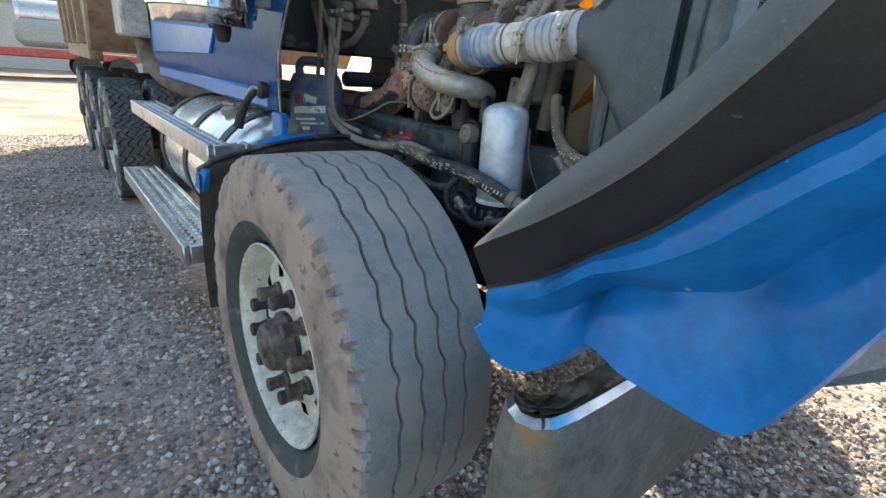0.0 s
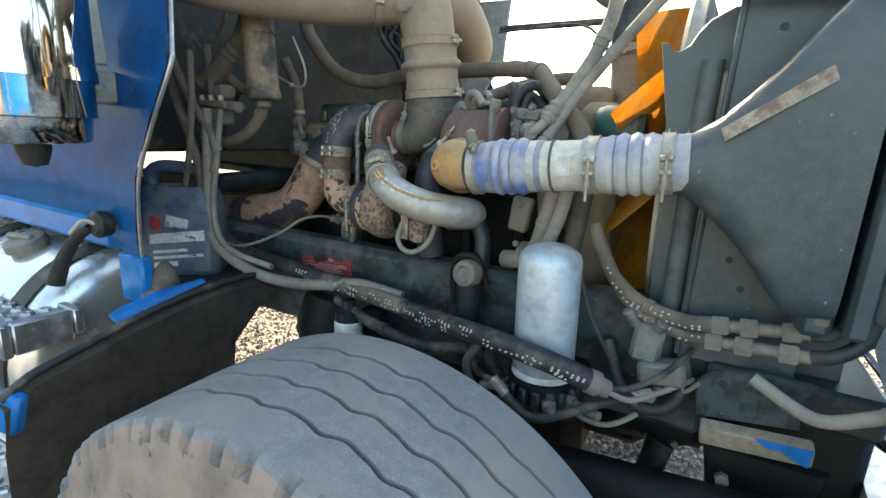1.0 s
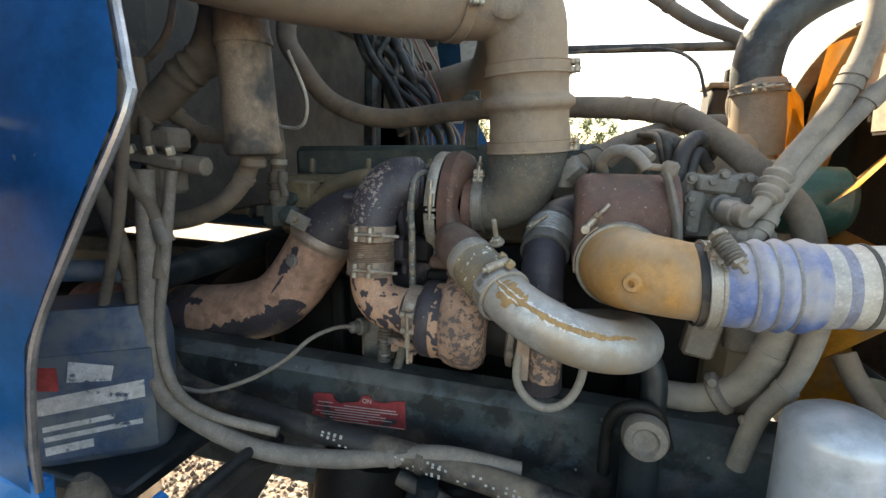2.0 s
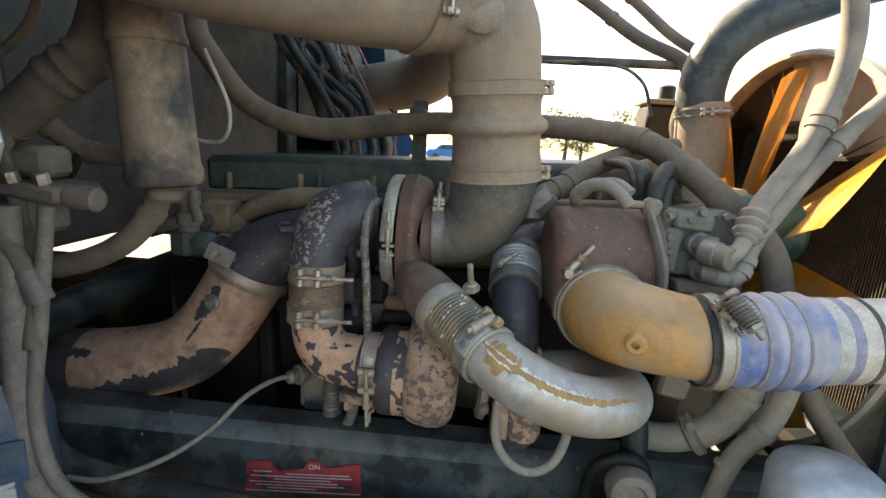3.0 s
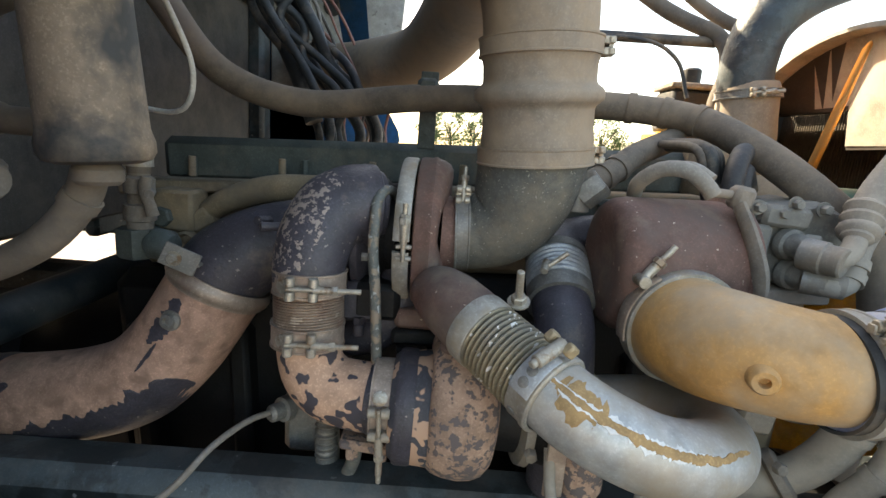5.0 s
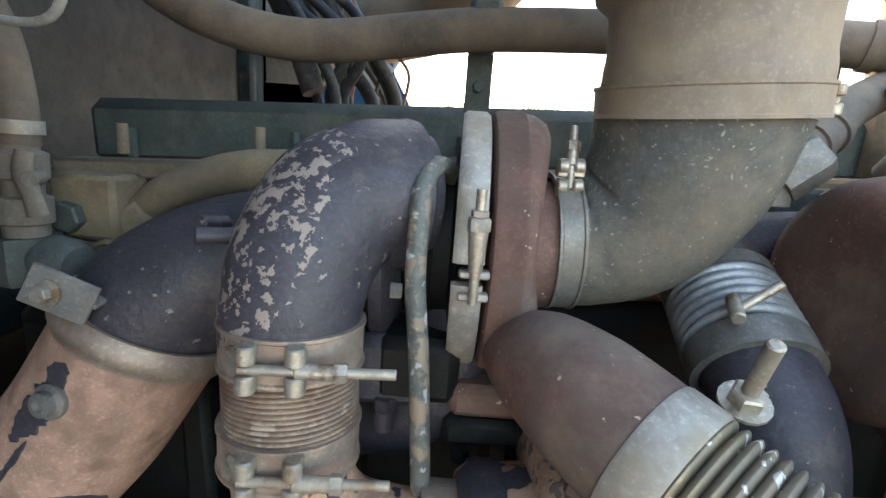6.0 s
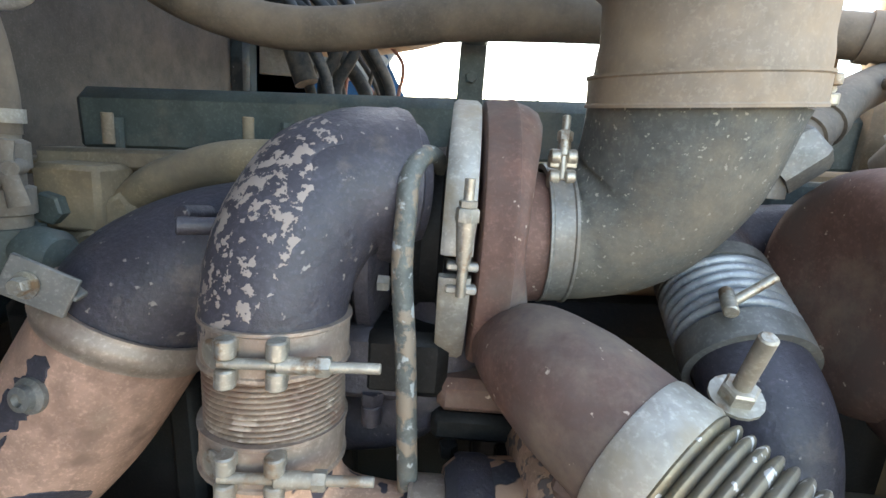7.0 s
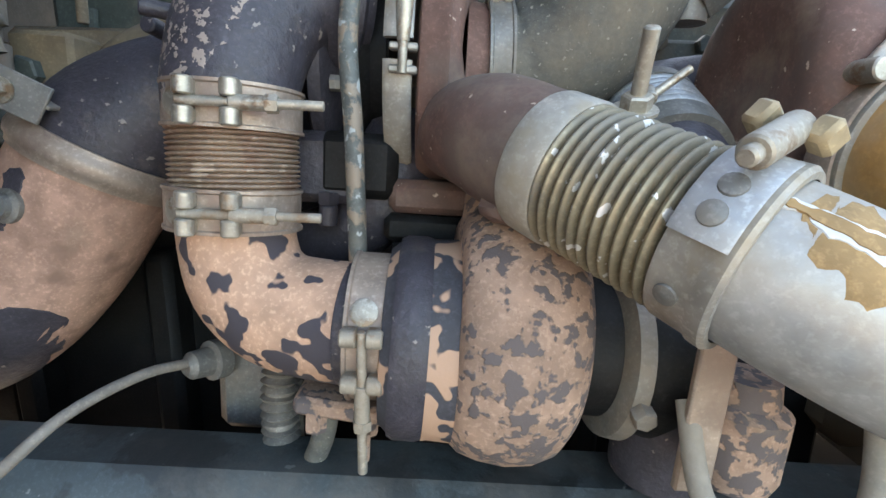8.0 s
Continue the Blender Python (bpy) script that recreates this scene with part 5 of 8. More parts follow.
lathe(bm, [(-0.012, 0.0672), (-0.008, 0.0695), (0.006, 0.0697), (0.010, 0.0685)], (-1.435, 1.218, 1.272), (1, 0.02, -0.02), 56, cap=False)
part("neck_ring", bm, "dark_coat", nk)
bm = bmesh.new()
lathe(bm, [(-0.040, 0.05), (-0.040, 0.072), (-0.037, 0.079), (-0.030, 0.085), (-0.018, 0.089), (0.000, 0.0915), (0.016, 0.090), (0.028, 0.085), (0.036, 0.076), (0.040, 0.062), (0.040, 0.05)], (-1.369, 1.225, 1.279), (1, 0.03, -0.04), 64)
sweep(bm, [(-1.366, 1.228, 1.31), (-1.366, 1.236, 1.35), (-1.368, 1.262, 1.385)], [0.046, 0.040, 0.034], 32, 0.008)
part("turbine_housing", bm, "mottled", t2)
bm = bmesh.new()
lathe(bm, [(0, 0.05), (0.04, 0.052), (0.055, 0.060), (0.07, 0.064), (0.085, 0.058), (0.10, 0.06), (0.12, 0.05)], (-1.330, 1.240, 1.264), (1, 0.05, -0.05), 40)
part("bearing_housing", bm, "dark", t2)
bm = bmesh.new()
lathe(bm, [(0, 0.050), (0.004, 0.064), (0.014, 0.066), (0.018, 0.055)], (-1.298, 1.24, 1.262), (1, 0.05, -0.05), 40)
hexa(bm, (-1.285, 1.178, 1.245), (0, -1, -0.2), 0.008, 0.01)
part("bearing_clamp", bm, "steel_dark", t2)
bm = bmesh.new()
box(bm, (-1.470, 1.215, 1.222), (0.085, 0.045, 0.014), (0, 6, 0), 0.004)
for x in (-1.497, -1.462, -1.425):
    hexa(bm, (x, 1.20, 1.224), (0, -0.2, -1), 0.008, 0.018)
cyl(bm, (-1.462, 1.185, 1.215), (-1.462, 1.185, 1.195), 0.004, 10)
part("support_flange", bm, "mottled", t2)
bm = bmesh.new()
box(bm, (-1.428, 1.295, 1.362), (0.066, 0.05, 0.026), (0, 0, 0), 0.006)
part("oil_inlet", bm, "rust", t2)
bm = bmesh.new()
box(bm, (-1.428, 1.298, 1.337), (0.072, 0.056, 0.022), (0, 0, 0), 0.005)
for x in (-1.45, -1.41):
    hexa(bm, (x, 1.270, 1.326), (0, 0, -1), 0.007, 0.010)
part("oil_inlet_flange", bm, "dark", t2)

# oil line between the turbochargers
hose("oil_line", [(-1.466, 1.315, 1.512), (-1.474, 1.292, 1.526), (-1.482, 1.270, 1.528), (-1.488, 1.254, 1.516), (-1.4885, 1.246, 1.495), (-1.4885, 1.240, 1.460), (-1.483, 1.236, 1.410), (-1.479, 1.231, 1.36), (-1.476, 1.228, 1.320)], 0.0066, "oil_pipe", "weathered green-grey steel oil line between the turbochargers", "pipe", step=0.006)

# ---- second bellows, silver crossover pipe ----
B0, B1 = Vector((-1.3620, 1.1755, 1.3968)), Vector((-1.2914, 1.0944, 1.3659))
bd = (B1 - B0).normalized()
b2 = thing("compressor_bellows", B0, "brassy corrugated bellows between two steel clamps", "bellows", "flexible bellows")
bm = bmesh.new()
corrugated(bm, B0 + bd * 0.019, B0 + bd * 0.086, 0.0345, 11, 0.0055, 56)
part("corrugation", bm, "bellows_gold", b2)
bm = bmesh.new()
lathe(bm, [(-0.002, 0.0385), (-0.002, 0.0405), (0.000, 0.0412), (0.019, 0.0412), (0.021, 0.0400), (0.021, 0.036)], B0, bd, 56, cap=False)
c_ = part("inlet_cuff", bm, "steel", b2, "worn steel cuff with pale streaks")
bm = bmesh.new()
p_, p2_ = Vector((-1.3195, 1.1725, 1.434)), Vector((-1.3235, 1.1562, 1.4681))
pd = (p2_ - p_).normalized()
cyl(bm, p_ - pd * 0.008, p2_, 0.0042, 14, 0.001)
hexa(bm, p_ - pd * 0.004, pd, 0.0085, 0.008)
lathe(bm, [(0.0, 0.0125), (0.002, 0.0125)], p_ - pd * 0.006, pd, 16)
part("clamp_stud", bm, "bolt", c_, "plated clamp stud and nut")
bm = bmesh.new()
lathe(bm, [(-0.024, 0.0365), (-0.024, 0.0400), (-0.022, 0.0408), (-0.006, 0.0412), (-0.004, 0.0425), (0.002, 0.0428), (0.004, 0.0412), (0.004, 0.038)], B1, bd, 56, cap=False)
c_ = part("outlet_cuff", bm, "steel", b2, "wide steel cuff")
UPV = Vector((0.38, -0.12, 0.92))
UPV = (UPV - UPV.dot(bd) * bd).normalized()
SDV = bd.cross(UPV)
if SDV.y > 0:
    SDV = -SDV
bm = bmesh.new()
arc_band(bm, B1 - bd * 0.012, bd, 0.0414, 0.024, 0.0022, -34, 34, UPV * 0.55 + SDV * 0.85, 20)
pl_ = part("clamp_plate", bm, "steel_pale", c_, "pale riveted clamp plate")
for k_ in (-0.30, 0.02):
    d_ = (UPV * (0.25 - k_) + SDV * (0.95 + 0.1 * k_)).normalized()
    bm = bmesh.new()
    lathe(bm, [(0.0, 0.0055), (0.0012, 0.0052), (0.0020, 0.0030), (0.0022, 0.0)], B1 - bd * 0.012 + d_ * 0.0432, d_, 16, cap=False)
    part("rivet", bm, "steel_dark", c_)
d_ = (UPV * -0.62 + SDV * 0.8).normalized()
bm = bmesh.new()
lathe(bm, [(0.0, 0.0052), (0.0012, 0.0050), (0.0020, 0.0030), (0.0022, 0.0)], B1 - bd * 0.014 + d_ * 0.0412, d_, 16, cap=False)
part("rivet", bm, "steel_dark", c_)
bm = bmesh.new()
q_ = B1 - bd * 0.010 + (UPV * 0.86 + SDV * 0.52).normalized() * 0.0515
t_ = (SDV * 0.86 - UPV * 0.52).normalized()
cyl(bm, q_ - t_ * 0.016, q_ + t_ * 0.020, 0.0066, 16, 0.001)
cyl(bm, q_ - t_ * 0.016, q_ + t_ * 0.026, 0.0040, 12, 0.001)
part("clamp_barrel", bm, "bolt", c_)
for k_ in (-0.012, 0.010):
    bm = bmesh.new()
    box(bm, q_ - t_ * 0.014 + bd * k_, (0.012, 0.010, 0.012), (20, 35, 30), 0.002)
    part("clamp_nut", bm, "brass", c_, "yellowish cast clamp nut")

sp = thing("crossover_pipe", (-1.15, 1.10, 1.27), "silver crossover pipe with a peeled tan seam, dusty", "pipe")
SP = [(-1.297, 1.101, 1.369), (-1.272, 1.081, 1.357), (-1.240, 1.070, 1.343), (-1.200, 1.070, 1.327), (-1.160, 1.080, 1.316), (-1.125, 1.10, 1.309), (-1.102, 1.13, 1.304), (-1.094, 1.17, 1.298), (-1.105, 1.215, 1.288), (-1.135, 1.25, 1.278), (-1.19, 1.26, 1.268)]
bm = bmesh.new()
sweep(bm, SP, 0.0375, 44, 0.008)
part("pipe", bm, "silver", sp)
bm = bmesh.new()
arc_skin(bm, [(-1.289, 1.094, 1.365), (-1.272, 1.081, 1.357), (-1.255, 1.0745, 1.350)], 0.0375, (-0.1, -0.75, 0.66), 26, step=0.002, ragged=1.2, seed=21, th=0.0004)
part("bare_patch", bm, "tan_seam", sp, "bare tan patch where the paint has come off")
bm = bmesh.new()
arc_skin(bm, SP[:5], 0.0375, (-0.05, -0.80, 0.60), 10, step=0.002, ragged=1.0, seed=12, th=0.0005)
part("peel_edge", bm, "white", sp, "white curled edge of the peeled paint")
bm = bmesh.new()
arc_skin(bm, SP[:6], 0.0375, (-0.05, -0.80, 0.60), 7, step=0.002, ragged=0.9, seed=4, th=0.0009)
part("peeled_seam", bm, "tan_seam", sp, "jagged peeled seam of tan primer")
bm = bmesh.new()
box(bm, (-1.262, 1.15, 1.262), (0.022, 0.006, 0.10), (0, 0, 0), 0.002)
part("support_strap", bm, "strap_warm", sp)
bm = bmesh.new()
lathe(bm, [(0, 0.012), (0.006, 0.024), (0.014, 0.027), (0.055, 0.027), (0.060, 0.02), (0.075, 0.018)], (-1.228, 1.168, 1.205), (0, 0, 1), 24)
part("strap_cup", bm, "mottled", sp, "mottled cup below the strap")
hose("drain_hose", [(-1.268, 1.16, 1.265), (-1.268, 1.13, 1.225), (-1.250, 1.115, 1.202), (-1.222, 1.11, 1.192), (-1.192, 1.115, 1.202), (-1.172, 1.13, 1.232), (-1.165, 1.15, 1.29)], 0.0065, "hose_grey", "short looped grey drain hose under the crossover pipe", "hose")

# ---- gold elbow, blue duct ----
ge = thing("charge_air_elbow", (-1.06, 1.13, 1.33), "dusty gold-painted charge air elbow", "elbow")
bm = bmesh.new()
sweep(bm, [(-1.026, 1.083, 1.416), (-1.058, 1.086, 1.417), (-1.088, 1.098, 1.4175), (-1.112, 1.124, 1.415), (-1.126, 1.162, 1.410), (-1.129, 1.200, 1.408)], [0.049, 0.0505, 0.053, 0.0565, 0.060, 0.0625], 48, 0.006)
el = part("elbow", bm, "gold", ge)
bm = bmesh.new()
lathe(bm, [(-0.006, 0.016), (0.004, 0.013), (0.010, 0.012), (0.012, 0.010), (0.012, 0.005), (0.004, 0.004)], (-1.122, 1.062, 1.414), (-0.40, -0.90, -0.05), 20)
part("port", bm, "gold", el)
GA = Vector((0.03, -1, -0.05)).normalized()
GF = Vector((-1.129, 1.193, 1.4085))
bm = bmesh.new()
lathe(bm, [(0.010, 0.061), (0.010, 0.0655), (0.006, 0.0668), (0.002, 0.0662), (-0.002, 0.0672), (-0.006, 0.0662), (-0.012, 0.0668), (-0.014, 0.064)], GF, GA, 64, cap=False)
fb = part("vband", bm, "steel", ge, "ridged steel band clamp of the elbow")
bm = bmesh.new()
arc_band(bm, GF + GA * -0.002, GA, 0.0672, 0.020, 0.003, -42, 30, (-0.95, 0, 0.25), 20)
part("band_ear", bm, "strap_warm", fb, "tinted wide ear of the clamp")
bm = bmesh.new()
q = GF + Vector((-0.056, -0.006, 0.052))
u_ = Vector((0.62, 0.05, 0.78))
cyl(bm, q - u_ * 0.006, q + u_ * 0.052, 0.0033, 12, 0.0006)
cyl(bm, q + u_ * 0.004, q + u_ * 0.024, 0.0058, 14, 0.001)
hexa(bm, q + u_ * 0.024, u_, 0.0075, 0.007)
cyl(bm, q + Vector((0, -0.011, 0)), q + Vector((0, 0.011, 0)), 0.0072, 14, 0.001)
part("clamp_screw", bm, "bolt", fb, "plated clamp screw and nut")
HC = Vector((-1.129, 1.277, 1.461))
bm = bmesh.new()
lathe(bm, [(-0.070, 0.030), (-0.074, 0.052), (-0.074, 0.066), (-0.070, 0.076), (-0.060, 0.0825), (-0.048, 0.0845), (0.066, 0.0835), (0.068, 0.0885), (0.080, 0.0885), (0.082, 0.07)], HC, (1, 0.02, 0.03), 64)
sweep(bm, [(-1.129, 1.255, 1.428), (-1.129, 1.225, 1.415), (-1.129, 1.205, 1.409)], [0.066, 0.064, 0.0625], 44, 0.008)
part("outlet_housing", bm, "rust", ge, "brown cast compressor housing")
bm = bmesh.new()
sweep(bm, [(-1.072, 1.225, 1.548), (-1.064, 1.205, 1.515), (-1.055, 1.190, 1.475), (-1.050, 1.190, 1.435)], [0.010, 0.011, 0.012, 0.010], 10, 0.008, flat=0.6, flat_dir=(1, 0, 0))
box(bm, (-1.068, 1.232, 1.556), (0.024, 0.024, 0.026), (0, 10, 0), 0.005)
cyl(bm, (-1.112, 1.232, 1.560), (-1.070, 1.232, 1.558), 0.0055, 10, 0.001)
part("bracket", bm, "cap_grey", ge, "dusty cast bracket")
hose("vent_hose", [(-1.100, 1.232, 1.556), (-1.112, 1.235, 1.570), (-1.130, 1.245, 1.582), (-1.152, 1.262, 1.580), (-1.166, 1.285, 1.562), (-1.160, 1.31, 1.545)], 0.0095, "hose_grey", "thin dusty vent hose curling over the outlet", "hose")
hose("vent_hose", [(-1.092, 1.255, 1.572), (-1.110, 1.275, 1.585), (-1.135, 1.30, 1.578), (-1.15, 1.32, 1.56)], 0.008, "hose_grey", "second thin dusty vent hose behind the outlet", "hose")

du = thing("charge_air_duct", (-0.83, 1.115, 1.36), "dusty blue and white silicone charge air duct with ribs", "duct")
D0, D1 = Vector((-1.047, 1.083, 1.414)), Vector((-0.63, 1.090, 1.452))
dv = (D1 - D0).normalized()
LD = (D1 - D0).length


def rib(s):
    out = 0.0
    for c, w, h in ((0.045, 0.008, 0.002), (0.0685, 0.0075, 0.0062), (0.090, 0.0075, 0.0062), (0.114, 0.009, 0.0062), (0.178, 0.006, 0.002), (0.287, 0.006, 0.003), (0.308, 0.0085, 0.0065), (0.332, 0.0085, 0.0065), (0.356, 0.008, 0.005)):
        out += h * math.exp(-((s - c) / w) ** 2)
    return out


for nm, a, b, mt, lbl in (("blue_sleeve", 0.0, 0.132, "blue_rub", "ribbed blue silicone sleeve"), ("white_sleeve", 0.128, 0.240, "grey_rub", "dusty pale middle tube"), ("pale_sleeve", 0.236, LD, "blue_pale", "dusty pale blue silicone sleeve")):
    bm = bmesh.new()
    k = int((b - a) / 0.003)
    prof_ = [((a + (b - a) * i / k), 0.0495 + (0.003 if nm != "white_sleeve" else 0.0) + rib(a + (b - a) * i / k)) for i in range(k + 1)]
    lathe(bm, prof_, D0, dv, 44)
    part(nm, bm, mt, du, lbl)
bm = bmesh.new()
band(bm, D0 + dv * 0.016, dv, 0.0527, 0.018, 0.002, 44)
part("band_clamp", bm, "steel", du)
bm = bmesh.new()
band(bm, D0 + dv * 0.140, dv, 0.0505, 0.016, 0.0012, 44)
part("white_stripe", bm, "stripe", du, "clean white stripe")
bm = bmesh.new()
band(bm, D0 + dv * 0.154, dv, 0.0500, 0.012, 0.0012, 44)
part("blue_stripe", bm, "blue_stripe", du, "faded grey-blue stripe")
for s in (0.0575, 0.0795, 0.1005):
    bm = bmesh.new()
    band(bm, D0 + dv * s, dv, 0.0540, 0.0026, 0.0014, 44)
    part("rib_seam", bm, "stripe", du, "pale seam between the ribs")
for s in (0.297, 0.320, 0.344):
    bm = bmesh.new()
    band(bm, D0 + dv * s, dv, 0.0535, 0.0022, 0.0010, 44)
    part("rib_seam", bm, "blue_pale", du)
bm = bmesh.new()
band(bm, D0 + dv * 0.180, dv, 0.0510, 0.005, 0.0015, 44)
part("dark_ring", bm, "boot", du)
bm = bmesh.new()
band(bm, D0 + dv * 0.002, dv, 0.0505, 0.010, 0.003, 44)
part("end_collar", bm, "rubber", du)
for s in (0.255, 0.384):
    band_clamp(du, D0 + dv * s, dv, 0.0527, 0.022, at=(-0.1, -1, 0.0), tang=(0.02, 0, -1), length=0.075)
tc = band_clamp(du, D0 + dv * 0.014, dv, 0.0537, 0.016, at=(0.0, -0.55, 0.85), tang=(0.25, -0.75, -0.6), length=0.04)
bm = bmesh.new()
sweep(bm, [(-1.036, 1.040, 1.481), (-1.029, 1.030, 1.471), (-1.022, 1.020, 1.461)], 0.0105, 16, 0.0012, prof=lambda s: 0.0018 * math.sin(s * 1500))
part("clamp_spring", bm, "steel_dark", tc, "coil spring on the clamp screw")
bm = bmesh.new()
cyl(bm, (-1.040, 1.046, 1.487), (-1.014, 1.009, 1.450), 0.0038, 10, 0.001)
hexa(bm, (-1.021, 1.019, 1.460), (0.5, -0.7, -0.7), 0.010, 0.005)
hexa(bm, (-1.040, 1.046, 1.487), (0.5, -0.7, -0.7), 0.011, 0.006)
part("clamp_nut", bm, "bolt", tc)
bm = bmesh.new()
u_ = Vector((0, -1, 0.02))
p_ = D0 + dv * 0.210 + u_ * 0.0505
plate(bm, [(p_.x - 0.014, p_.z - 0.019), (p_.x + 0.012, p_.z - 0.017), (p_.x + 0.012, p_.z + 0.019), (p_.x - 0.014, p_.z + 0.018)], 0.010, "y", p_.y, 0.0005)
part("label", bm, "label_lt", du, "small pale sticker")

# ---- intake pipe ----
ip = thing("intake_pipe", (-1.31, 1.31, 1.5), "large dusty intake pipe with a ribbed rubber hump boot", "intake pipe")
bm = bmesh.new()
sweep(bm, [(-1.386, 1.345, 1.472), (-1.356, 1.345, 1.474), (-1.322, 1.340, 1.494), (-1.301, 1.332, 1.535), (-1.294, 1.324, 1.588)], [0.0505, 0.0525, 0.060, 0.068, 0.072], 44, 0.006)
part("rubber_elbow", bm, "boot", ip, "dusty dark rubber elbow")
band_clamp(ip, (-1.380, 1.345, 1.472), (1, 0, 0.05), 0.0512, 0.020, at=(0, -0.45, 0.9), tang=(0.02, 0.25, 1), length=0.045, name="inlet_clamp", mat_="steel_dark")


def hump(s):
    return 0.011 * math.exp(-((s - 0.078) / 0.011) ** 4) + 0.003 * math.exp(-((s - 0.125) / 0.006) ** 2) + 0.002 * math.exp(-((s - 0.018) / 0.014) ** 4)


bm = bmesh.new()
sweep(bm, [(-1.292, 1.322, 1.582), (-1.298, 1.316, 1.65), (-1.304, 1.310, 1.725)], 0.0705, 44, 0.004, prof=hump)
part("hump_boot", bm, "intake", ip, "dust-coated rubber hump boot")
for p, ax_ in (((-1.2935, 1.3225, 1.586), (-0.08, -0.06, 1)), ((-1.3035, 1.311, 1.715), (-0.08, -0.06, 1))):
    band_clamp(ip, p, ax_, 0.0725, 0.022, at=(1, -0.12, 0.0), tang=(0.1, 1, 0), length=0.035, mat_="intake", out=0.008)
bm = bmesh.new()
IP = [(-1.303, 1.311, 1.70), (-1.309, 1.306, 1.755), (-1.322, 1.298, 1.80), (-1.362, 1.277, 1.832), (-1.425, 1.243, 1.83), (-1.525, 1.165, 1.822), (-1.644, 1.06, 1.822), (-1.78, 0.93, 1.84), (-1.90, 0.80, 1.88)]
sweep(bm, IP, [0.069, 0.070, 0.073, 0.077, 0.078, 0.078, 0.078, 0.078, 0.078], 44, 0.012)
part("pipe", bm, "intake", ip)
bm = bmesh.new()
lathe(bm, [(0, 0.035), (0.006, 0.03), (0.01, 0.02), (0.012, 0.0)], (-1.335, 1.222, 1.81), (0.2, -0.95, 0.1), 20, cap=False)
part("weld_boss", bm, "intake", ip)
band_clamp(ip, (-1.425, 1.243, 1.83), (-0.75, -0.62, -0.02), 0.079, 0.02, at=(0.6, -0.75, -0.35), tang=(0, 0, 1), length=0.06, mat_="intake")
fi = thing("far_intake_pipe", (-1.6, 2.0, 1.7), "dusty intake pipe on the far side of the engine", "intake pipe")
bm = bmesh.new()
sweep(bm, [(-1.36, 1.33, 1.86), (-1.38, 1.6, 1.86), (-1.48, 1.95, 1.81), (-1.62, 2.1, 1.79), (-1.80, 2.3, 1.80), (-1.95, 2.55, 1.85)], 0.075, 32, 0.03)
part("pipe", bm, "intake", fi)

# ---- dusty canister, hoses at the firewall ----
cn = thing("vent_canister", (-1.737, 1.133, 1.545), "tall brown dust-coated vent canister", "canister")
bm = bmesh.new()
CA = Vector((-0.075, 0.0, 1))
lathe(bm, [(0.0, 0.032), (0.003, 0.042), (0.010, 0.0462), (0.020, 0.0462), (0.028, 0.0440), (0.032, 0.0432), (0.172, 0.0412), (0.174, 0.0435), (0.182, 0.0440), (0.190, 0.0425), (0.21, 0.0415), (0.30, 0.0405)], (-1.725, 1.122, 1.548), CA, 44)
part("body", bm, "canister", cn)
bm = bmesh.new()
band(bm, Vector((-1.725, 1.122, 1.548)) + CA * 0.178, CA, 0.0435, 0.008, 0.0014, 44)
part("top_seam", bm, "canister", cn)
bm = bmesh.new()
lathe(bm, [(0, 0.016), (-0.006, 0.021), (-0.016, 0.021), (-0.020, 0.017)], (-1.728, 1.122, 1.549), (0, 0, 1), 24)
part("outlet", bm, "hose", cn)

hose("coolant_hose", [(-1.80, 1.42, 1.95), (-1.858, 1.43, 1.824), (-1.837, 1.452, 1.753), (-1.773, 1.485, 1.673), (-1.641, 1.496, 1.639), (-1.444, 1.496, 1.662), (-1.195, 1.496, 1.672), (-1.047, 1.45, 1.660), (-0.99, 1.37, 1.622), (-0.93, 1.305, 1.565), (-0.868, 1.275, 1.50), (-0.842, 1.265, 1.42), (-0.845, 1.25, 1.33), (-0.86, 1.25, 1.20)], 0.022, "hose", "long dusty coolant hose running over the engine", ties=(0.48, 0.58, 0.615, 0.65))
hose("coolant_hose", [(-1.21, 1.345, 1.552), (-1.17, 1.37, 1.572), (-1.12, 1.408, 1.601), (-1.012, 1.485, 1.638), (-0.93, 1.54, 1.65)], 0.018, "hose", "short dusty coolant hose with a worm clamp", ties=(0.12, 0.2))
bm = bmesh.new()
hexa(bm, (-1.222, 1.335, 1.535), (0.6, -0.2, 0.6), 0.022, 0.035)
lathe(bm, [(0, 0.016), (0.04, 0.016)], (-1.225, 1.335, 1.515), (0, 0, 1), 14)
solid("hose_fitting", bm, "steel_dark", "hexagonal dull steel hose fitting", "fitting")
bm = bmesh.new()
box(bm, (-1.447, 1.545, 1.645), (0.03, 0.005, 0.13), (0, 0, 0), 0.002)
box(bm, (-1.447, 1.51, 1.668), (0.034, 0.05, 0.05), (0, 0, 0), 0.006)
hexa(bm, (-1.447, 1.54, 1.61), (0, -1, 0), 0.007, 0.006)
solid("hose_bracket", bm, "valve", "flat steel strap that holds the coolant hose", "bracket")

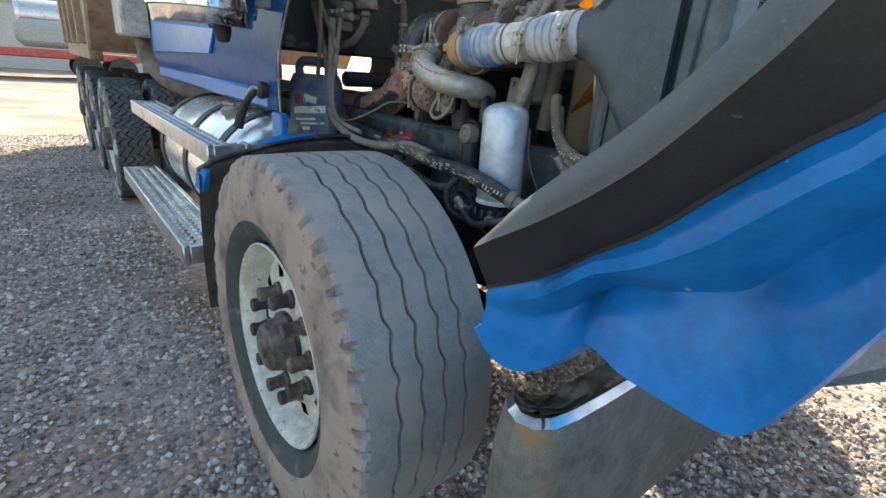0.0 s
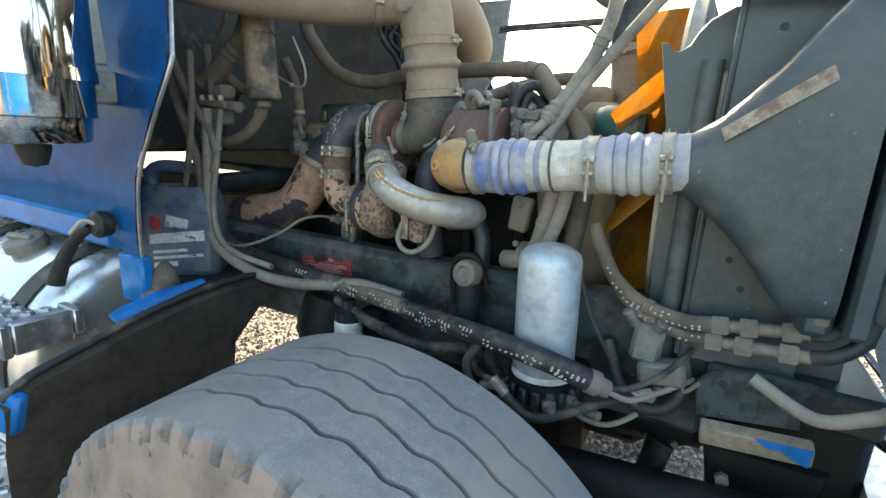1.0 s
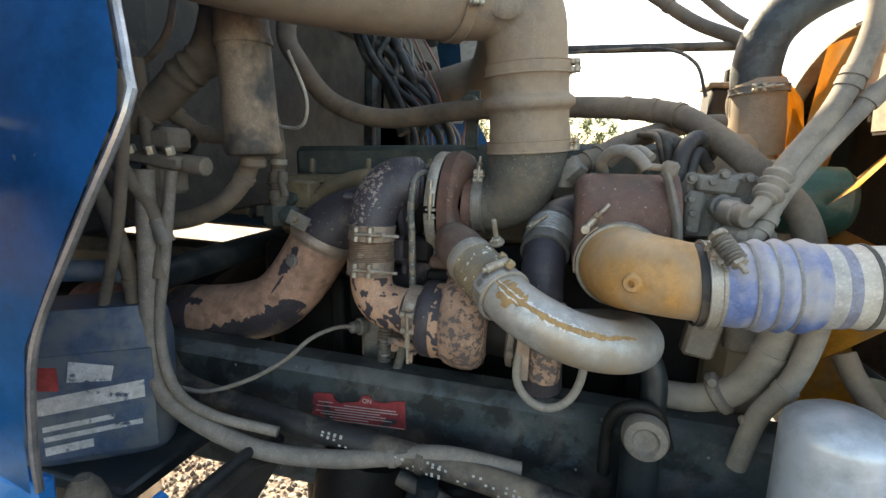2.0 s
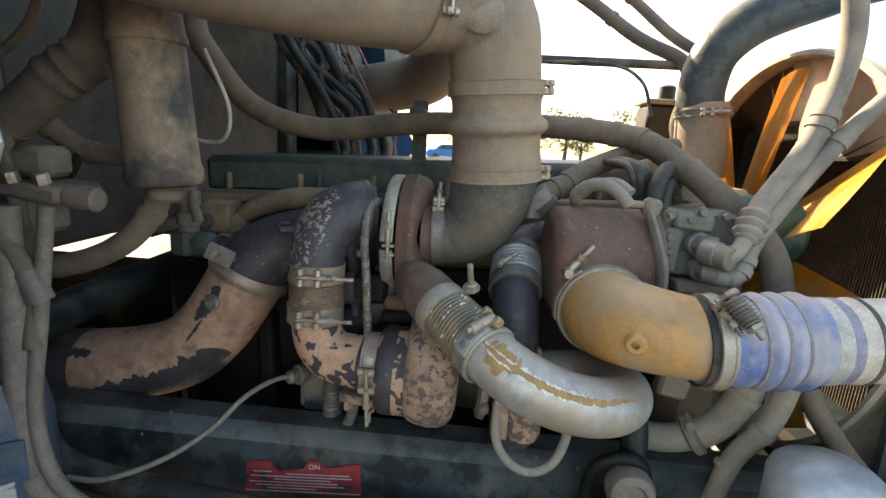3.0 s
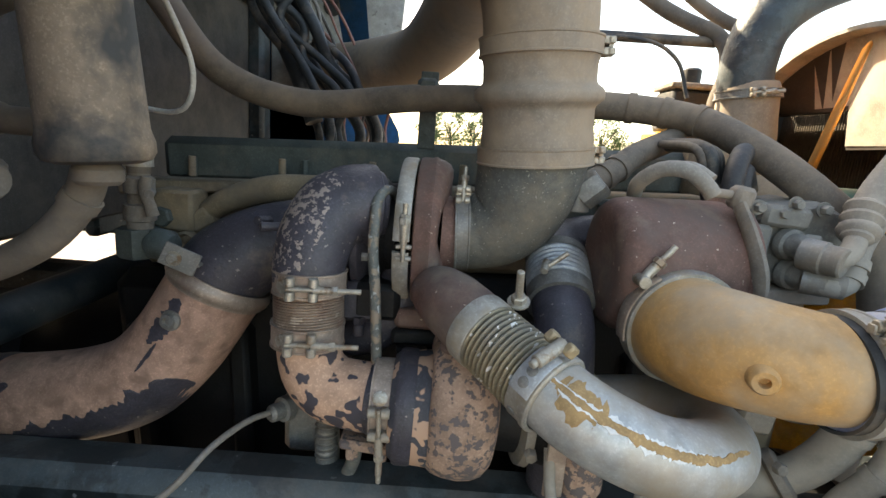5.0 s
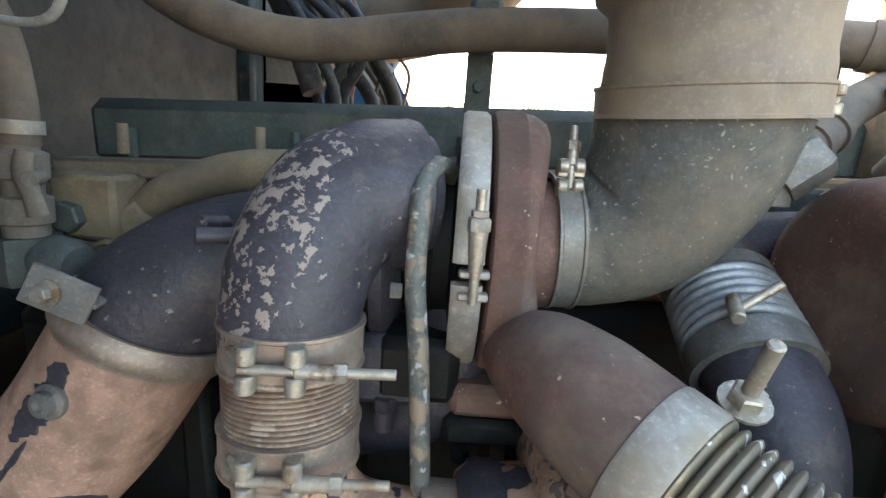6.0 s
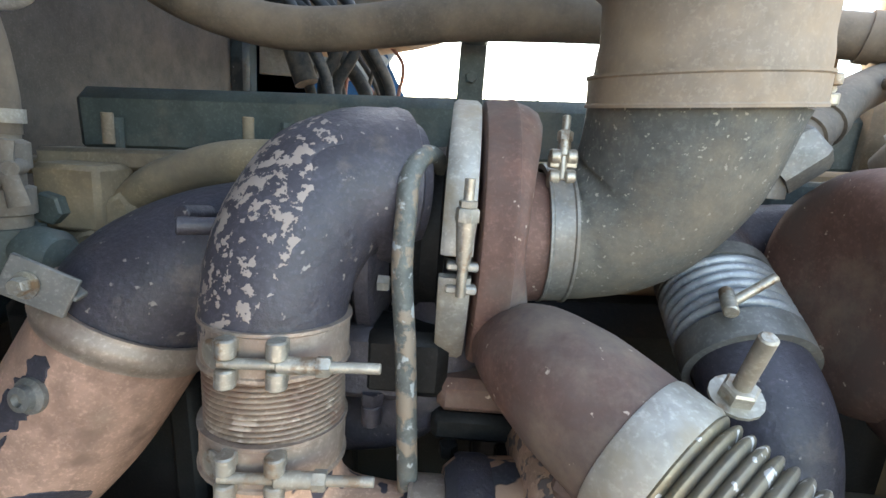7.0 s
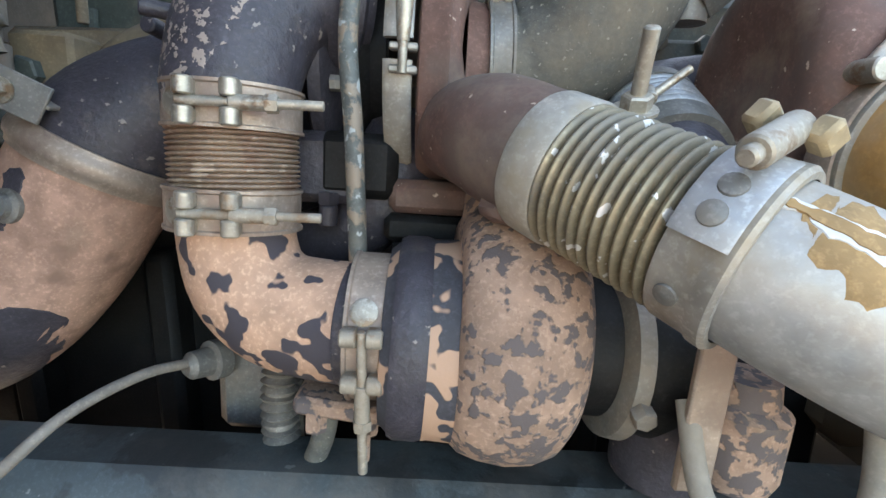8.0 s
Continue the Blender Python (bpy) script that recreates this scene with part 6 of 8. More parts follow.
hose("upper_line", [(-0.978, 1.222, 1.497), (-0.965, 1.205, 1.497), (-0.945, 1.21, 1.510), (-0.909, 1.243, 1.569), (-0.856, 1.254, 1.658), (-0.824, 1.265, 1.759), (-0.828, 1.265, 1.841), (-0.86, 1.27, 1.94), (-0.92, 1.3, 2.02)], 0.0155, "hose_grey", "dusty grey hydraulic hose rising from the pump", ties=(0.42, 0.445), fittings="steel_dark", step=0.004, prof=lambda s: 0.006 * sum(math.exp(-((s - c) / 0.0055) ** 4) for c in (0.072, 0.088, 0.104)) - 0.004 * (s < 0.06))
hose("lower_line", [(-0.972, 1.222, 1.466), (-0.957, 1.207, 1.464), (-0.937, 1.212, 1.475), (-0.914, 1.232, 1.52), (-0.866, 1.243, 1.597), (-0.811, 1.254, 1.673), (-0.757, 1.254, 1.739), (-0.70, 1.26, 1.81), (-0.62, 1.28, 1.92)], 0.0125, "hose_grey", "thinner dusty grey hydraulic hose beside the first", ties=(0.10, 0.13, 0.48, 0.505), fittings="steel_dark")

pu = thing("injection_pump", (-0.98, 1.30, 1.44), "dusty grey-green cast pump with bolted flange", "pump")
bm = bmesh.new()
plate(bm, [(-1.030, 1.446), (-0.905, 1.450), (-0.895, 1.50), (-0.905, 1.542), (-0.945, 1.556), (-0.985, 1.548), (-1.028, 1.553), (-1.040, 1.535)], 0.10, "y", 1.268, 0.008)
box(bm, (-0.992, 1.262, 1.535), (0.060, 0.02, 0.026), (0, 4, 0), 0.006)
box(bm, (-1.020, 1.262, 1.490), (0.026, 0.022, 0.070), (0, 0, 0), 0.006)
box(bm, (-0.925, 1.262, 1.478), (0.022, 0.02, 0.052), (0, 0, 0), 0.005)
part("body", bm, "pump", pu)
for px_, pz_ in ((-1.030, 1.545), (-1.000, 1.540), (-0.985, 1.552), (-1.027, 1.512), (-1.023, 1.490), (-1.025, 1.466), (-0.950, 1.548), (-0.915, 1.535), (-0.908, 1.462)):
    bm = bmesh.new()
    bolt(bm, (px_, 1.258, pz_), (0, -1, 0), 0.0062, 0.009)
    part("bolt", bm, "pump", pu)
for p_ in ((-0.982, 1.262, 1.503), (-0.972, 1.262, 1.466)):
    bm = bmesh.new()
    lathe(bm, [(0.0, 0.020), (0.010, 0.019), (0.012, 0.015), (0.022, 0.015), (0.030, 0.012)], p_, (0.12, -1, 0), 18)
    hexa(bm, Vector(p_) + Vector((0.006, -0.020, 0.0)), (0.85, -0.5, 0), 0.0165, 0.016)
    part("elbow_fitting", bm, "pump", pu)
bm = bmesh.new()
lathe(bm, [(0, 0.055), (0.02, 0.062), (0.10, 0.062), (0.115, 0.05)], (-0.86, 1.42, 1.51), (1, 0, 0), 28)
part("green_housing", bm, "green", pu, "dark green painted housing")
bm = bmesh.new()
box(bm, (-0.962, 1.28, 1.437), (0.085, 0.06, 0.018), (0, -3, 0), 0.003)
cyl(bm, (-0.93, 1.28, 1.40), (-0.91, 1.27, 1.27), 0.035, 16, 0.006)
part("mount", bm, "cap_grey", pu)
hose("black_loom", [(-1.04, 1.30, 1.42), (-1.045, 1.29, 1.50), (-1.04, 1.30, 1.58), (-1.01, 1.34, 1.61), (-0.98, 1.38, 1.58)], 0.013, "cable", "folded black wiring loom beside the pump", "cable")
hose("black_loom", [(-1.025, 1.31, 1.42), (-1.025, 1.30, 1.52), (-1.015, 1.32, 1.585), (-0.985, 1.35, 1.56)], 0.010, "cable", "black wiring loom beside the pump", "cable")
# drain pipes under the pump
hose("drop_pipe", [(-0.855, 1.175, 1.40), (-0.868, 1.165, 1.325), (-0.886, 1.163, 1.262), (-0.91, 1.18, 1.20), (-0.92, 1.2, 1.10)], 0.015, "hose_grey", "dusty grey pipe running down behind the oil filter", "pipe", ties=(0.5,))
hose("drop_pipe", [(-0.89, 1.20, 1.38), (-0.905, 1.195, 1.294), (-0.93, 1.215, 1.225), (-0.975, 1.235, 1.19), (-1.02, 1.25, 1.18)], 0.023, "hose_grey", "broad dusty pipe running down behind the oil filter", "pipe", ties=(0.35,))
bm = bmesh.new()
lathe(bm, [(0, 0.026), (0.004, 0.033), (0.014, 0.034), (0.018, 0.028)], (-0.945, 1.222, 1.213), (-0.75, 0.3, -0.6), 24)
hexa(bm, (-0.975, 1.20, 1.235), (0, -1, 0.2), 0.008, 0.010)
hexa(bm, (-0.925, 1.19, 1.185), (0, -1, 0.2), 0.008, 0.010)
solid("pipe_flange", bm, "cap_grey", "dusty cast flange on the broad pipe", "flange")
bm = bmesh.new()
box(bm, (-0.985, 1.245, 1.30), (0.05, 0.03, 0.085), (0, 8, 0), 0.006)
hexa(bm, (-0.985, 1.228, 1.325), (0, -1, 0), 0.009, 0.008)
solid("mount_bracket", bm, "cap_grey", "dusty grey cast bracket below the duct", "bracket")
hose("pipe_run", [(-1.10, 1.20, 1.30), (-1.06, 1.19, 1.24), (-1.055, 1.18, 1.16)], 0.02, "frame", "short dark pipe below the crossover", "pipe")

# turbine bypass hose behind the outlet
hs = thing("bypass_tube", (-1.26, 1.30, 1.30), "dark coated bypass tube with a small steel bellows", "pipe")
bm = bmesh.new()
sweep(bm, [(-1.232, 1.245, 1.16), (-1.240, 1.232, 1.27), (-1.245, 1.232, 1.34), (-1.2465, 1.248, 1.383), (-1.246, 1.285, 1.408), (-1.240, 1.350, 1.440), (-1.222, 1.388, 1.455), (-1.185, 1.398, 1.465), (-1.13, 1.385, 1.472)], 0.037, 36, 0.008)
part("tube", bm, "dark_coat", hs)
bm = bmesh.new()
corrugated(bm, (-1.2458, 1.290, 1.4105), (-1.2412, 1.338, 1.434), 0.0385, 6, 0.0055, 48)
part("corrugation", bm, "steel_pale", hs)
bm = bmesh.new()
band(bm, (-1.2405, 1.345, 1.4375), (0.08, 0.88, 0.46), 0.0385, 0.014, 0.0055, 44)
part("end_ring", bm, "steel_dark", hs)
bm = bmesh.new()
band(bm, (-1.2462, 1.280, 1.405), (0.06, 0.85, 0.52), 0.0375, 0.022, 0.006, 44)
lb_ = part("band_clamp", bm, "steel_dark", hs)
bm = bmesh.new()
cyl(bm, (-1.272, 1.268, 1.448), (-1.247, 1.266, 1.469), 0.0032, 12, 0.0005)
cyl(bm, (-1.277, 1.257, 1.445), (-1.270, 1.279, 1.453), 0.005, 12, 0.001)
part("clamp_screw", bm, "bolt", lb_)
bm = bmesh.new()
hexa(bm, (-1.212, 1.232, 1.318), (0.3, -1, 0.1), 0.010, 0.014)
cyl(bm, (-1.212, 1.232, 1.30), (-1.212, 1.225, 1.34), 0.004, 10)
part("lower_screw", bm, "bolt", hs)

# ---- strut rods and far hoses over the engine ----
bm = bmesh.new()
cyl(bm, (-1.30, 1.78, 1.842), (-0.86, 1.76, 1.843), 0.011, 10, 0.003)
solid("strut_rod", bm, "cable", "thin dark strut rod over the engine", "rod")
hose("far_line", [(-1.40, 2.0, 2.16), (-1.14, 1.9, 2.05), (-0.96, 1.8, 1.91), (-0.86, 1.75, 1.85), (-0.85, 1.72, 1.78), (-0.87, 1.70, 1.70), (-0.84, 1.68, 1.62)], 0.016, "hose", "dusty hose over the far side of the engine", ties=(0.25, 0.5))
hose("far_line", [(-1.25, 2.0, 2.18), (-1.02, 1.9, 2.06), (-0.88, 1.8, 1.92), (-0.82, 1.75, 1.87)], 0.013, "hose", "thin dusty hose over the far side of the engine", ties=(0.3, 0.6))
hose("thin_wire", [(-1.30, 1.77, 1.83), (-1.05, 1.74, 1.835), (-0.96, 1.72, 1.80), (-0.93, 1.70, 1.72)], 0.004, "cable", "thin black wire under the strut rod", "cable")

rv = thing("far_reservoir", (-0.83, 1.93, 1.60), "black and tan bracketed reservoir on the far side", "reservoir")
bm = bmesh.new()
box(bm, (-0.83, 1.93, 1.715), (0.10, 0.10, 0.10), (0, 0, 0), 0.008)
part("tank", bm, "rubber", rv)
bm = bmesh.new()
box(bm, (-0.83, 1.93, 1.772), (0.115, 0.115, 0.014), (0, 0, 0), 0.004)
part("lid", bm, "wood", rv, "dusty tan lid")
bm = bmesh.new()
lathe(bm, [(0, 0.022), (0.035, 0.022), (0.04, 0.016)], (-0.82, 1.93, 1.78), (0, 0, 1), 16)
part("cap", bm, "rubber", rv)
bm = bmesh.new()
box(bm, (-0.84, 1.94, 1.63), (0.12, 0.10, 0.065), (0, 0, 0), 0.006)
part("bracket", bm, "orange", rv, "orange painted bracket")
hose("top_hose", [(-0.80, 1.16, 1.86), (-0.746, 1.13, 1.765), (-0.68, 1.12, 1.745), (-0.585, 1.12, 1.738), (-0.50, 1.12, 1.735), (-0.40, 1.12, 1.74)], 0.012, "hose_grey", "dusty grey hose lying along the top of the cooler", ties=(0.5,))

# radiator pipe
rp = thing("radiator_pipe", (-0.84, 1.65, 1.55), "dark steel upper radiator pipe with a dusty hose joint", "pipe")
bm = bmesh.new()
sweep(bm, [(-0.845, 1.65, 1.73), (-0.85, 1.65, 1.78), (-0.832, 1.65, 1.855), (-0.765, 1.65, 1.92), (-0.645, 1.65, 1.975), (-0.52, 1.65, 2.02), (-0.38, 1.65, 2.04)], 0.048, 32, 0.015)
part("pipe", bm, "rail", rp)
bm = bmesh.new()
lathe(bm, [(0, 0.054), (0.06, 0.056), (0.10, 0.054), (0.15, 0.054), (0.16, 0.05)], (-0.825, 1.65, 1.59), (-0.1, 0, 1), 32)
part("hose_joint", bm, "intake", rp)
band_clamp(rp, (-0.838, 1.65, 1.728), (-0.1, 0, 1), 0.0545, 0.016, at=(-0.3, -1, 0), length=0.05, mat_="steel_dark")

# ---- radiator, shroud, fan ----
ra = thing("radiator", (-0.35, 1.72, 1.0), "radiator stack with a dusty fan shroud and finned core", "radiator")
bm = bmesh.new()
box(bm, (-0.368, 1.70, 1.405), (0.036, 0.98, 0.73), (0, 0, 0), 0.005)
part("core_backing", bm, "fins", ra)
bm = bmesh.new()
for i in range(110):
    box(bm, (-0.393, 1.23 + i * 0.0088, 1.405), (0.014, 0.0025, 0.69))
tagged(part("fin", bm, "fins", ra, "thin dusty radiator fins"), kind="stuff")
bm = bmesh.new()
box(bm, (-0.336, 1.68, 1.47), (0.022, 0.98, 0.60), (0, 0, 0), 0.005)
cnd = part("condenser", bm, "fins", ra, "dusty condenser core in front")
bm = bmesh.new()
for i in range(96):
    box(bm, (-0.3235, 1.68, 1.19 + i * 0.006), (0.005, 0.96, 0.0025))
tagged(part("condenser_fin", bm, "fins", cnd, "thin level condenser fins"), kind="stuff")
for y_ in (1.15, 2.17):
    bm = bmesh.new()
    box(bm, (-0.322, y_, 1.47), (0.03, 0.035, 0.62), (0, 0, 0), 0.006)
    part("condenser_rail", bm, "frame", cnd)
bm = bmesh.new()
lathe(bm, [(-0.205, 0.408), (-0.232, 0.406), (-0.238, 0.410), (-0.238, 0.418), (-0.230, 0.421), (-0.224, 0.417), (-0.205, 0.417)], (-0.45, 1.63, 1.44), (1, 0, 0), 72, cap=False)
part("shroud_ring", bm, "shroud_dust", ra, "dusty round lip of the fan shroud")
bm = bmesh.new()
k = 60
shells = []
for grow, back in ((0.0, 0.0), (-0.008, -0.004)):
    rims = ([], [], [])
    for i in range(k):
        a = 2 * math.pi * i / k
        ca, sa = math.cos(a), math.sin(a)
        s_ = min(0.5 / max(abs(ca), 1e-6), ((0.22 if ca > 0 else 0.14) if sa > 0 else 0.51) / max(abs(sa), 1e-6)) + grow
        rims[0].append(bm.verts.new((-0.44 - back, 1.70 + ca * s_, 1.53 + sa * s_)))
        rims[1].append(bm.verts.new((-0.60 - back, 1.70 + ca * s_, 1.51 + sa * s_)))
        rims[2].append(bm.verts.new((-0.655 - back, 1.63 + (0.415 + grow) * ca, 1.44 + (0.415 + grow) * sa)))
    shells.append(rims)
# outer shell dusty, inner shell in the shade-darkened plastic
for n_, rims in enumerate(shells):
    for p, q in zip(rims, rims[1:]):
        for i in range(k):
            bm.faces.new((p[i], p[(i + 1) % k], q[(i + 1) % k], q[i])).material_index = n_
part("shroud_face", bm, ["shroud_dust", "shroud_in"], ra, "tapered shroud, dusty outside, colour darkened for shade inside")
for y in (1.205, 2.195):
    bm = bmesh.new()
    box(bm, (-0.39, y, 1.40), (0.13, 0.012, 0.77), (0, 0, 0), 0.003)
    part("shroud_side", bm, "black_panel", ra)
for z in (1.02, 1.785):
    bm = bmesh.new()
    box(bm, (-0.39, 1.70, z), (0.13, 0.96, 0.012), (0, 0, 0), 0.003)
    part("shroud_edge", bm, "black_panel", ra)
bm = bmesh.new()
sweep(bm, [(-0.625, 1.20, 1.04), (-0.625, 1.20, 1.4), (-0.622, 1.20, 1.64)], 0.020, 16, 0.05)
part("side_seal", bm, "seal", ra, "rounded rubber side seal of the shroud")
bm = bmesh.new()
plate(bm, [(-0.665, 1.04), (-0.43, 1.04), (-0.43, 1.74), (-0.60, 1.735), (-0.637, 1.715), (-0.650, 1.70), (-0.657, 1.69), (-0.666, 1.672), (-0.674, 1.666), (-0.685, 1.660), (-0.694, 1.662), (-0.706, 1.676), (-0.718, 1.678), (-0.682, 1.486)], 0.012, "y", 1.216, 0.002)
part("side_baffle", bm, "black_panel", ra)
# added box that stops sun reaching the ground under the front
bm = bmesh.new()
box(bm, (-0.36, 1.72, 0.86), (0.24, 1.0, 0.30), (0, 0, 0), 0.02)
part("sun_block", bm, "dark", ra)
fn = thing("cooling_fan", (-0.70, 1.63, 1.04), "bright orange plastic cooling fan with broad blades", "fan")
bm = bmesh.new()
lathe(bm, [(-0.04, 0.0), (-0.04, 0.09), (-0.02, 0.11), (0.04, 0.11), (0.05, 0.0)], (-0.745, 1.63, 1.44), (1, 0, 0), 32, cap=False)
part("hub", bm, "dark", fn)
for i in range(8):
    a0 = radians(107 + 45 * i)
    bm = bmesh.new()
    rows_ = []
    for r in (0.10, 0.19, 0.29, 0.385):
        tw = radians(45 - 16 * (r - 0.1))
        row = []
        for s in (-1, -0.5, 0, 0.5, 1):
            w = 0.062 + 0.048 * (r - 0.1) / 0.28
            t_, h_ = s * w * math.cos(tw), s * w * math.sin(tw)
            a = a0 + t_ / r
            row.append(bm.verts.new((-0.735 - h_, 1.63 + r * math.cos(a), 1.44 + r * math.sin(a))))
        rows_.append(row)
    for p, q in zip(rows_, rows_[1:]):
        for j in range(4):
            bm.faces.new((p[j], p[j + 1], q[j + 1], q[j]))
    bmesh.ops.solidify(bm, geom=bm.faces[:], thickness=0.006)
    part("blade", bm, "orange", fn)

# ---- charge air cooler side tank (dark plastic) ----
ct = thing("charge_air_cooler", (-0.42, 1.12, 1.1), "scuffed black charge air cooler tank with a cone inlet", "cooler")
bm = bmesh.new()
# loft from the round inlet to the tall tank edge
rows_ = []
CX = [(-0.66, 0.0), (-0.635, 0.0), (-0.60, 0.12), (-0.56, 0.32), (-0.52, 0.55), (-0.48, 0.85), (-0.455, 1.0), (-0.40, 1.0), (-0.392, 0.97)]
for x, f in CX:
    row = []
    top, bot = 1.503 + f * 0.20, 1.395 - f * 0.175
    zc, hz = (top + bot) / 2, (top - bot) / 2
    hy = 0.053 + f * 0.012
    ex_ = 1.0 - 0.72 * min(1.0, f * 1.6)
    for i in range(40):
        a = 2 * math.pi * i / 40
        ca, sa = math.cos(a), math.sin(a)
        row.append(bm.verts.new((x, 1.095 + hy * math.copysign(abs(ca) ** ex_, ca), zc + hz * math.copysign(abs(sa) ** ex_, sa))))
    rows_.append(row)
for p, q in zip(rows_, rows_[1:]):
    for j in range(40):
        bm.faces.new((p[j], p[(j + 1) % 40], q[(j + 1) % 40], q[j]))
bm.faces.new(rows_[0]), bm.faces.new(rows_[-1])
part("cone_inlet", bm, "black_panel", ct, "tapered cone inlet")
bm = bmesh.new()
plate(bm, [(-0.60, 1.06), (-0.40, 1.06), (-0.40, 1.84), (-0.587, 1.84), (-0.59, 1.6)], 0.03, "y", 1.165, 0.006)
part("side_plate", bm, "black_panel", ct)
bm = bmesh.new()
sweep(bm, [(-0.60, 1.163, 1.07), (-0.59, 1.163, 1.6), (-0.587, 1.163, 1.84)], 0.006, 8, 0.1)
part("side_rib", bm, "black_panel", ct)
for x, z in ((-0.539, 1.276), (-0.512, 1.223), (-0.524, 1.686)):
    bm = bmesh.new()
    lathe(bm, [(0, 0.0065), (0.003, 0.0065)], (x, 1.1625, z), (0, 1, 0), 14)
    part("bolt_hole", bm, "rubber", ct)
bm = bmesh.new()
box(bm, (-0.412, 1.115, 1.52), (0.05, 0.135, 0.66), (0, 0, 0), 0.015)
part("tank", bm, "black_panel", ct)
bm = bmesh.new()
box(bm, (-0.360, 1.10, 1.515), (0.036, 0.13, 0.63), (0, 0, 0), 0.008)
part("core_edge", bm, "black_panel", ct)
bm = bmesh.new()
box(bm, (-0.318, 1.085, 1.53), (0.050, 0.11, 0.60), (0, 1, 0), 0.014)
part("rubber_seal", bm, "seal", ct, "folded grey rubber air seal")
bm = bmesh.new()
sweep(bm, [(-0.405, 1.050, 1.215), (-0.410, 1.048, 1.5), (-0.412, 1.048, 1.83)], 0.011, 10, 0.05, flat=0.6, flat_dir=(0, 1, 0))
part("worn_edge", bm, "hose", ct, "brown worn edge of the tank")
bm = bmesh.new()
plate(bm, [(-0.585, 1.492), (-0.455, 1.585), (-0.465, 1.606), (-0.592, 1.512)], 0.004, "y", 1.0268, 0.001)
part("label", bm, "label", ct, "worn pale warning strip")
bm = bmesh.new()
box(bm, (-0.40, 1.45, 1.03), (0.28, 0.62, 0.08), (0, 0, 0), 0.01)
part("lower_frame", bm, "frame", ct)

sg = thing("steering_gear", (-0.60, 1.36, 0.70), "black greasy steering gear box ahead of the axle", "steering gear")
bm = bmesh.new()
box(bm, (-0.62, 1.40, 0.86), (0.26, 0.22, 0.20), (0, -8, 0), 0.04)
part("housing", bm, "dark", sg)
bm = bmesh.new()
lathe(bm, [(0, 0.05), (0.01, 0.072), (0.05, 0.075), (0.06, 0.06)], (-0.60, 1.24, 0.87), (0, 1, 0), 28)
part("side_cover", bm, "dark", sg)
for i in range(6):
    bm = bmesh.new()
    a_ = math.pi * i / 3
    hexa(bm, (-0.60 + 0.058 * math.cos(a_), 1.24, 0.87 + 0.058 * math.sin(a_)), (0, -1, 0), 0.008, 0.008)
    part("bolt", bm, "steel_dark", sg)
bm = bmesh.new()
sweep(bm, [(-0.60, 1.20, 0.84), (-0.62, 1.17, 0.76), (-0.66, 1.15, 0.69)], [0.035, 0.03, 0.026], 12, 0.02, flat=0.6)
part("pitman_arm", bm, "dark", sg)
sk = thing("spring_hanger", (-0.40, 1.24, 0.66), "black spring hanger casting under the rail", "bracket")
bm = bmesh.new()
plate(bm, [(-0.52, 0.87), (-0.30, 0.87), (-0.32, 0.72), (-0.38, 0.64), (-0.46, 0.66), (-0.50, 0.76)], 0.10, "y", 1.20, 0.01)
part("casting", bm, "dark", sk)
for x_, z_ in ((-0.48, 0.83), (-0.34, 0.83), (-0.41, 0.68)):
    bm = bmesh.new()
    hexa(bm, (x_, 1.151, z_), (0, -1, 0), 0.014, 0.014)
    part("bolt", bm, "steel_dark", sk)
bm = bmesh.new()
box(bm, (-0.75, 1.80, 0.78), (0.22, 0.75, 0.26), (0, 0, 0), 0.03)
solid("engine_crossmember", bm, "dark", "black engine crossmember under the front cover", "crossmember")

# ---- oil filter ----
of = thing("oil_filter", (-0.862, 1.144, 0.95), "large silver spin-on oil filter with a yellow mark", "oil filter")
FC = Vector((-0.849, 1.078, 1.003))
fax = Vector((-0.03, 0.0, 1))
bm = bmesh.new()
lathe(bm, [(0.0, 0.063), (0.004, 0.065), (0.238, 0.065), (0.249, 0.062), (0.257, 0.055), (0.268, 0.037), (0.273, 0.015), (0.274, 0.0)], FC, fax, 56, cap=False)
part("canister", bm, "filter", of)
bm = bmesh.new()
lathe(bm, [(0.0, 0.063), (-0.006, 0.067), (-0.012, 0.067), (-0.014, 0.061)], FC, fax, 48)
part("seal_ring", bm, "white", of, "pale rim at the open end")
bm = bmesh.new()
for i in range(8):
    a = radians(-128 + i * 4)
    b_a = radians(-128 + (i + 1) * 4)
    ring = [FC + Vector((0.0657 * math.cos(t), 0.0657 * math.sin(t), z)) for t, z in ((a, 0.045), (b_a, 0.045), (b_a, 0.066), (a, 0.066))]
    bm.faces.new([bm.verts.new(v) for v in ring])
bmesh.ops.remove_doubles(bm, verts=bm.verts, dist=0.0002)
bmesh.ops.solidify(bm, geom=bm.faces[:], thickness=-0.0006)
part("sticker", bm, "yellow", of, "yellow sticker")
fh = thing("filter_head", (-0.86, 1.15, 0.86), "black cast filter head under the oil filter", "filter head")
bm = bmesh.new()
lathe(bm, [(0.0, 0.05), (0.015, 0.068), (0.045, 0.072), (0.062, 0.074), (0.066, 0.068)], FC + Vector((0, 0, -0.082)), (0, 0, 1), 14)
box(bm, FC + Vector((0.02, 0.08, -0.06)), (0.12, 0.12, 0.09), (0, 0, 0), 0.012)
part("casting", bm, "dark", fh)
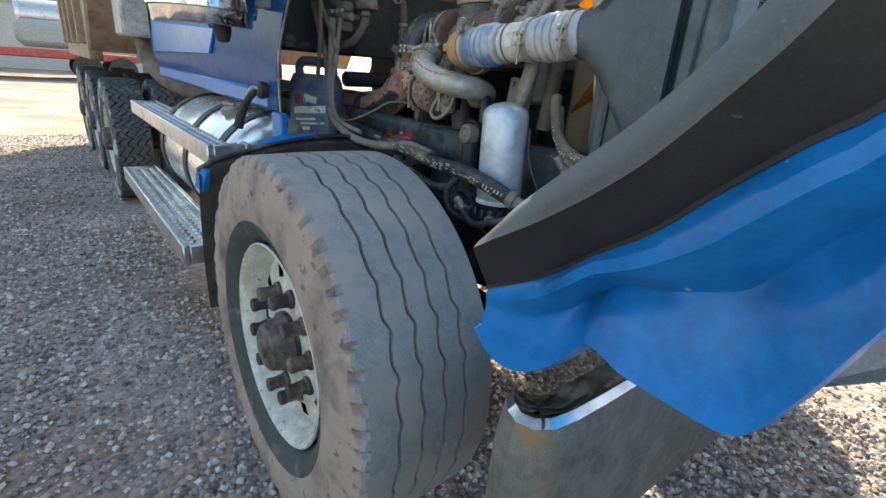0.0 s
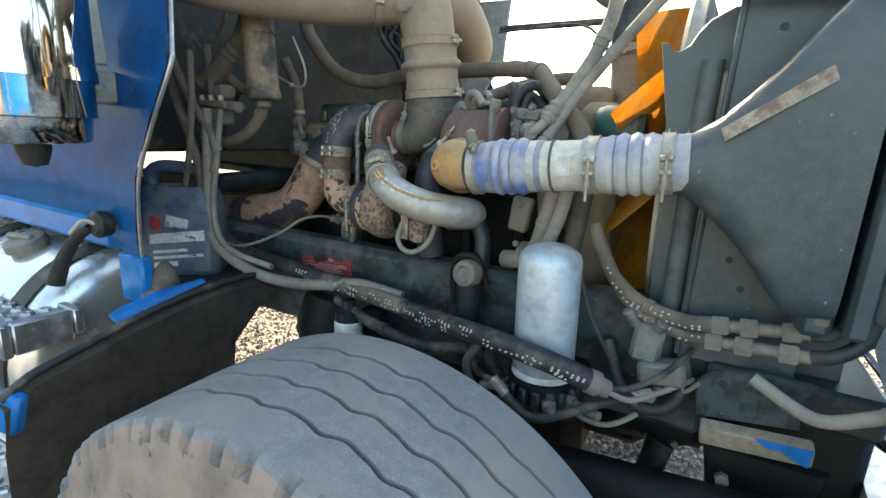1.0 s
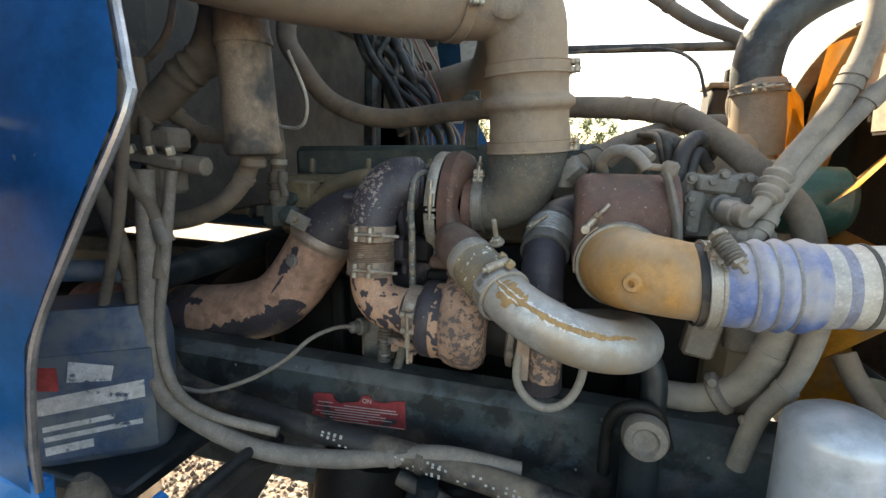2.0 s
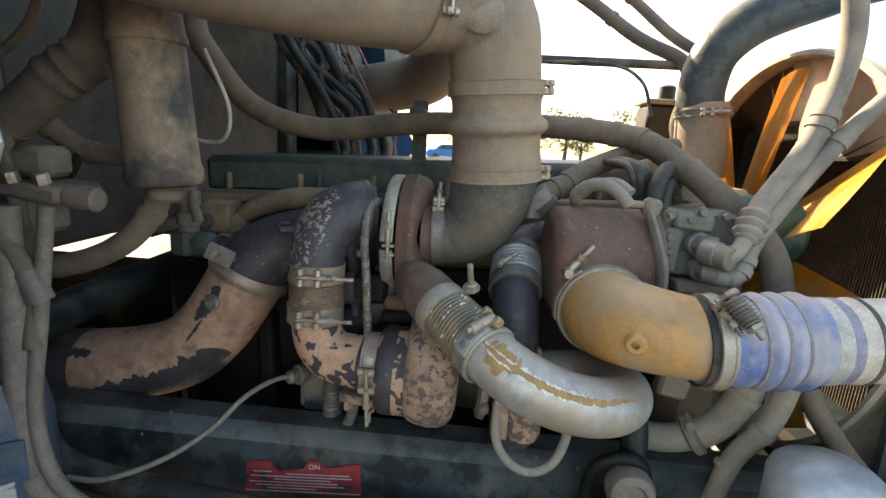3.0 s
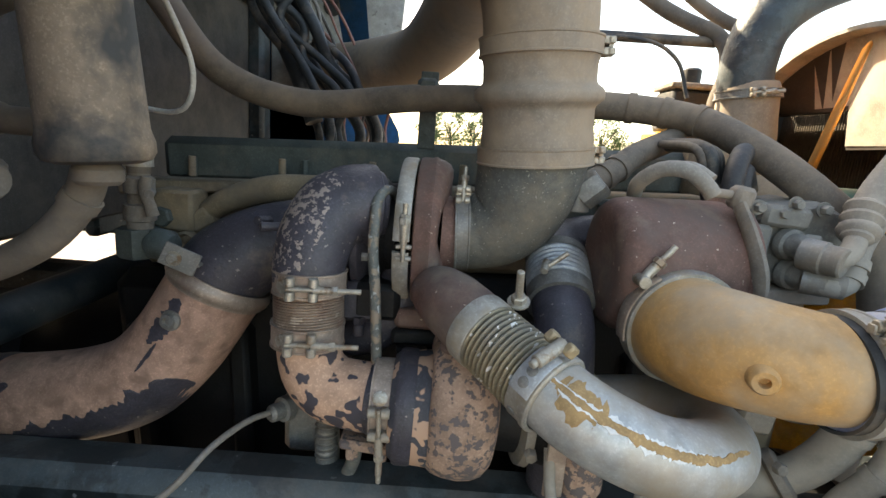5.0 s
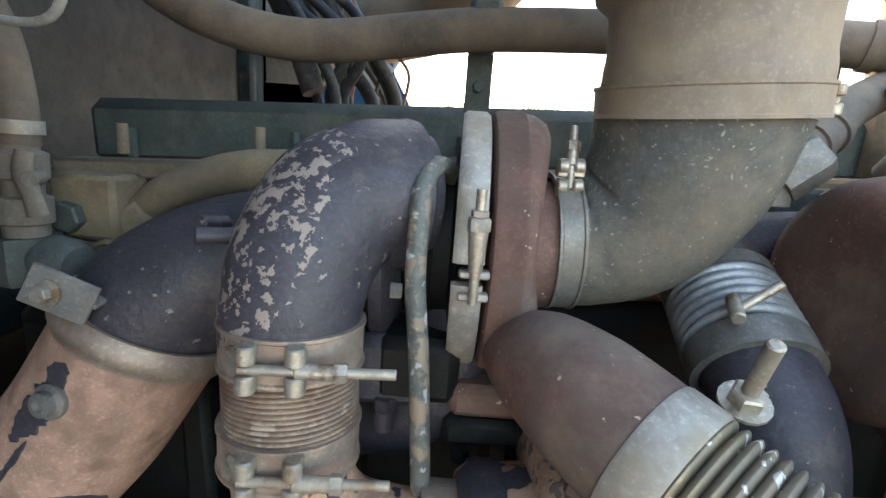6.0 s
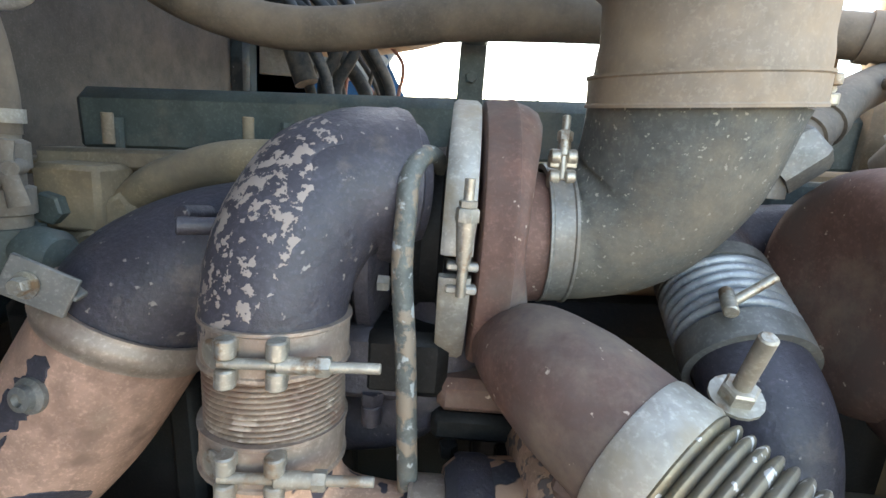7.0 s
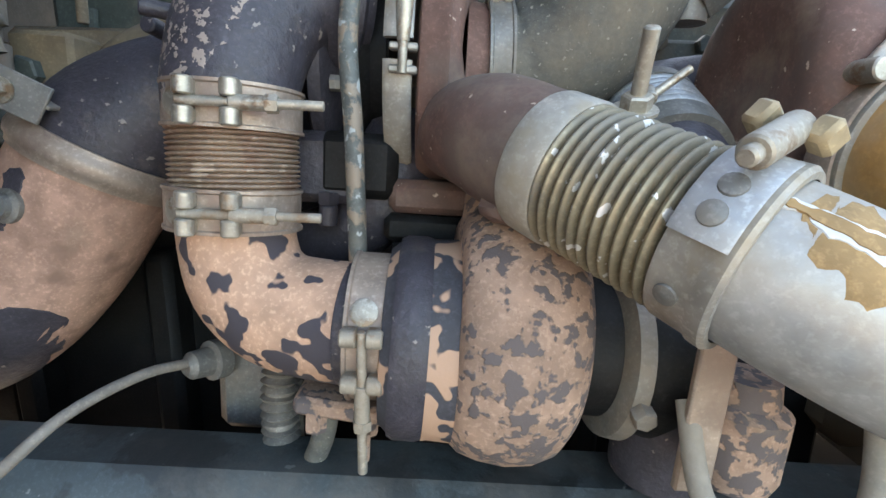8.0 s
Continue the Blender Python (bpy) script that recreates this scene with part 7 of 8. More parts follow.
for i, (a, l_) in enumerate(((-150, 0.05), (-20, 0.06), (-60, 0.03))):
    bm = bmesh.new()
    d = Vector((math.cos(radians(a)), math.sin(radians(a)), 0))
    p = FC + Vector((0, 0, -0.05)) + d * 0.065
    hexa(bm, p, d, 0.016, 0.02)
    cyl(bm, p + d * 0.02, p + d * (0.02 + l_), 0.010, 12, 0.002)
    part("port_fitting", bm, "steel_dark", fh)

for i in range(9):
    bm = bmesh.new()
    a = radians(-170 + i * 22)
    d = Vector((math.cos(a), math.sin(a), 0))
    box(bm, FC + Vector((0, 0, -0.046)) + d * 0.073, (0.018, 0.018, 0.046), (0, 0, math.degrees(a)), 0.005)
    part("head_lug", bm, "frame", fh)
hose("loop_cable", [(-0.905, 1.035, 1.060), (-0.940, 1.025, 1.070), (-0.975, 1.03, 1.050), (-0.996, 1.035, 1.008), (-0.985, 1.045, 0.962), (-0.944, 1.06, 0.945)], 0.007, "hose_dark", "black looped cable beside the filter head", "cable", fittings="steel_dark")
hose("loop_cable", [(-0.960, 1.05, 1.045), (-0.968, 1.06, 0.99), (-0.94, 1.07, 0.95), (-0.89, 1.06, 0.91), (-0.83, 1.05, 0.90), (-0.77, 1.06, 0.93)], 0.009, "hose_dark", "black hose curling under the filter head", "hose")
hose("brake_hose", [(-0.735, 1.17, 1.06), (-0.70, 1.14, 0.985), (-0.655, 1.13, 0.945), (-0.60, 1.14, 0.955), (-0.575, 1.16, 1.01), (-0.59, 1.18, 1.07)], 0.013, "hose_dark", "black brake hose looping below the couplings", ties=(0.5,))
hose("thin_cable", [(-0.80, 1.12, 1.21), (-0.775, 1.10, 1.15), (-0.745, 1.09, 1.10), (-0.72, 1.10, 1.05)], 0.004, "hose_dark", "thin black cable behind the filter", "cable")
# filler cap on the rail
fc = thing("filler_neck", (-1.08, 1.15, 1.0), "dark filler neck with a dusty round glass cap", "filler")
bm = bmesh.new()
cyl(bm, (-1.066, 1.150, 0.99), (-1.070, 1.150, 1.135), 0.030, 24, 0.004)
part("neck", bm, "frame", fc)
bm = bmesh.new()
lathe(bm, [(0.0, 0.034), (0.02, 0.034), (0.032, 0.03), (0.036, 0.02), (0.030, 0.016), (0.028, 0.0)], (-1.068, 1.150, 1.156), (-0.1, -1, 0.15), 28, cap=False)
part("sight_cap", bm, "cap_grey", fc)
bm = bmesh.new()
sweep(bm, [(-1.118, 1.175, 1.06), (-1.120, 1.165, 1.15), (-1.10, 1.155, 1.192), (-1.055, 1.155, 1.192), (-1.03, 1.165, 1.13)], 0.010, 10, 0.012)
part("hoop", bm, "dark", fc)

# wiring and hoses along the rail
def dots(parent, path, r, k, seed):
    rng = random.Random(seed)
    bm = bmesh.new()
    for i in range(k):
        j = rng.randrange(2, len(path) - 2)
        t = (path[j + 1] - path[j - 1]).normalized()
        v = Vector((0, -1, 0.5 * rng.uniform(-1, 1.4)))
        v = (v - v.dot(t) * t).normalized()
        c = path[j] + v * r
        for s in (-0.006, 0.006):
            box(bm, c + t * s, (0.004, 0.002, 0.003))
    tagged(part("fleck", bm, "label_lt", parent, "white woven flecks"), kind="stuff")


LM = [(-1.97, 1.14, 1.16), (-1.90, 1.13, 1.10), (-1.616, 1.115, 1.075), (-1.359, 1.105, 1.060), (-1.149, 1.075, 1.052), (-0.929, 0.992, 1.074), (-0.83, 0.982, 1.066), (-0.775, 0.990, 1.052), (-0.735, 1.005, 1.035)]
lm = hose("braided_loom", LM, 0.022, "cable", "black braided wiring loom with white flecks along the rail", "cable", ties=(0.45, 0.62))
bm = bmesh.new()
lathe(bm, [(0, 0.018), (0.002, 0.024), (0.022, 0.0245), (0.024, 0.018), (0.045, 0.017), (0.048, 0.010)], (-0.742, 1.002, 1.038), (0.85, 0.32, -0.36), 16)
part("plug", bm, "cap_grey", lm, "dusty round cable plug")
for k_, pts_ in enumerate(([(-0.705, 1.015, 1.022), (-0.66, 1.05, 1.025), (-0.61, 1.10, 1.05), (-0.57, 1.15, 1.09)], [(-0.705, 1.013, 1.020), (-0.665, 1.04, 1.0), (-0.62, 1.10, 1.0), (-0.56, 1.16, 1.02)])):
    bm = bmesh.new()
    sweep(bm, pts_, 0.006, 10, 0.012)
    part("lead", bm, "hose_grey" if k_ else "cable", lm)
dots(lm, spline(LM[2:], 0.012)[0], 0.0222, 80, 3)
hose("conduit", [(-1.885, 1.055, 1.52), (-1.885, 1.05, 1.40), (-1.887, 1.045, 1.257), (-1.872, 1.04, 1.15), (-1.806, 1.04, 1.099), (-1.685, 1.047, 1.062), (-1.56, 1.075, 1.052), (-1.46, 1.10, 1.062), (-1.37, 1.11, 1.078), (-1.25, 1.13, 1.062)], 0.0155, "cable_lt", "pale dusty split conduit sagging along the rail", "cable", ties=(0.35, 0.8))
hose("conduit", [(-1.845, 1.07, 1.52), (-1.86, 1.06, 1.38), (-1.868, 1.045, 1.25), (-1.84, 1.04, 1.15), (-1.77, 1.045, 1.11), (-1.66, 1.07, 1.085)], 0.009, "cable_lt", "thin pale conduit beside the larger one", "cable")
hose("sensor_cable", [(-1.622, 1.29, 1.205), (-1.645, 1.25, 1.212), (-1.67, 1.20, 1.205), (-1.70, 1.16, 1.174), (-1.755, 1.125, 1.140), (-1.83, 1.10, 1.115), (-1.88, 1.09, 1.12)], 0.0042, "cable_lt", "thin pale sensor cable with a pink plug", "cable")
bm = bmesh.new()
lathe(bm, [(0, 0.018), (0.012, 0.018), (0.014, 0.013), (0.03, 0.012), (0.035, 0.007)], (-1.61, 1.31, 1.20), (-0.5, -0.8, 0.1), 16)
box(bm, (-1.59, 1.34, 1.17), (0.06, 0.05, 0.10), (0, 0, 0), 0.01)
cyl(bm, (-1.545, 1.29, 1.22), (-1.54, 1.28, 1.12), 0.013, 14, 0.003)
solid("oil_sensor", bm, "steel_dark", "dull steel oil sensor on the engine side", "sensor")
hose("spring_hose", [(-1.545, 1.28, 1.23), (-1.545, 1.27, 1.18), (-1.54, 1.265, 1.12)], 0.014, "steel_dark", "short spring-wrapped hose below the turbocharger", "hose", prof=lambda s: 0.0025 * math.sin(s * 900), step=0.002)
hose("drain_line", [(-1.50, 1.25, 1.23), (-1.50, 1.24, 1.18), (-1.52, 1.25, 1.12)], 0.009, "boot", "thin dark drain line", "hose")
hose("rail_hose", [(-1.45, 1.11, 1.02), (-1.30, 1.08, 0.99), (-1.15, 1.07, 0.975), (-1.05, 1.09, 0.985), (-0.98, 1.12, 0.96)], 0.015, "hose_dark", "black hose sagging under the loom", ties=(0.4,))
hose("rail_hose", [(-0.975, 1.03, 1.05), (-0.995, 1.0, 1.0), (-0.96, 0.99, 0.945), (-0.91, 1.02, 0.925)], 0.010, "hose_dark", "black looped hose beside the filter head")
hose("rail_hose", [(-0.92, 0.985, 0.985), (-0.845, 0.975, 0.94), (-0.785, 0.985, 0.955), (-0.71, 1.03, 0.985), (-0.64, 1.09, 0.995)], 0.010, "hose_dark", "black hose running forward from the filter head", fittings="bolt")
fs = thing("spare_filter", (-1.39, 1.09, 0.89), "small pale canister filter hung under the rail", "filter")
bm = bmesh.new()
lathe(bm, [(0, 0.028), (0.004, 0.036), (0.012, 0.038), (0.09, 0.038), (0.094, 0.034)], (-1.395, 1.09, 0.885), (0, 0, 1), 28)
part("canister", bm, "white", fs)
bm = bmesh.new()
lathe(bm, [(0.094, 0.036), (0.12, 0.036), (0.125, 0.02), (0.15, 0.018)], (-1.395, 1.09, 0.885), (0, 0, 1), 20)
part("head", bm, "frame", fs)

# steering hoses beside the cooler
for i, (pts_, r_) in enumerate((([(-0.80, 1.22, 1.30), (-0.782, 1.2, 1.26), (-0.736, 1.17, 1.198), (-0.672, 1.15, 1.160), (-0.596, 1.13, 1.150), (-0.545, 1.125, 1.156)], 0.0155), ([(-0.785, 1.22, 1.27), (-0.763, 1.2, 1.231), (-0.707, 1.16, 1.162), (-0.614, 1.14, 1.124), (-0.55, 1.13, 1.122)], 0.0135))):
    h_ = hose("steering_hose", pts_, r_, "hose", "braided black steering hose with steel couplings", ties=(0.7,))
    dots(h_, spline(pts_[1:], 0.012)[0], r_, 14, 9 + i)
for i, (a_, b_, e_) in enumerate((((-0.548, 1.125, 1.156), (-0.40, 1.11, 1.178), [(-0.40, 1.11, 1.178), (-0.375, 1.10, 1.19), (-0.352, 1.10, 1.23), (-0.345, 1.10, 1.30)]), ((-0.553, 1.13, 1.121), (-0.395, 1.10, 1.140), [(-0.395, 1.10, 1.140), (-0.365, 1.09, 1.155), (-0.335, 1.09, 1.19), (-0.325, 1.10, 1.26)]))):
    cp = thing("hydraulic_coupling", a_, "dull steel hydraulic coupling with hexagon nuts", "coupling", "couplings beside the cooler")
    a_, b_ = Vector(a_), Vector(b_)
    d_ = (b_ - a_).normalized()
    L_ = (b_ - a_).length
    bm = bmesh.new()
    cyl(bm, a_, b_, 0.012, 14)
    for f in (0.0, 0.30, 0.72):
        hexa(bm, a_ + d_ * L_ * f, d_, 0.019, 0.028)
    part("body", bm, "steel_dark", cp)
    bm = bmesh.new()
    sweep(bm, e_, 0.0125, 14, 0.01)
    part("tube", bm, "frame", cp)
bm = bmesh.new()
box(bm, (-0.655, 1.15, 1.085), (0.06, 0.05, 0.085), (0, 4, 0), 0.01)
cyl(bm, (-0.68, 1.14, 1.12), (-0.70, 1.13, 1.15), 0.012, 12, 0.002)
cyl(bm, (-0.64, 1.13, 1.12), (-0.63, 1.12, 1.14), 0.012, 12, 0.002)
box(bm, (-0.62, 1.14, 1.03), (0.09, 0.05, 0.05), (0, -10, 0), 0.008)
solid("control_valve", bm, "steel_dark", "small cast control valve among the hoses", "valve")
mp = thing("mounting_plate", (-0.46, 1.13, 0.97), "dark steel mounting plate with bolt holes below the cooler", "plate")
bm = bmesh.new()
plate(bm, [(-0.55, 0.96), (-0.38, 0.985), (-0.385, 1.04), (-0.37, 1.075), (-0.455, 1.078), (-0.535, 1.06), (-0.555, 1.03)], 0.016, "y", 1.13, 0.003)
part("sheet", bm, "rail", mp)
for x, z in ((-0.51, 1.04), (-0.45, 1.045), (-0.40, 1.06)):
    bm = bmesh.new()
    lathe(bm, [(0, 0.008), (0.003, 0.008)], (x, 1.128, z), (0, 1, 0), 14)
    part("bolt_hole", bm, "rubber", mp)
bd_ = thing("board", (-0.45, 1.12, 0.92), "short weathered board with blue paint wedged under the cooler", "board")
bm = bmesh.new()
box(bm, (-0.447, 1.115, 0.948), (0.18, 0.03, 0.045), (18, -5, 0), 0.004)
part("plank", bm, "wood", bd_)
bm = bmesh.new()
plate(bm, [(-0.45, 0.965), (-0.36, 0.972), (-0.365, 0.936), (-0.39, 0.945), (-0.41, 0.955), (-0.43, 0.952)], 0.004, "y", 1.094, 0.001)
part("paint_patch", bm, "blue", bd_, "smear of blue paint")
pl_ = thing("idler_pulley", (-0.70, 1.22, 0.92), "black grooved idler pulley below the hoses", "pulley")
bm = bmesh.new()
lathe(bm, [(0, 0.015), (0.0, 0.05), (0.006, 0.056), (0.012, 0.05), (0.02, 0.05), (0.026, 0.056), (0.032, 0.05), (0.032, 0.02)], (-0.705, 1.225, 0.969), (-0.25, 1, 0.1), 28)
part("wheel", bm, "rubber", pl_)
bm = bmesh.new()
hexa(bm, (-0.703, 1.227, 0.968), (0.25, -1, -0.1), 0.014, 0.012)
part("bolt", bm, "steel_dark", pl_)
hose("coil_wire", [(-0.655, 1.15, 1.04), (-0.64, 1.14, 1.0), (-0.62, 1.145, 1.04), (-0.605, 1.14, 0.995), (-0.59, 1.145, 1.04), (-0.575, 1.14, 1.0), (-0.55, 1.13, 1.03)], 0.0045, "cable_lt", "pale coiled air line under the couplings", "cable", step=0.006)
hose("heater_hose", [(-0.47, 1.11, 1.075), (-0.40, 1.085, 1.045), (-0.36, 1.08, 1.04), (-0.31, 1.075, 1.065), (-0.22, 1.07, 1.12)], 0.012, "hose_grey", "grey hose lying over the mounting plate", ties=(0.8,))
hose("ground_strap", [(-0.83, 1.15, 0.90), (-0.76, 1.12, 0.885), (-0.70, 1.12, 0.89), (-0.64, 1.14, 0.94), (-0.62, 1.15, 1.0)], 0.006, "hose_grey", "thin grey line with a bright end fitting", "cable", fittings="bolt")
# hoses and cables left of the engine
hose("brake_hose", [(-1.79, 1.16, 1.90), (-1.807, 1.15, 1.775), (-1.827, 1.14, 1.71), (-1.865, 1.13, 1.676), (-1.912, 1.12, 1.632), (-1.97, 1.11, 1.60)], 0.029, "hose", "dusty ribbed hose turning in to the firewall", ties=(0.3, 0.9), prof=lambda s: 0.004 * math.exp(-((s - 0.205) / 0.006) ** 2) + 0.004 * math.exp(-((s - 0.228) / 0.006) ** 2) + 0.004 * math.exp(-((s - 0.25) / 0.006) ** 2), step=0.005)
hose("brake_hose", [(-1.93, 1.14, 1.64), (-1.892, 1.16, 1.600), (-1.862, 1.17, 1.582), (-1.80, 1.17, 1.58)], 0.014, "hose", "short dusty hose to the canister", ties=(0.3, 0.7))
hose("canister_hose", [(-1.740, 1.133, 1.545), (-1.755, 1.133, 1.51), (-1.79, 1.13, 1.47), (-1.844, 1.13, 1.440), (-1.907, 1.12, 1.424), (-1.945, 1.10, 1.431), (-1.99, 1.10, 1.47), (-2.02, 1.10, 1.56)], 0.016, "hose", "dusty hose looping under the canister", ties=(0.12, 0.6))
hose("brake_line", [(-1.93, 1.10, 1.70), (-1.92, 1.10, 1.58), (-1.90, 1.09, 1.50), (-1.875, 1.07, 1.42), (-1.865, 1.05, 1.34)], 0.011, "hose", "dusty brake line dropping to the rail", "pipe")
hose("brake_line", [(-1.82, 0.97, 1.66), (-1.84, 0.98, 1.56), (-1.89, 1.0, 1.42), (-1.96, 1.02, 1.28)], 0.009, "hose", "dusty brake line slanting behind the cowl", "pipe")
hose("brake_line", [(-1.97, 1.0, 1.70), (-1.92, 1.02, 1.56), (-1.88, 1.05, 1.47), (-1.86, 1.06, 1.41)], 0.012, "hose", "dusty brake hose with a dull end fitting", "pipe", fittings="steel_dark")
av = thing("air_valve", (-1.90, 1.12, 1.48), "dusty cast air valve with small bolts", "valve")
bm = bmesh.new()
box(bm, (-1.90, 1.12, 1.535), (0.12, 0.08, 0.022), (0, 4, 0), 0.006)
box(bm, (-1.91, 1.12, 1.50), (0.06, 0.06, 0.05), (0, 0, 0), 0.008)
box(bm, (-1.89, 1.12, 1.57), (0.05, 0.05, 0.04), (0, 0, 0), 0.008)
cyl(bm, (-1.84, 1.10, 1.53), (-1.80, 1.10, 1.527), 0.016, 12, 0.003)
part("body", bm, "cap_grey", av)
for x in (-1.94, -1.90, -1.86):
    bm = bmesh.new()
    hexa(bm, (x, 1.085, 1.545), (0, -0.3, 1), 0.009, 0.014)
    part("bolt", bm, "bolt", av)
cv = thing("coolant_valve", (-1.86, 1.40, 1.32), "green-grey coolant valve with a lever at the rear of the head", "valve")
bm = bmesh.new()
lathe(bm, [(0.0, 0.018), (0.025, 0.018), (0.027, 0.022), (0.050, 0.022), (0.052, 0.016), (0.066, 0.016), (0.068, 0.021), (0.090, 0.021), (0.093, 0.015), (0.115, 0.015)], (-1.862, 1.390, 1.418), (0.02, 0, 1), 20)
part("stem", bm, "cap_grey", cv)
bm = bmesh.new()
hexa(bm, (-1.866, 1.390, 1.432), (0, 0, -1), 0.030, 0.045)
part("nut", bm, "valve", cv)
bm = bmesh.new()
lathe(bm, [(-0.03, 0.018), (-0.012, 0.020), (-0.010, 0.024), (0.012, 0.024), (0.020, 0.018), (0.024, 0.0)], (-1.828, 1.385, 1.410), (1, -0.2, -0.1), 18, cap=False)
part("side_port", bm, "valve", cv)
bm = bmesh.new()
sweep(bm, [(-1.836, 1.368, 1.512), (-1.838, 1.366, 1.494), (-1.832, 1.366, 1.474), (-1.828, 1.366, 1.456)], [0.008, 0.0095, 0.0085, 0.010], 12, 0.005, flat=0.55, flat_dir=(0, 1, 0))
cyl(bm, (-1.840, 1.385, 1.488), (-1.830, 1.362, 1.488), 0.007, 12, 0.001)
part("lever", bm, "cap_grey", cv, "dusty cast valve lever")
bm = bmesh.new()
band(bm, (-1.860, 1.390, 1.531), (0.02, 0, 1), 0.0175, 0.012, 0.0025, 28)
part("hose_clamp", bm, "steel", cv)
bm = bmesh.new()
sweep(bm, [(-1.860, 1.39, 1.515), (-1.860, 1.39, 1.56), (-1.868, 1.385, 1.62), (-1.90, 1.37, 1.70)], 0.0165, 16, 0.015)
part("hose", bm, "hose", cv)
hose("heater_line", [(-2.06, 1.02, 1.80), (-2.02, 1.02, 1.66), (-1.97, 1.02, 1.54), (-1.935, 1.03, 1.44), (-1.92, 1.045, 1.34), (-1.925, 1.05, 1.22), (-1.93, 1.06, 1.15)], 0.013, "hose", "dusty heater line dropping beside the jug", ties=(0.4, 0.75))
hose("air_line", [(-2.05, 1.15, 1.72), (-1.99, 1.14, 1.69), (-1.93, 1.13, 1.71), (-1.88, 1.12, 1.75), (-1.86, 1.12, 1.82)], 0.006, "cable_lt", "thin pale air line at the firewall", "cable")
hose("air_line", [(-2.08, 1.22, 1.62), (-2.02, 1.20, 1.56), (-1.97, 1.18, 1.53), (-1.91, 1.17, 1.54), (-1.87, 1.16, 1.58)], 0.007, "hose_dark", "thin black air line at the firewall", "cable")
hose("white_wire", [(-1.74, 1.25, 1.74), (-1.715, 1.27, 1.66), (-1.735, 1.29, 1.61), (-1.79, 1.31, 1.605), (-1.86, 1.33, 1.625), (-1.93, 1.35, 1.65)], 0.0032, "label_lt", "thin pale wire loop by the canister", "cable", ties=(0.7,))
rng_ = random.Random(5)
for i in range(22):
    x_, y_ = -1.74 + 0.026 * (i % 6) + rng_.uniform(-0.02, 0.02), 1.84 + 0.014 * i
    j_ = [rng_.uniform(-0.035, 0.035) for _ in range(6)]
    thin = i > 8
    hose("wiring", [(x_ - 0.22, y_ + 0.1, 2.02), (x_ - 0.15 + j_[0], y_, 1.92), (x_ - 0.10 + j_[1], y_ + j_[5], 1.84), (x_ - 0.06 + j_[2], y_, 1.76), (x_ + j_[3], y_ - 0.02, 1.69), (x_ + 0.02 + j_[4], y_, 1.61), (x_ + 0.03, y_, 1.52)],
         rng_.choice((0.003, 0.004, 0.005)) if thin else rng_.choice((0.007, 0.010, 0.014)), rng_.choice(("cable", "cable_lt", "cable", "wire_pink")) if thin else rng_.choice(("cable", "hose_dark", "hose_dark", "hose")), "bundle wire hanging on the far side of the engine", "cable", ties=(0.5,) if i % 4 == 0 else ())
for i, (x_, r_) in enumerate(((0.0, 0.010), (0.014, 0.007), (-0.012, 0.006), (0.022, 0.005))):
    y_ = 1.33 + 0.012 * (i % 2)
    hose("pump_cable", [(-1.085 + x_, 1.40, 1.615), (-1.065 + x_, y_, 1.607), (-1.046 + x_ * 0.8, y_, 1.546), (-1.020 + x_ * 0.6, y_ - 0.005, 1.476), (-0.998 + x_, y_, 1.42), (-0.99 + x_, y_ + 0.01, 1.36)], r_, "hose_dark" if i != 2 else "cable", "black cable hanging between the housing and the pump", "cable", ties=(0.4,) if i == 0 else ())
bm = bmesh.new()
sweep(bm, [(-1.98, 2.0, 2.0), (-1.88, 1.95, 1.88), (-1.80, 1.92, 1.76), (-1.74, 1.9, 1.62)], 0.022, 12, 0.03)
solid("harness", bm, "hose_dark", "thick dark wiring harness at the firewall", "cable")

# ---- tipped hood ----
hd = thing("tipped_hood", (0.1, 0.9, 0.6), "blue hood tipped forward with a black rubber fender flare", "hood")
CREST = [(-0.219, 0.427, 1.1875), (-0.190, 0.408, 1.212), (-0.152, 0.392, 1.241), (-0.113, 0.383, 1.271), (-0.06, 0.374, 1.313), (-0.024, 0.370, 1.348), (0.008, 0.368, 1.387), (0.03, 0.366, 1.43), (0.05, 0.37, 1.52), (0.055, 0.38, 1.64)]
FOLD = [(-0.2255, 0.397, 1.165), (-0.184, 0.383, 1.190), (-0.137, 0.379, 1.219), (-0.100, 0.374, 1.244), (-0.068, 0.368, 1.267), (-0.033, 0.364, 1.297), (0.010, 0.360, 1.344), (0.033, 0.358, 1.372), (0.062, 0.357, 1.42), (0.085, 0.36, 1.51), (0.09, 0.37, 1.64)]
LOW = [(-0.249, 0.450, 1.095), (-0.188, 0.452, 1.129), (-0.141, 0.446, 1.161), (-0.097, 0.433, 1.196), (-0.048, 0.420, 1.232), (0.001, 0.408, 1.280), (0.042, 0.400, 1.317), (0.067, 0.396, 1.337), (0.105, 0.394, 1.39), (0.14, 0.40, 1.50), (0.15, 0.41, 1.64)]
HEM = [(-0.259, 0.458, 1.038), (-0.248, 0.472, 1.008), (-0.231, 0.495, 0.981), (-0.205, 0.51, 0.986), (-0.157, 0.5, 1.035), (-0.12, 0.48, 1.08), (-0.09, 0.47, 1.084), (-0.063, 0.465, 1.079), (-0.01, 0.46, 1.08), (0.031, 0.46, 1.081), (0.047, 0.458, 1.097), (0.067, 0.45, 1.142), (0.084, 0.445, 1.188), (0.099, 0.44, 1.233), (0.115, 0.44, 1.3), (0.15, 0.45, 1.45), (0.17, 0.46, 1.62)]


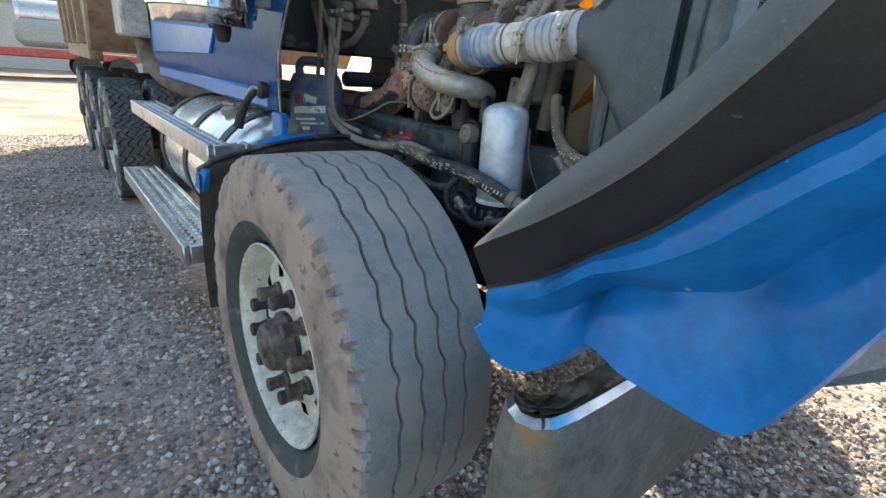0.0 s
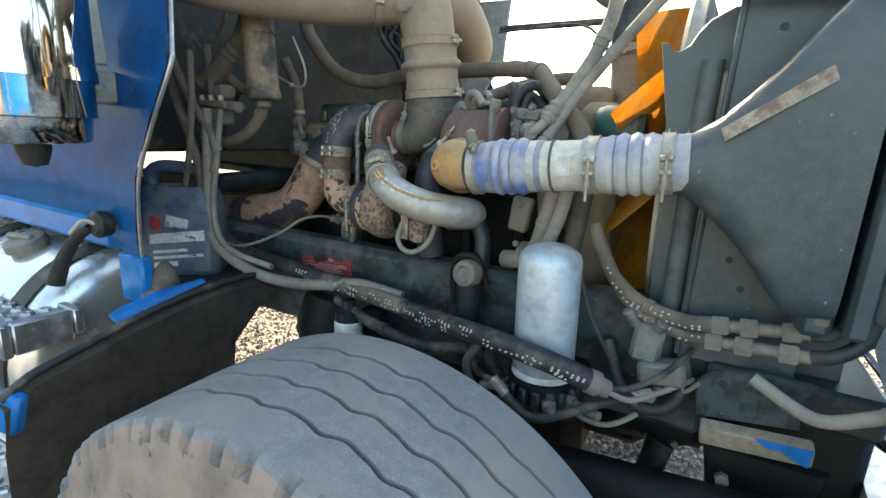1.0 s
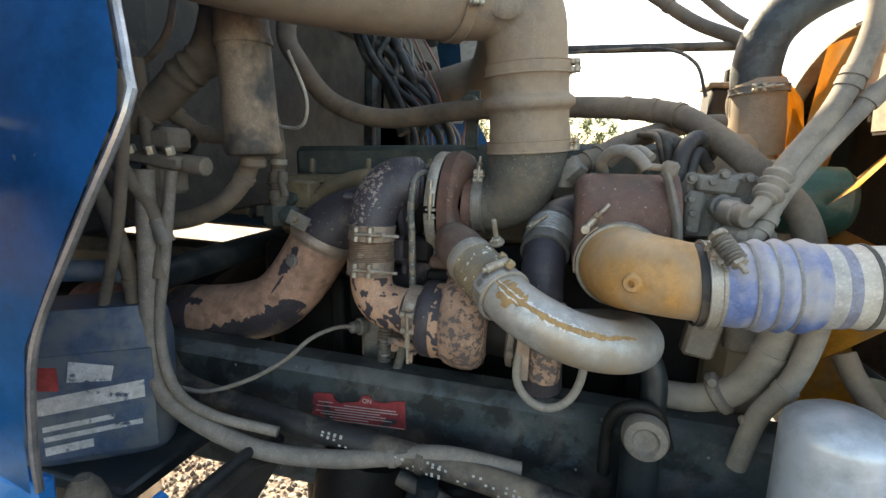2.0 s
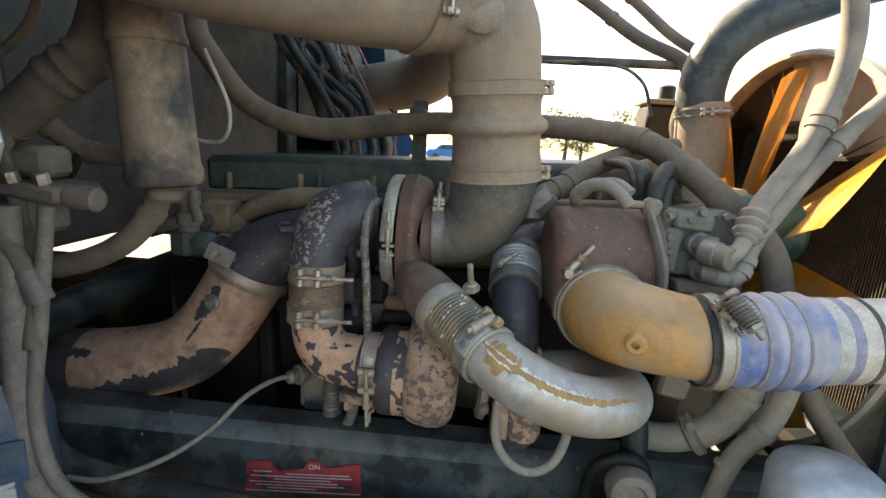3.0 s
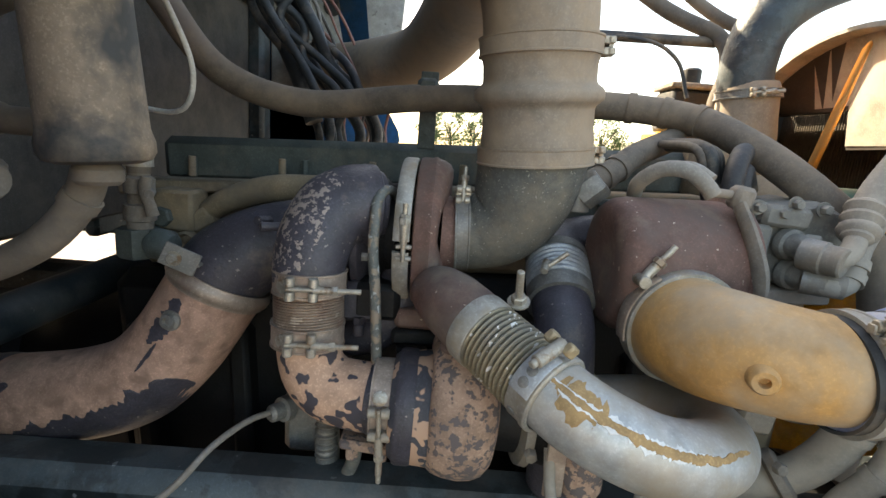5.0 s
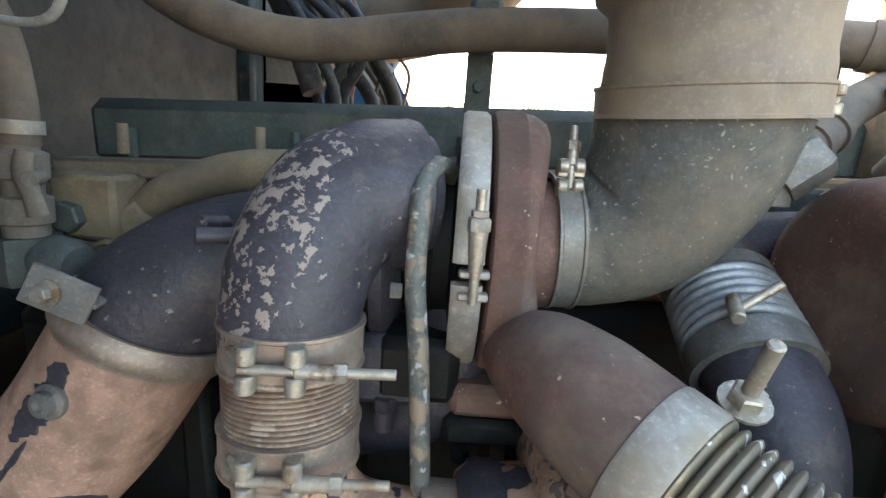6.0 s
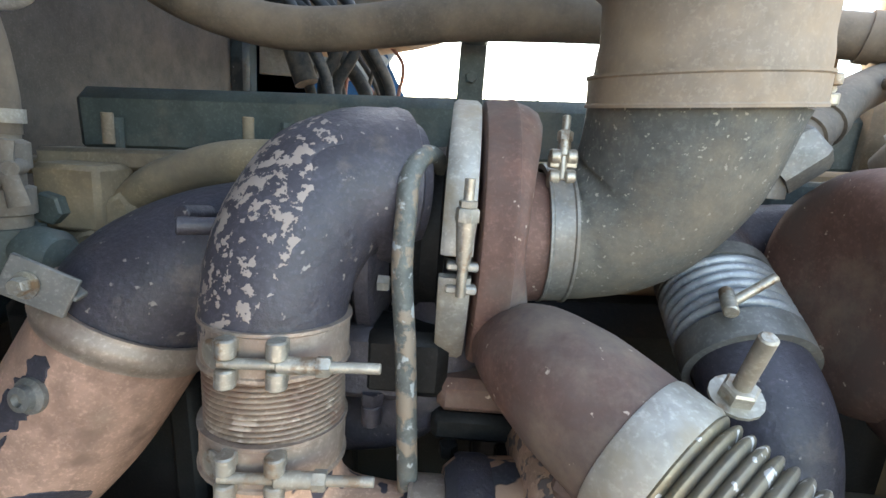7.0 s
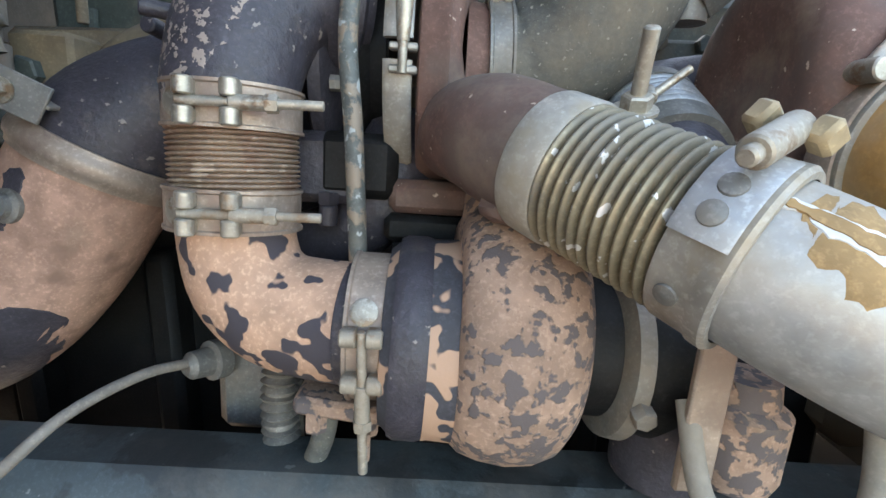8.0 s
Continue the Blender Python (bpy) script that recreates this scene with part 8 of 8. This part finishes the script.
def resample(pts, n):
    """Points evenly along a smooth curve through the given ones."""
    path, _ = spline(pts, 0.004)
    run = [0.0]
    for p, q in zip(path, path[1:]):
        run.append(run[-1] + (q - p).length)
    return [Vector([float(np.interp(run[-1] * i / (n - 1), run, [p[c] for p in path])) for c in range(3)]) for i in range(n)]


HN = 60
crest_, fold_, low_, hem_ = (resample(c, HN) for c in (CREST, FOLD, LOW, HEM))
bm = bmesh.new()
rows_ = []
for c, f, l in zip(crest_, fold_, low_):
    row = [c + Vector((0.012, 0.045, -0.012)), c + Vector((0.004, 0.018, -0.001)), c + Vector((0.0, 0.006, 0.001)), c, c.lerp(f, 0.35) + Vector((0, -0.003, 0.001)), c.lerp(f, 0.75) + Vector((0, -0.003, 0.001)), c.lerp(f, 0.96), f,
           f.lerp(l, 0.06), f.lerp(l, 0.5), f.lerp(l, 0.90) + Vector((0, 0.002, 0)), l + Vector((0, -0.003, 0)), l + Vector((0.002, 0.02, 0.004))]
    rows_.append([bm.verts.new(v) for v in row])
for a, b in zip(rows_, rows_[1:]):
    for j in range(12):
        # lip rows take the sky-paled rubber, the face rows the black one
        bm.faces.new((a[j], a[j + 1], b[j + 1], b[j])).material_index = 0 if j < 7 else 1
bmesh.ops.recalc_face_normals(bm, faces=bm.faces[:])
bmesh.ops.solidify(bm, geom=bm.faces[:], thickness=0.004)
part("fender_flare", bm, ["flare", "flare_face"], hd, "black rubber fender flare, upper lip coloured paler for sky light")
bm = bmesh.new()
rows_ = []
for i, (l, h) in enumerate(zip(low_, hem_)):
    row = []
    fade = min(1.0, i / 12)
    for k in range(21):
        f = k / 20
        roll = float(np.interp(f, (0, 0.12, 0.16, 0.38, 0.41, 0.72, 1.0), (0, -0.018, -0.016, 0.046, 0.047, 0.016, 0)))
        row.append(bm.verts.new(l.lerp(h, f) + Vector((0, 0.006 * (1 - f) + roll * fade, 0))))
    row.append(bm.verts.new(h + Vector((0.002, 0.012, -0.002))))
    row.append(bm.verts.new(h + Vector((0.004, 0.10, 0.010))))
    rows_.append(row)
for a, b in zip(rows_, rows_[1:]):
    for j in range(22):
        bm.faces.new((a[j], a[j + 1], b[j + 1], b[j]))
bmesh.ops.recalc_face_normals(bm, faces=bm.faces[:])
bmesh.ops.solidify(bm, geom=bm.faces[:], thickness=0.005)
part("fender_skin", bm, "blue", hd, "glossy blue fender skin")
bm = bmesh.new()
sh = []
for x, lift in ((-0.30, 0.0), (-0.24, 0.01), (-0.16, 0.03), (-0.06, 0.055), (0.04, 0.085), (0.14, 0.115)):
    sh.append([bm.verts.new((x, y, z + lift + 0.012 * math.sin(y * 9 + x * 14))) for y, z in ((0.56 + max(0.0, x) * 0.8, 0.99), (0.68, 1.02), (0.84, 1.06), (1.08, 1.125), (1.34, 1.225), (1.75, 1.36))])
for a, b in zip(sh, sh[1:]):
    for j in range(5):
        bm.faces.new((a[j], a[j + 1], b[j + 1], b[j]))
bmesh.ops.solidify(bm, geom=bm.faces[:], thickness=-0.02)
part("inner_shell", bm, "hood_in", hd, "dusty grey inner shell of the hood")
for x, y, z in ((-0.19, 1.10, 1.155), (-0.10, 1.06, 1.165), (0.0, 1.0, 1.16), (-0.05, 0.85, 1.11), (-0.16, 1.28, 1.23)):
    bm = bmesh.new()
    bolt(bm, (x, y, z), (0, -0.35, 1), 0.012, 0.014)
    part("shell_bolt", bm, "hood_in", hd)
bm = bmesh.new()
sweep(bm, [(-0.30, 1.04, 1.115), (-0.20, 1.05, 1.15), (-0.13, 1.0, 1.145), (-0.12, 0.95, 1.125), (-0.15, 0.90, 1.10), (-0.20, 0.88, 1.085)], 0.010, 10, 0.02)
part("stay_rod", bm, "hose_grey", hd, "bent grey stay rod")
bm = bmesh.new()
box(bm, (-0.185, 1.035, 1.155), (0.035, 0.03, 0.045), (15, 0, 30), 0.006)
part("rod_clip", bm, "hood_in", hd)
bm = bmesh.new()
box(bm, (-0.19, 0.80, 1.075), (0.045, 0.035, 0.07), (20, 0, 35), 0.008)
part("latch_block", bm, "cap_grey", hd, "dusty cast latch block")
bm = bmesh.new()
sweep(bm, [(-0.205, 0.79, 1.07), (-0.215, 0.76, 1.12), (-0.20, 0.75, 1.14), (-0.18, 0.77, 1.13), (-0.185, 0.80, 1.10)], 0.003, 8, 0.01)
part("wire_loop", bm, "white", hd, "white wire loop")
bm = bmesh.new()
sweep(bm, [(-0.27, 0.62, 1.03), (-0.18, 0.66, 1.055), (-0.10, 0.74, 1.09), (-0.06, 0.86, 1.13), (-0.05, 1.0, 1.17), (-0.07, 1.15, 1.21)], [0.03, 0.04, 0.045, 0.045, 0.04, 0.03], 14, 0.03, flat=0.4, flat_dir=(0, -0.35, 1))
part("shell_rib", bm, "hood_in", hd)
bm = bmesh.new()
for y_ in (1.42, 2.62):
    box(bm, (-0.16, y_, 0.93), (0.04, 0.05, 0.62), (0, 12, 0), 0.01)
for z_ in (0.64, 1.22):
    box(bm, (-0.16 + 0.2 * (z_ - 0.93), 2.02, z_), (0.04, 1.25, 0.05), (0, 12, 0), 0.01)
gr = part("grille_frame", bm, "chrome", hd, "chrome frame of the grille")
for i in range(13):
    bm = bmesh.new()
    z_ = 0.70 + i * 0.038
    box(bm, (-0.16 + 0.2 * (z_ - 0.93), 2.02, z_), (0.045, 1.14, 0.008), (0, 35, 0), 0.002)
    part("slat", bm, "alu", gr)
# the far fender of the hood
bm = bmesh.new()
sh = []
for x, lift in ((-0.30, 0.0), (-0.20, 0.03), (0.0, 0.08), (0.25, 0.15), (0.6, 0.25)):
    sh.append([bm.verts.new((x, y, z + lift)) for y, z in ((2.93, 0.66), (2.90, 1.0), (2.75, 1.12), (2.50, 1.18), (2.30, 1.20))])
for a, b in zip(sh, sh[1:]):
    for j in range(4):
        bm.faces.new((a[j], a[j + 1], b[j + 1], b[j]))
bmesh.ops.solidify(bm, geom=bm.faces[:], thickness=0.02)
part("far_fender", bm, "blue", hd)
bm = bmesh.new()
box(bm, (0.62, 1.70, 1.1), (0.10, 2.2, 1.2), (0, 20, 0), 0.04)
part("hood_top", bm, "blue", hd)

bp2 = thing("bumper", (0.1, 0.6, 0.5), "dented chrome truck bumper with a dusty end", "bumper")
bm = bmesh.new()
rows_ = []
for x, y, nx, ny in ((-0.285, 0.560, 0.5, 1), (-0.262, 0.538, 0.3, 1), (-0.235, 0.528, 0.0, 1), (-0.208, 0.538, -0.6, 0.8), (-0.191, 0.565, -1, 0.25), (-0.185, 0.61, -1, 0), (-0.183, 0.68, -1, 0), (-0.183, 0.80, -1, 0), (-0.18, 1.0, -1, 0), (-0.15, 1.6, -1, 0), (-0.18, 2.6, -1, 0)):
    rows_.append([bm.verts.new(v) for v in ((x + 0.075 * nx, y + 0.075 * ny, 0.862), (x + 0.035 * nx, y + 0.035 * ny, 0.868), (x + 0.010 * nx, y + 0.010 * ny, 0.880), (x, y, 0.868), (x - 0.006 * nx, y - 0.012 * ny, 0.80), (x - 0.008 * nx, y - 0.016 * ny, 0.55), (x + 0.012 * nx, y + 0.012 * ny, 0.50))])
shape = [[v.co.copy() for v in r] for r in rows_]
bm.free()
for nm, mt, c0, c1, lbl in (("top_lip", "chrome", 0, 3, "bright chrome upper lip"), ("face", "bumper_dust", 3, 6, "dusty stained bumper face")):
    bm = bmesh.new()
    rows_ = [[bm.verts.new(v) for v in r[c0:c1 + 1]] for r in shape]
    for a, b in zip(rows_, rows_[1:]):
        for j in range(3):
            bm.faces.new((a[j], a[j + 1], b[j + 1], b[j]))
    bmesh.ops.solidify(bm, geom=bm.faces[:], thickness=-0.004)
    part(nm, bm, mt, bp2, lbl)
# ---- behind the cab ----
bm = bmesh.new()
box(bm, (-4.72, 0.80, 1.76), (0.42, 0.36, 0.66), (0, 0, 0), 0.02)
solid("tool_box", bm, "grey_box", "pale grey steel box behind the cab", "box")
st = thing("exhaust_stack", (-4.4, 0.9, 0.95), "broad dusty brown exhaust pipe curving down behind the cab", "exhaust pipe")
bm = bmesh.new()
sweep(bm, [(-4.78, 0.80, 1.62), (-4.77, 0.80, 1.42), (-4.70, 0.82, 1.26), (-4.52, 0.90, 1.13), (-4.25, 1.05, 1.06), (-4.0, 1.15, 1.04)], 0.075, 24, 0.04)
part("pipe", bm, "hose", st)
db = thing("dump_body", (-6.6, 1.7, 1.2), "tan steel dump body with a rusty lower lip", "dump body")
bm = bmesh.new()
plate(bm, [(-5.10, 1.62), (-5.35, 1.30), (-8.35, 1.30), (-8.35, 2.9), (-4.95, 2.9)], 2.50, "y", 0.45, 0.02)
part("tub", bm, "tan", db)
for i in range(4):
    bm = bmesh.new()
    box(bm, (-5.55 - i * 0.8, 0.43, 2.1), (0.12, 0.07, 1.5), (0, 0, 0), 0.01)
    part("side_rib", bm, "tan", db)
bm = bmesh.new()
box(bm, (-6.85, 0.50, 1.27), (3.0, 0.10, 0.10), (0, 0, 0), 0.01)
part("lower_lip", bm, "tan", db)
for y_ in (1.245, 2.105):
    bm = bmesh.new()
    box(bm, (-6.8, y_, 1.226), (3.0, 0.09, 0.15), (0, 0, 0), 0.01)
    part("sill", bm, "frame", db)

# ---- far things ----
def tree(name, x, y, h, seed):
    rng = random.Random(seed)
    ob = thing(name, (x, y, GZ), "leafy green roadside tree beyond the yard", "tree", "trees beyond the yard")
    bm = bmesh.new()
    sweep(bm, [(x, y, GZ - 0.1), (x + 0.1, y, GZ + h * 0.3), (x, y + 0.1, GZ + h * 0.6)], [0.04 * h, 0.03 * h, 0.012 * h], 8, h * 0.1)
    for i in range(5):
        a = rng.uniform(0, 6.28)
        sweep(bm, [(x, y, GZ + h * 0.35), (x + 0.15 * h * math.cos(a), y + 0.15 * h * math.sin(a), GZ + h * 0.55), (x + 0.28 * h * math.cos(a), y + 0.28 * h * math.sin(a), GZ + h * rng.uniform(0.6, 0.8))], [0.012 * h, 0.01 * h, 0.004 * h], 6, h * 0.1)
    part("trunk", bm, "bark", ob)
    vs, fs = [], []
    for c in range(26):
        a, q = rng.uniform(0, 6.28), rng.random() ** 0.6
        cx, cy, cz = x + 0.36 * h * q * math.cos(a), y + 0.36 * h * q * math.sin(a), GZ + h * rng.uniform(0.30, 0.95)
        cr = h * rng.uniform(0.08, 0.16)
        for k in range(70):
            d = Vector((rng.gauss(0, 1), rng.gauss(0, 1), rng.gauss(0, 1))).normalized() * cr * rng.uniform(0.5, 1.05)
            s = h * rng.uniform(0.012, 0.026)
            e1 = Vector((rng.gauss(0, 1), rng.gauss(0, 1), rng.gauss(0, 1))).normalized() * s
            e2 = e1.orthogonal().normalized() * s * 0.8
            p = Vector((cx, cy, cz)) + d
            i0 = len(vs)
            vs += [p - e1, p + e2, p + e1, p - e2]
            fs.append((i0, i0 + 1, i0 + 2, i0 + 3))
    base = ROOT[ob.name]
    me = bpy.data.meshes.new("crown")
    me.from_pydata([v - base for v in vs], [], fs)
    me.materials.append(M["leaf"])
    cr_ = new("crown", me)
    cr_.parent = ob
    return ob


t_first = tree("tree", -14, 62, 5.0, 1)
t_second = tree("tree", 2, 66, 7.0, 2)
rng_ = random.Random(11)
for i in range(22):
    x_ = -60 + i * 4.6 + rng_.uniform(-1.5, 1.5)
    m_ = pose(x_, 64 + rng_.uniform(-4, 8), GZ, 0, 0, rng_.uniform(0, 360))
    copy_thing(rng_.choice((t_first, t_second)), m_)


def car(x, y, rz, paint, label):
    ob = thing("parked_car", (x, y, GZ), label, "car", "cars parked beyond the yard")
    R = pose(x, y, GZ, 0, 0, rz)
    bm = bmesh.new()
    prof_ = [(-2.2, 0.35), (-2.25, 0.75), (-2.1, 0.95), (-1.5, 1.0), (-0.9, 1.45), (0.7, 1.5), (1.5, 1.02), (2.2, 0.9), (2.3, 0.6), (2.25, 0.35)]
    plate(bm, prof_, 1.75, "y", -0.875, 0.06)
    bmesh.ops.transform(bm, matrix=R, verts=bm.verts)
    part("body", bm, paint, ob)
    bm = bmesh.new()
    plate(bm, [(-1.4, 1.02), (-0.85, 1.38), (0.65, 1.42), (1.3, 1.04)], 1.77, "y", -0.885, 0.02)
    bmesh.ops.transform(bm, matrix=R, verts=bm.verts)
    part("windows", bm, "rubber", ob)
    for sx in (-1.4, 1.4):
        for sy in (-0.8, 0.8):
            bm = bmesh.new()
            lathe(bm, [(-0.1, 0.2), (-0.1, 0.33), (0.1, 0.33), (0.1, 0.2)], R @ Vector((sx, sy, 0.33)), R.to_3x3() @ Vector((0, 1, 0)), 18)
            part("tyre", bm, "rubber", ob)


car(-4.0, 47, 20, "blue", "blue car parked far across the yard")
car(-9.0, 50, 70, "green", "teal car parked far across the yard")
car(1.5, 52, 10, "grey_box", "pale car parked far across the yard")

hs_ = thing("farm_building", (-32, 2.5, GZ), "pale farm building with a green metal roof", "building")
bm = bmesh.new()
box(bm, (-36, 2.0, 1.6), (9, 14, 3.2), (0, 0, 0), 0.05)
part("wall", bm, "grey_box", hs_)
bm = bmesh.new()
plate(bm, [(-5.5, 3.1), (8.5 + 1, 3.1), (8.5, 3.4), (2.0, 6.2), (-5.0, 3.4)], 9.8, "x", -40.9, 0.02)
M["roof"] = mat("green_roof_metal", (0.20, 0.33, 0.27), 0.5, bump=0.05)
part("roof", bm, "roof", hs_)
lt = thing("lowboy_trailer", (-24, 0.5, GZ), "red lowboy trailer loaded with a grey tank", "trailer")
bm = bmesh.new()
box(bm, (-24, 0.4, 0.95), (2.4, 8.5, 0.28), (0, 0, 0), 0.04)
box(bm, (-24, -2.5, 1.25), (2.2, 1.0, 0.5), (0, 0, 0), 0.04)
M["trailer_red"] = mat("faded_red_paint", (0.42, 0.06, 0.05), 0.5, dust=0.3)
part("deck", bm, "trailer_red", lt)
for y in (1.6, 2.7):
    for x in (-22.8, -25.2):
        bm = bmesh.new()
        lathe(bm, [(-0.12, 0.28), (-0.14, 0.46), (0.14, 0.46), (0.12, 0.28)], (x, y, GZ + 0.46), (1, 0, 0), 24)
        part("tyre", bm, "rubber", lt)
tk = thing("grey_tank", (-24, 1.6, 1.1), "dark grey and silver tank on the trailer", "tank")
bm = bmesh.new()
box(bm, (-24, 1.8, 1.60), (2.0, 4.2, 0.9), (0, 0, 0), 0.2)
part("base", bm, "hood_in", tk)
bm = bmesh.new()
cyl(bm, (-24, -0.2, 2.2), (-24, 3.8, 2.2), 0.55, 28, 0.12)
part("drum", bm, "alu", tk)
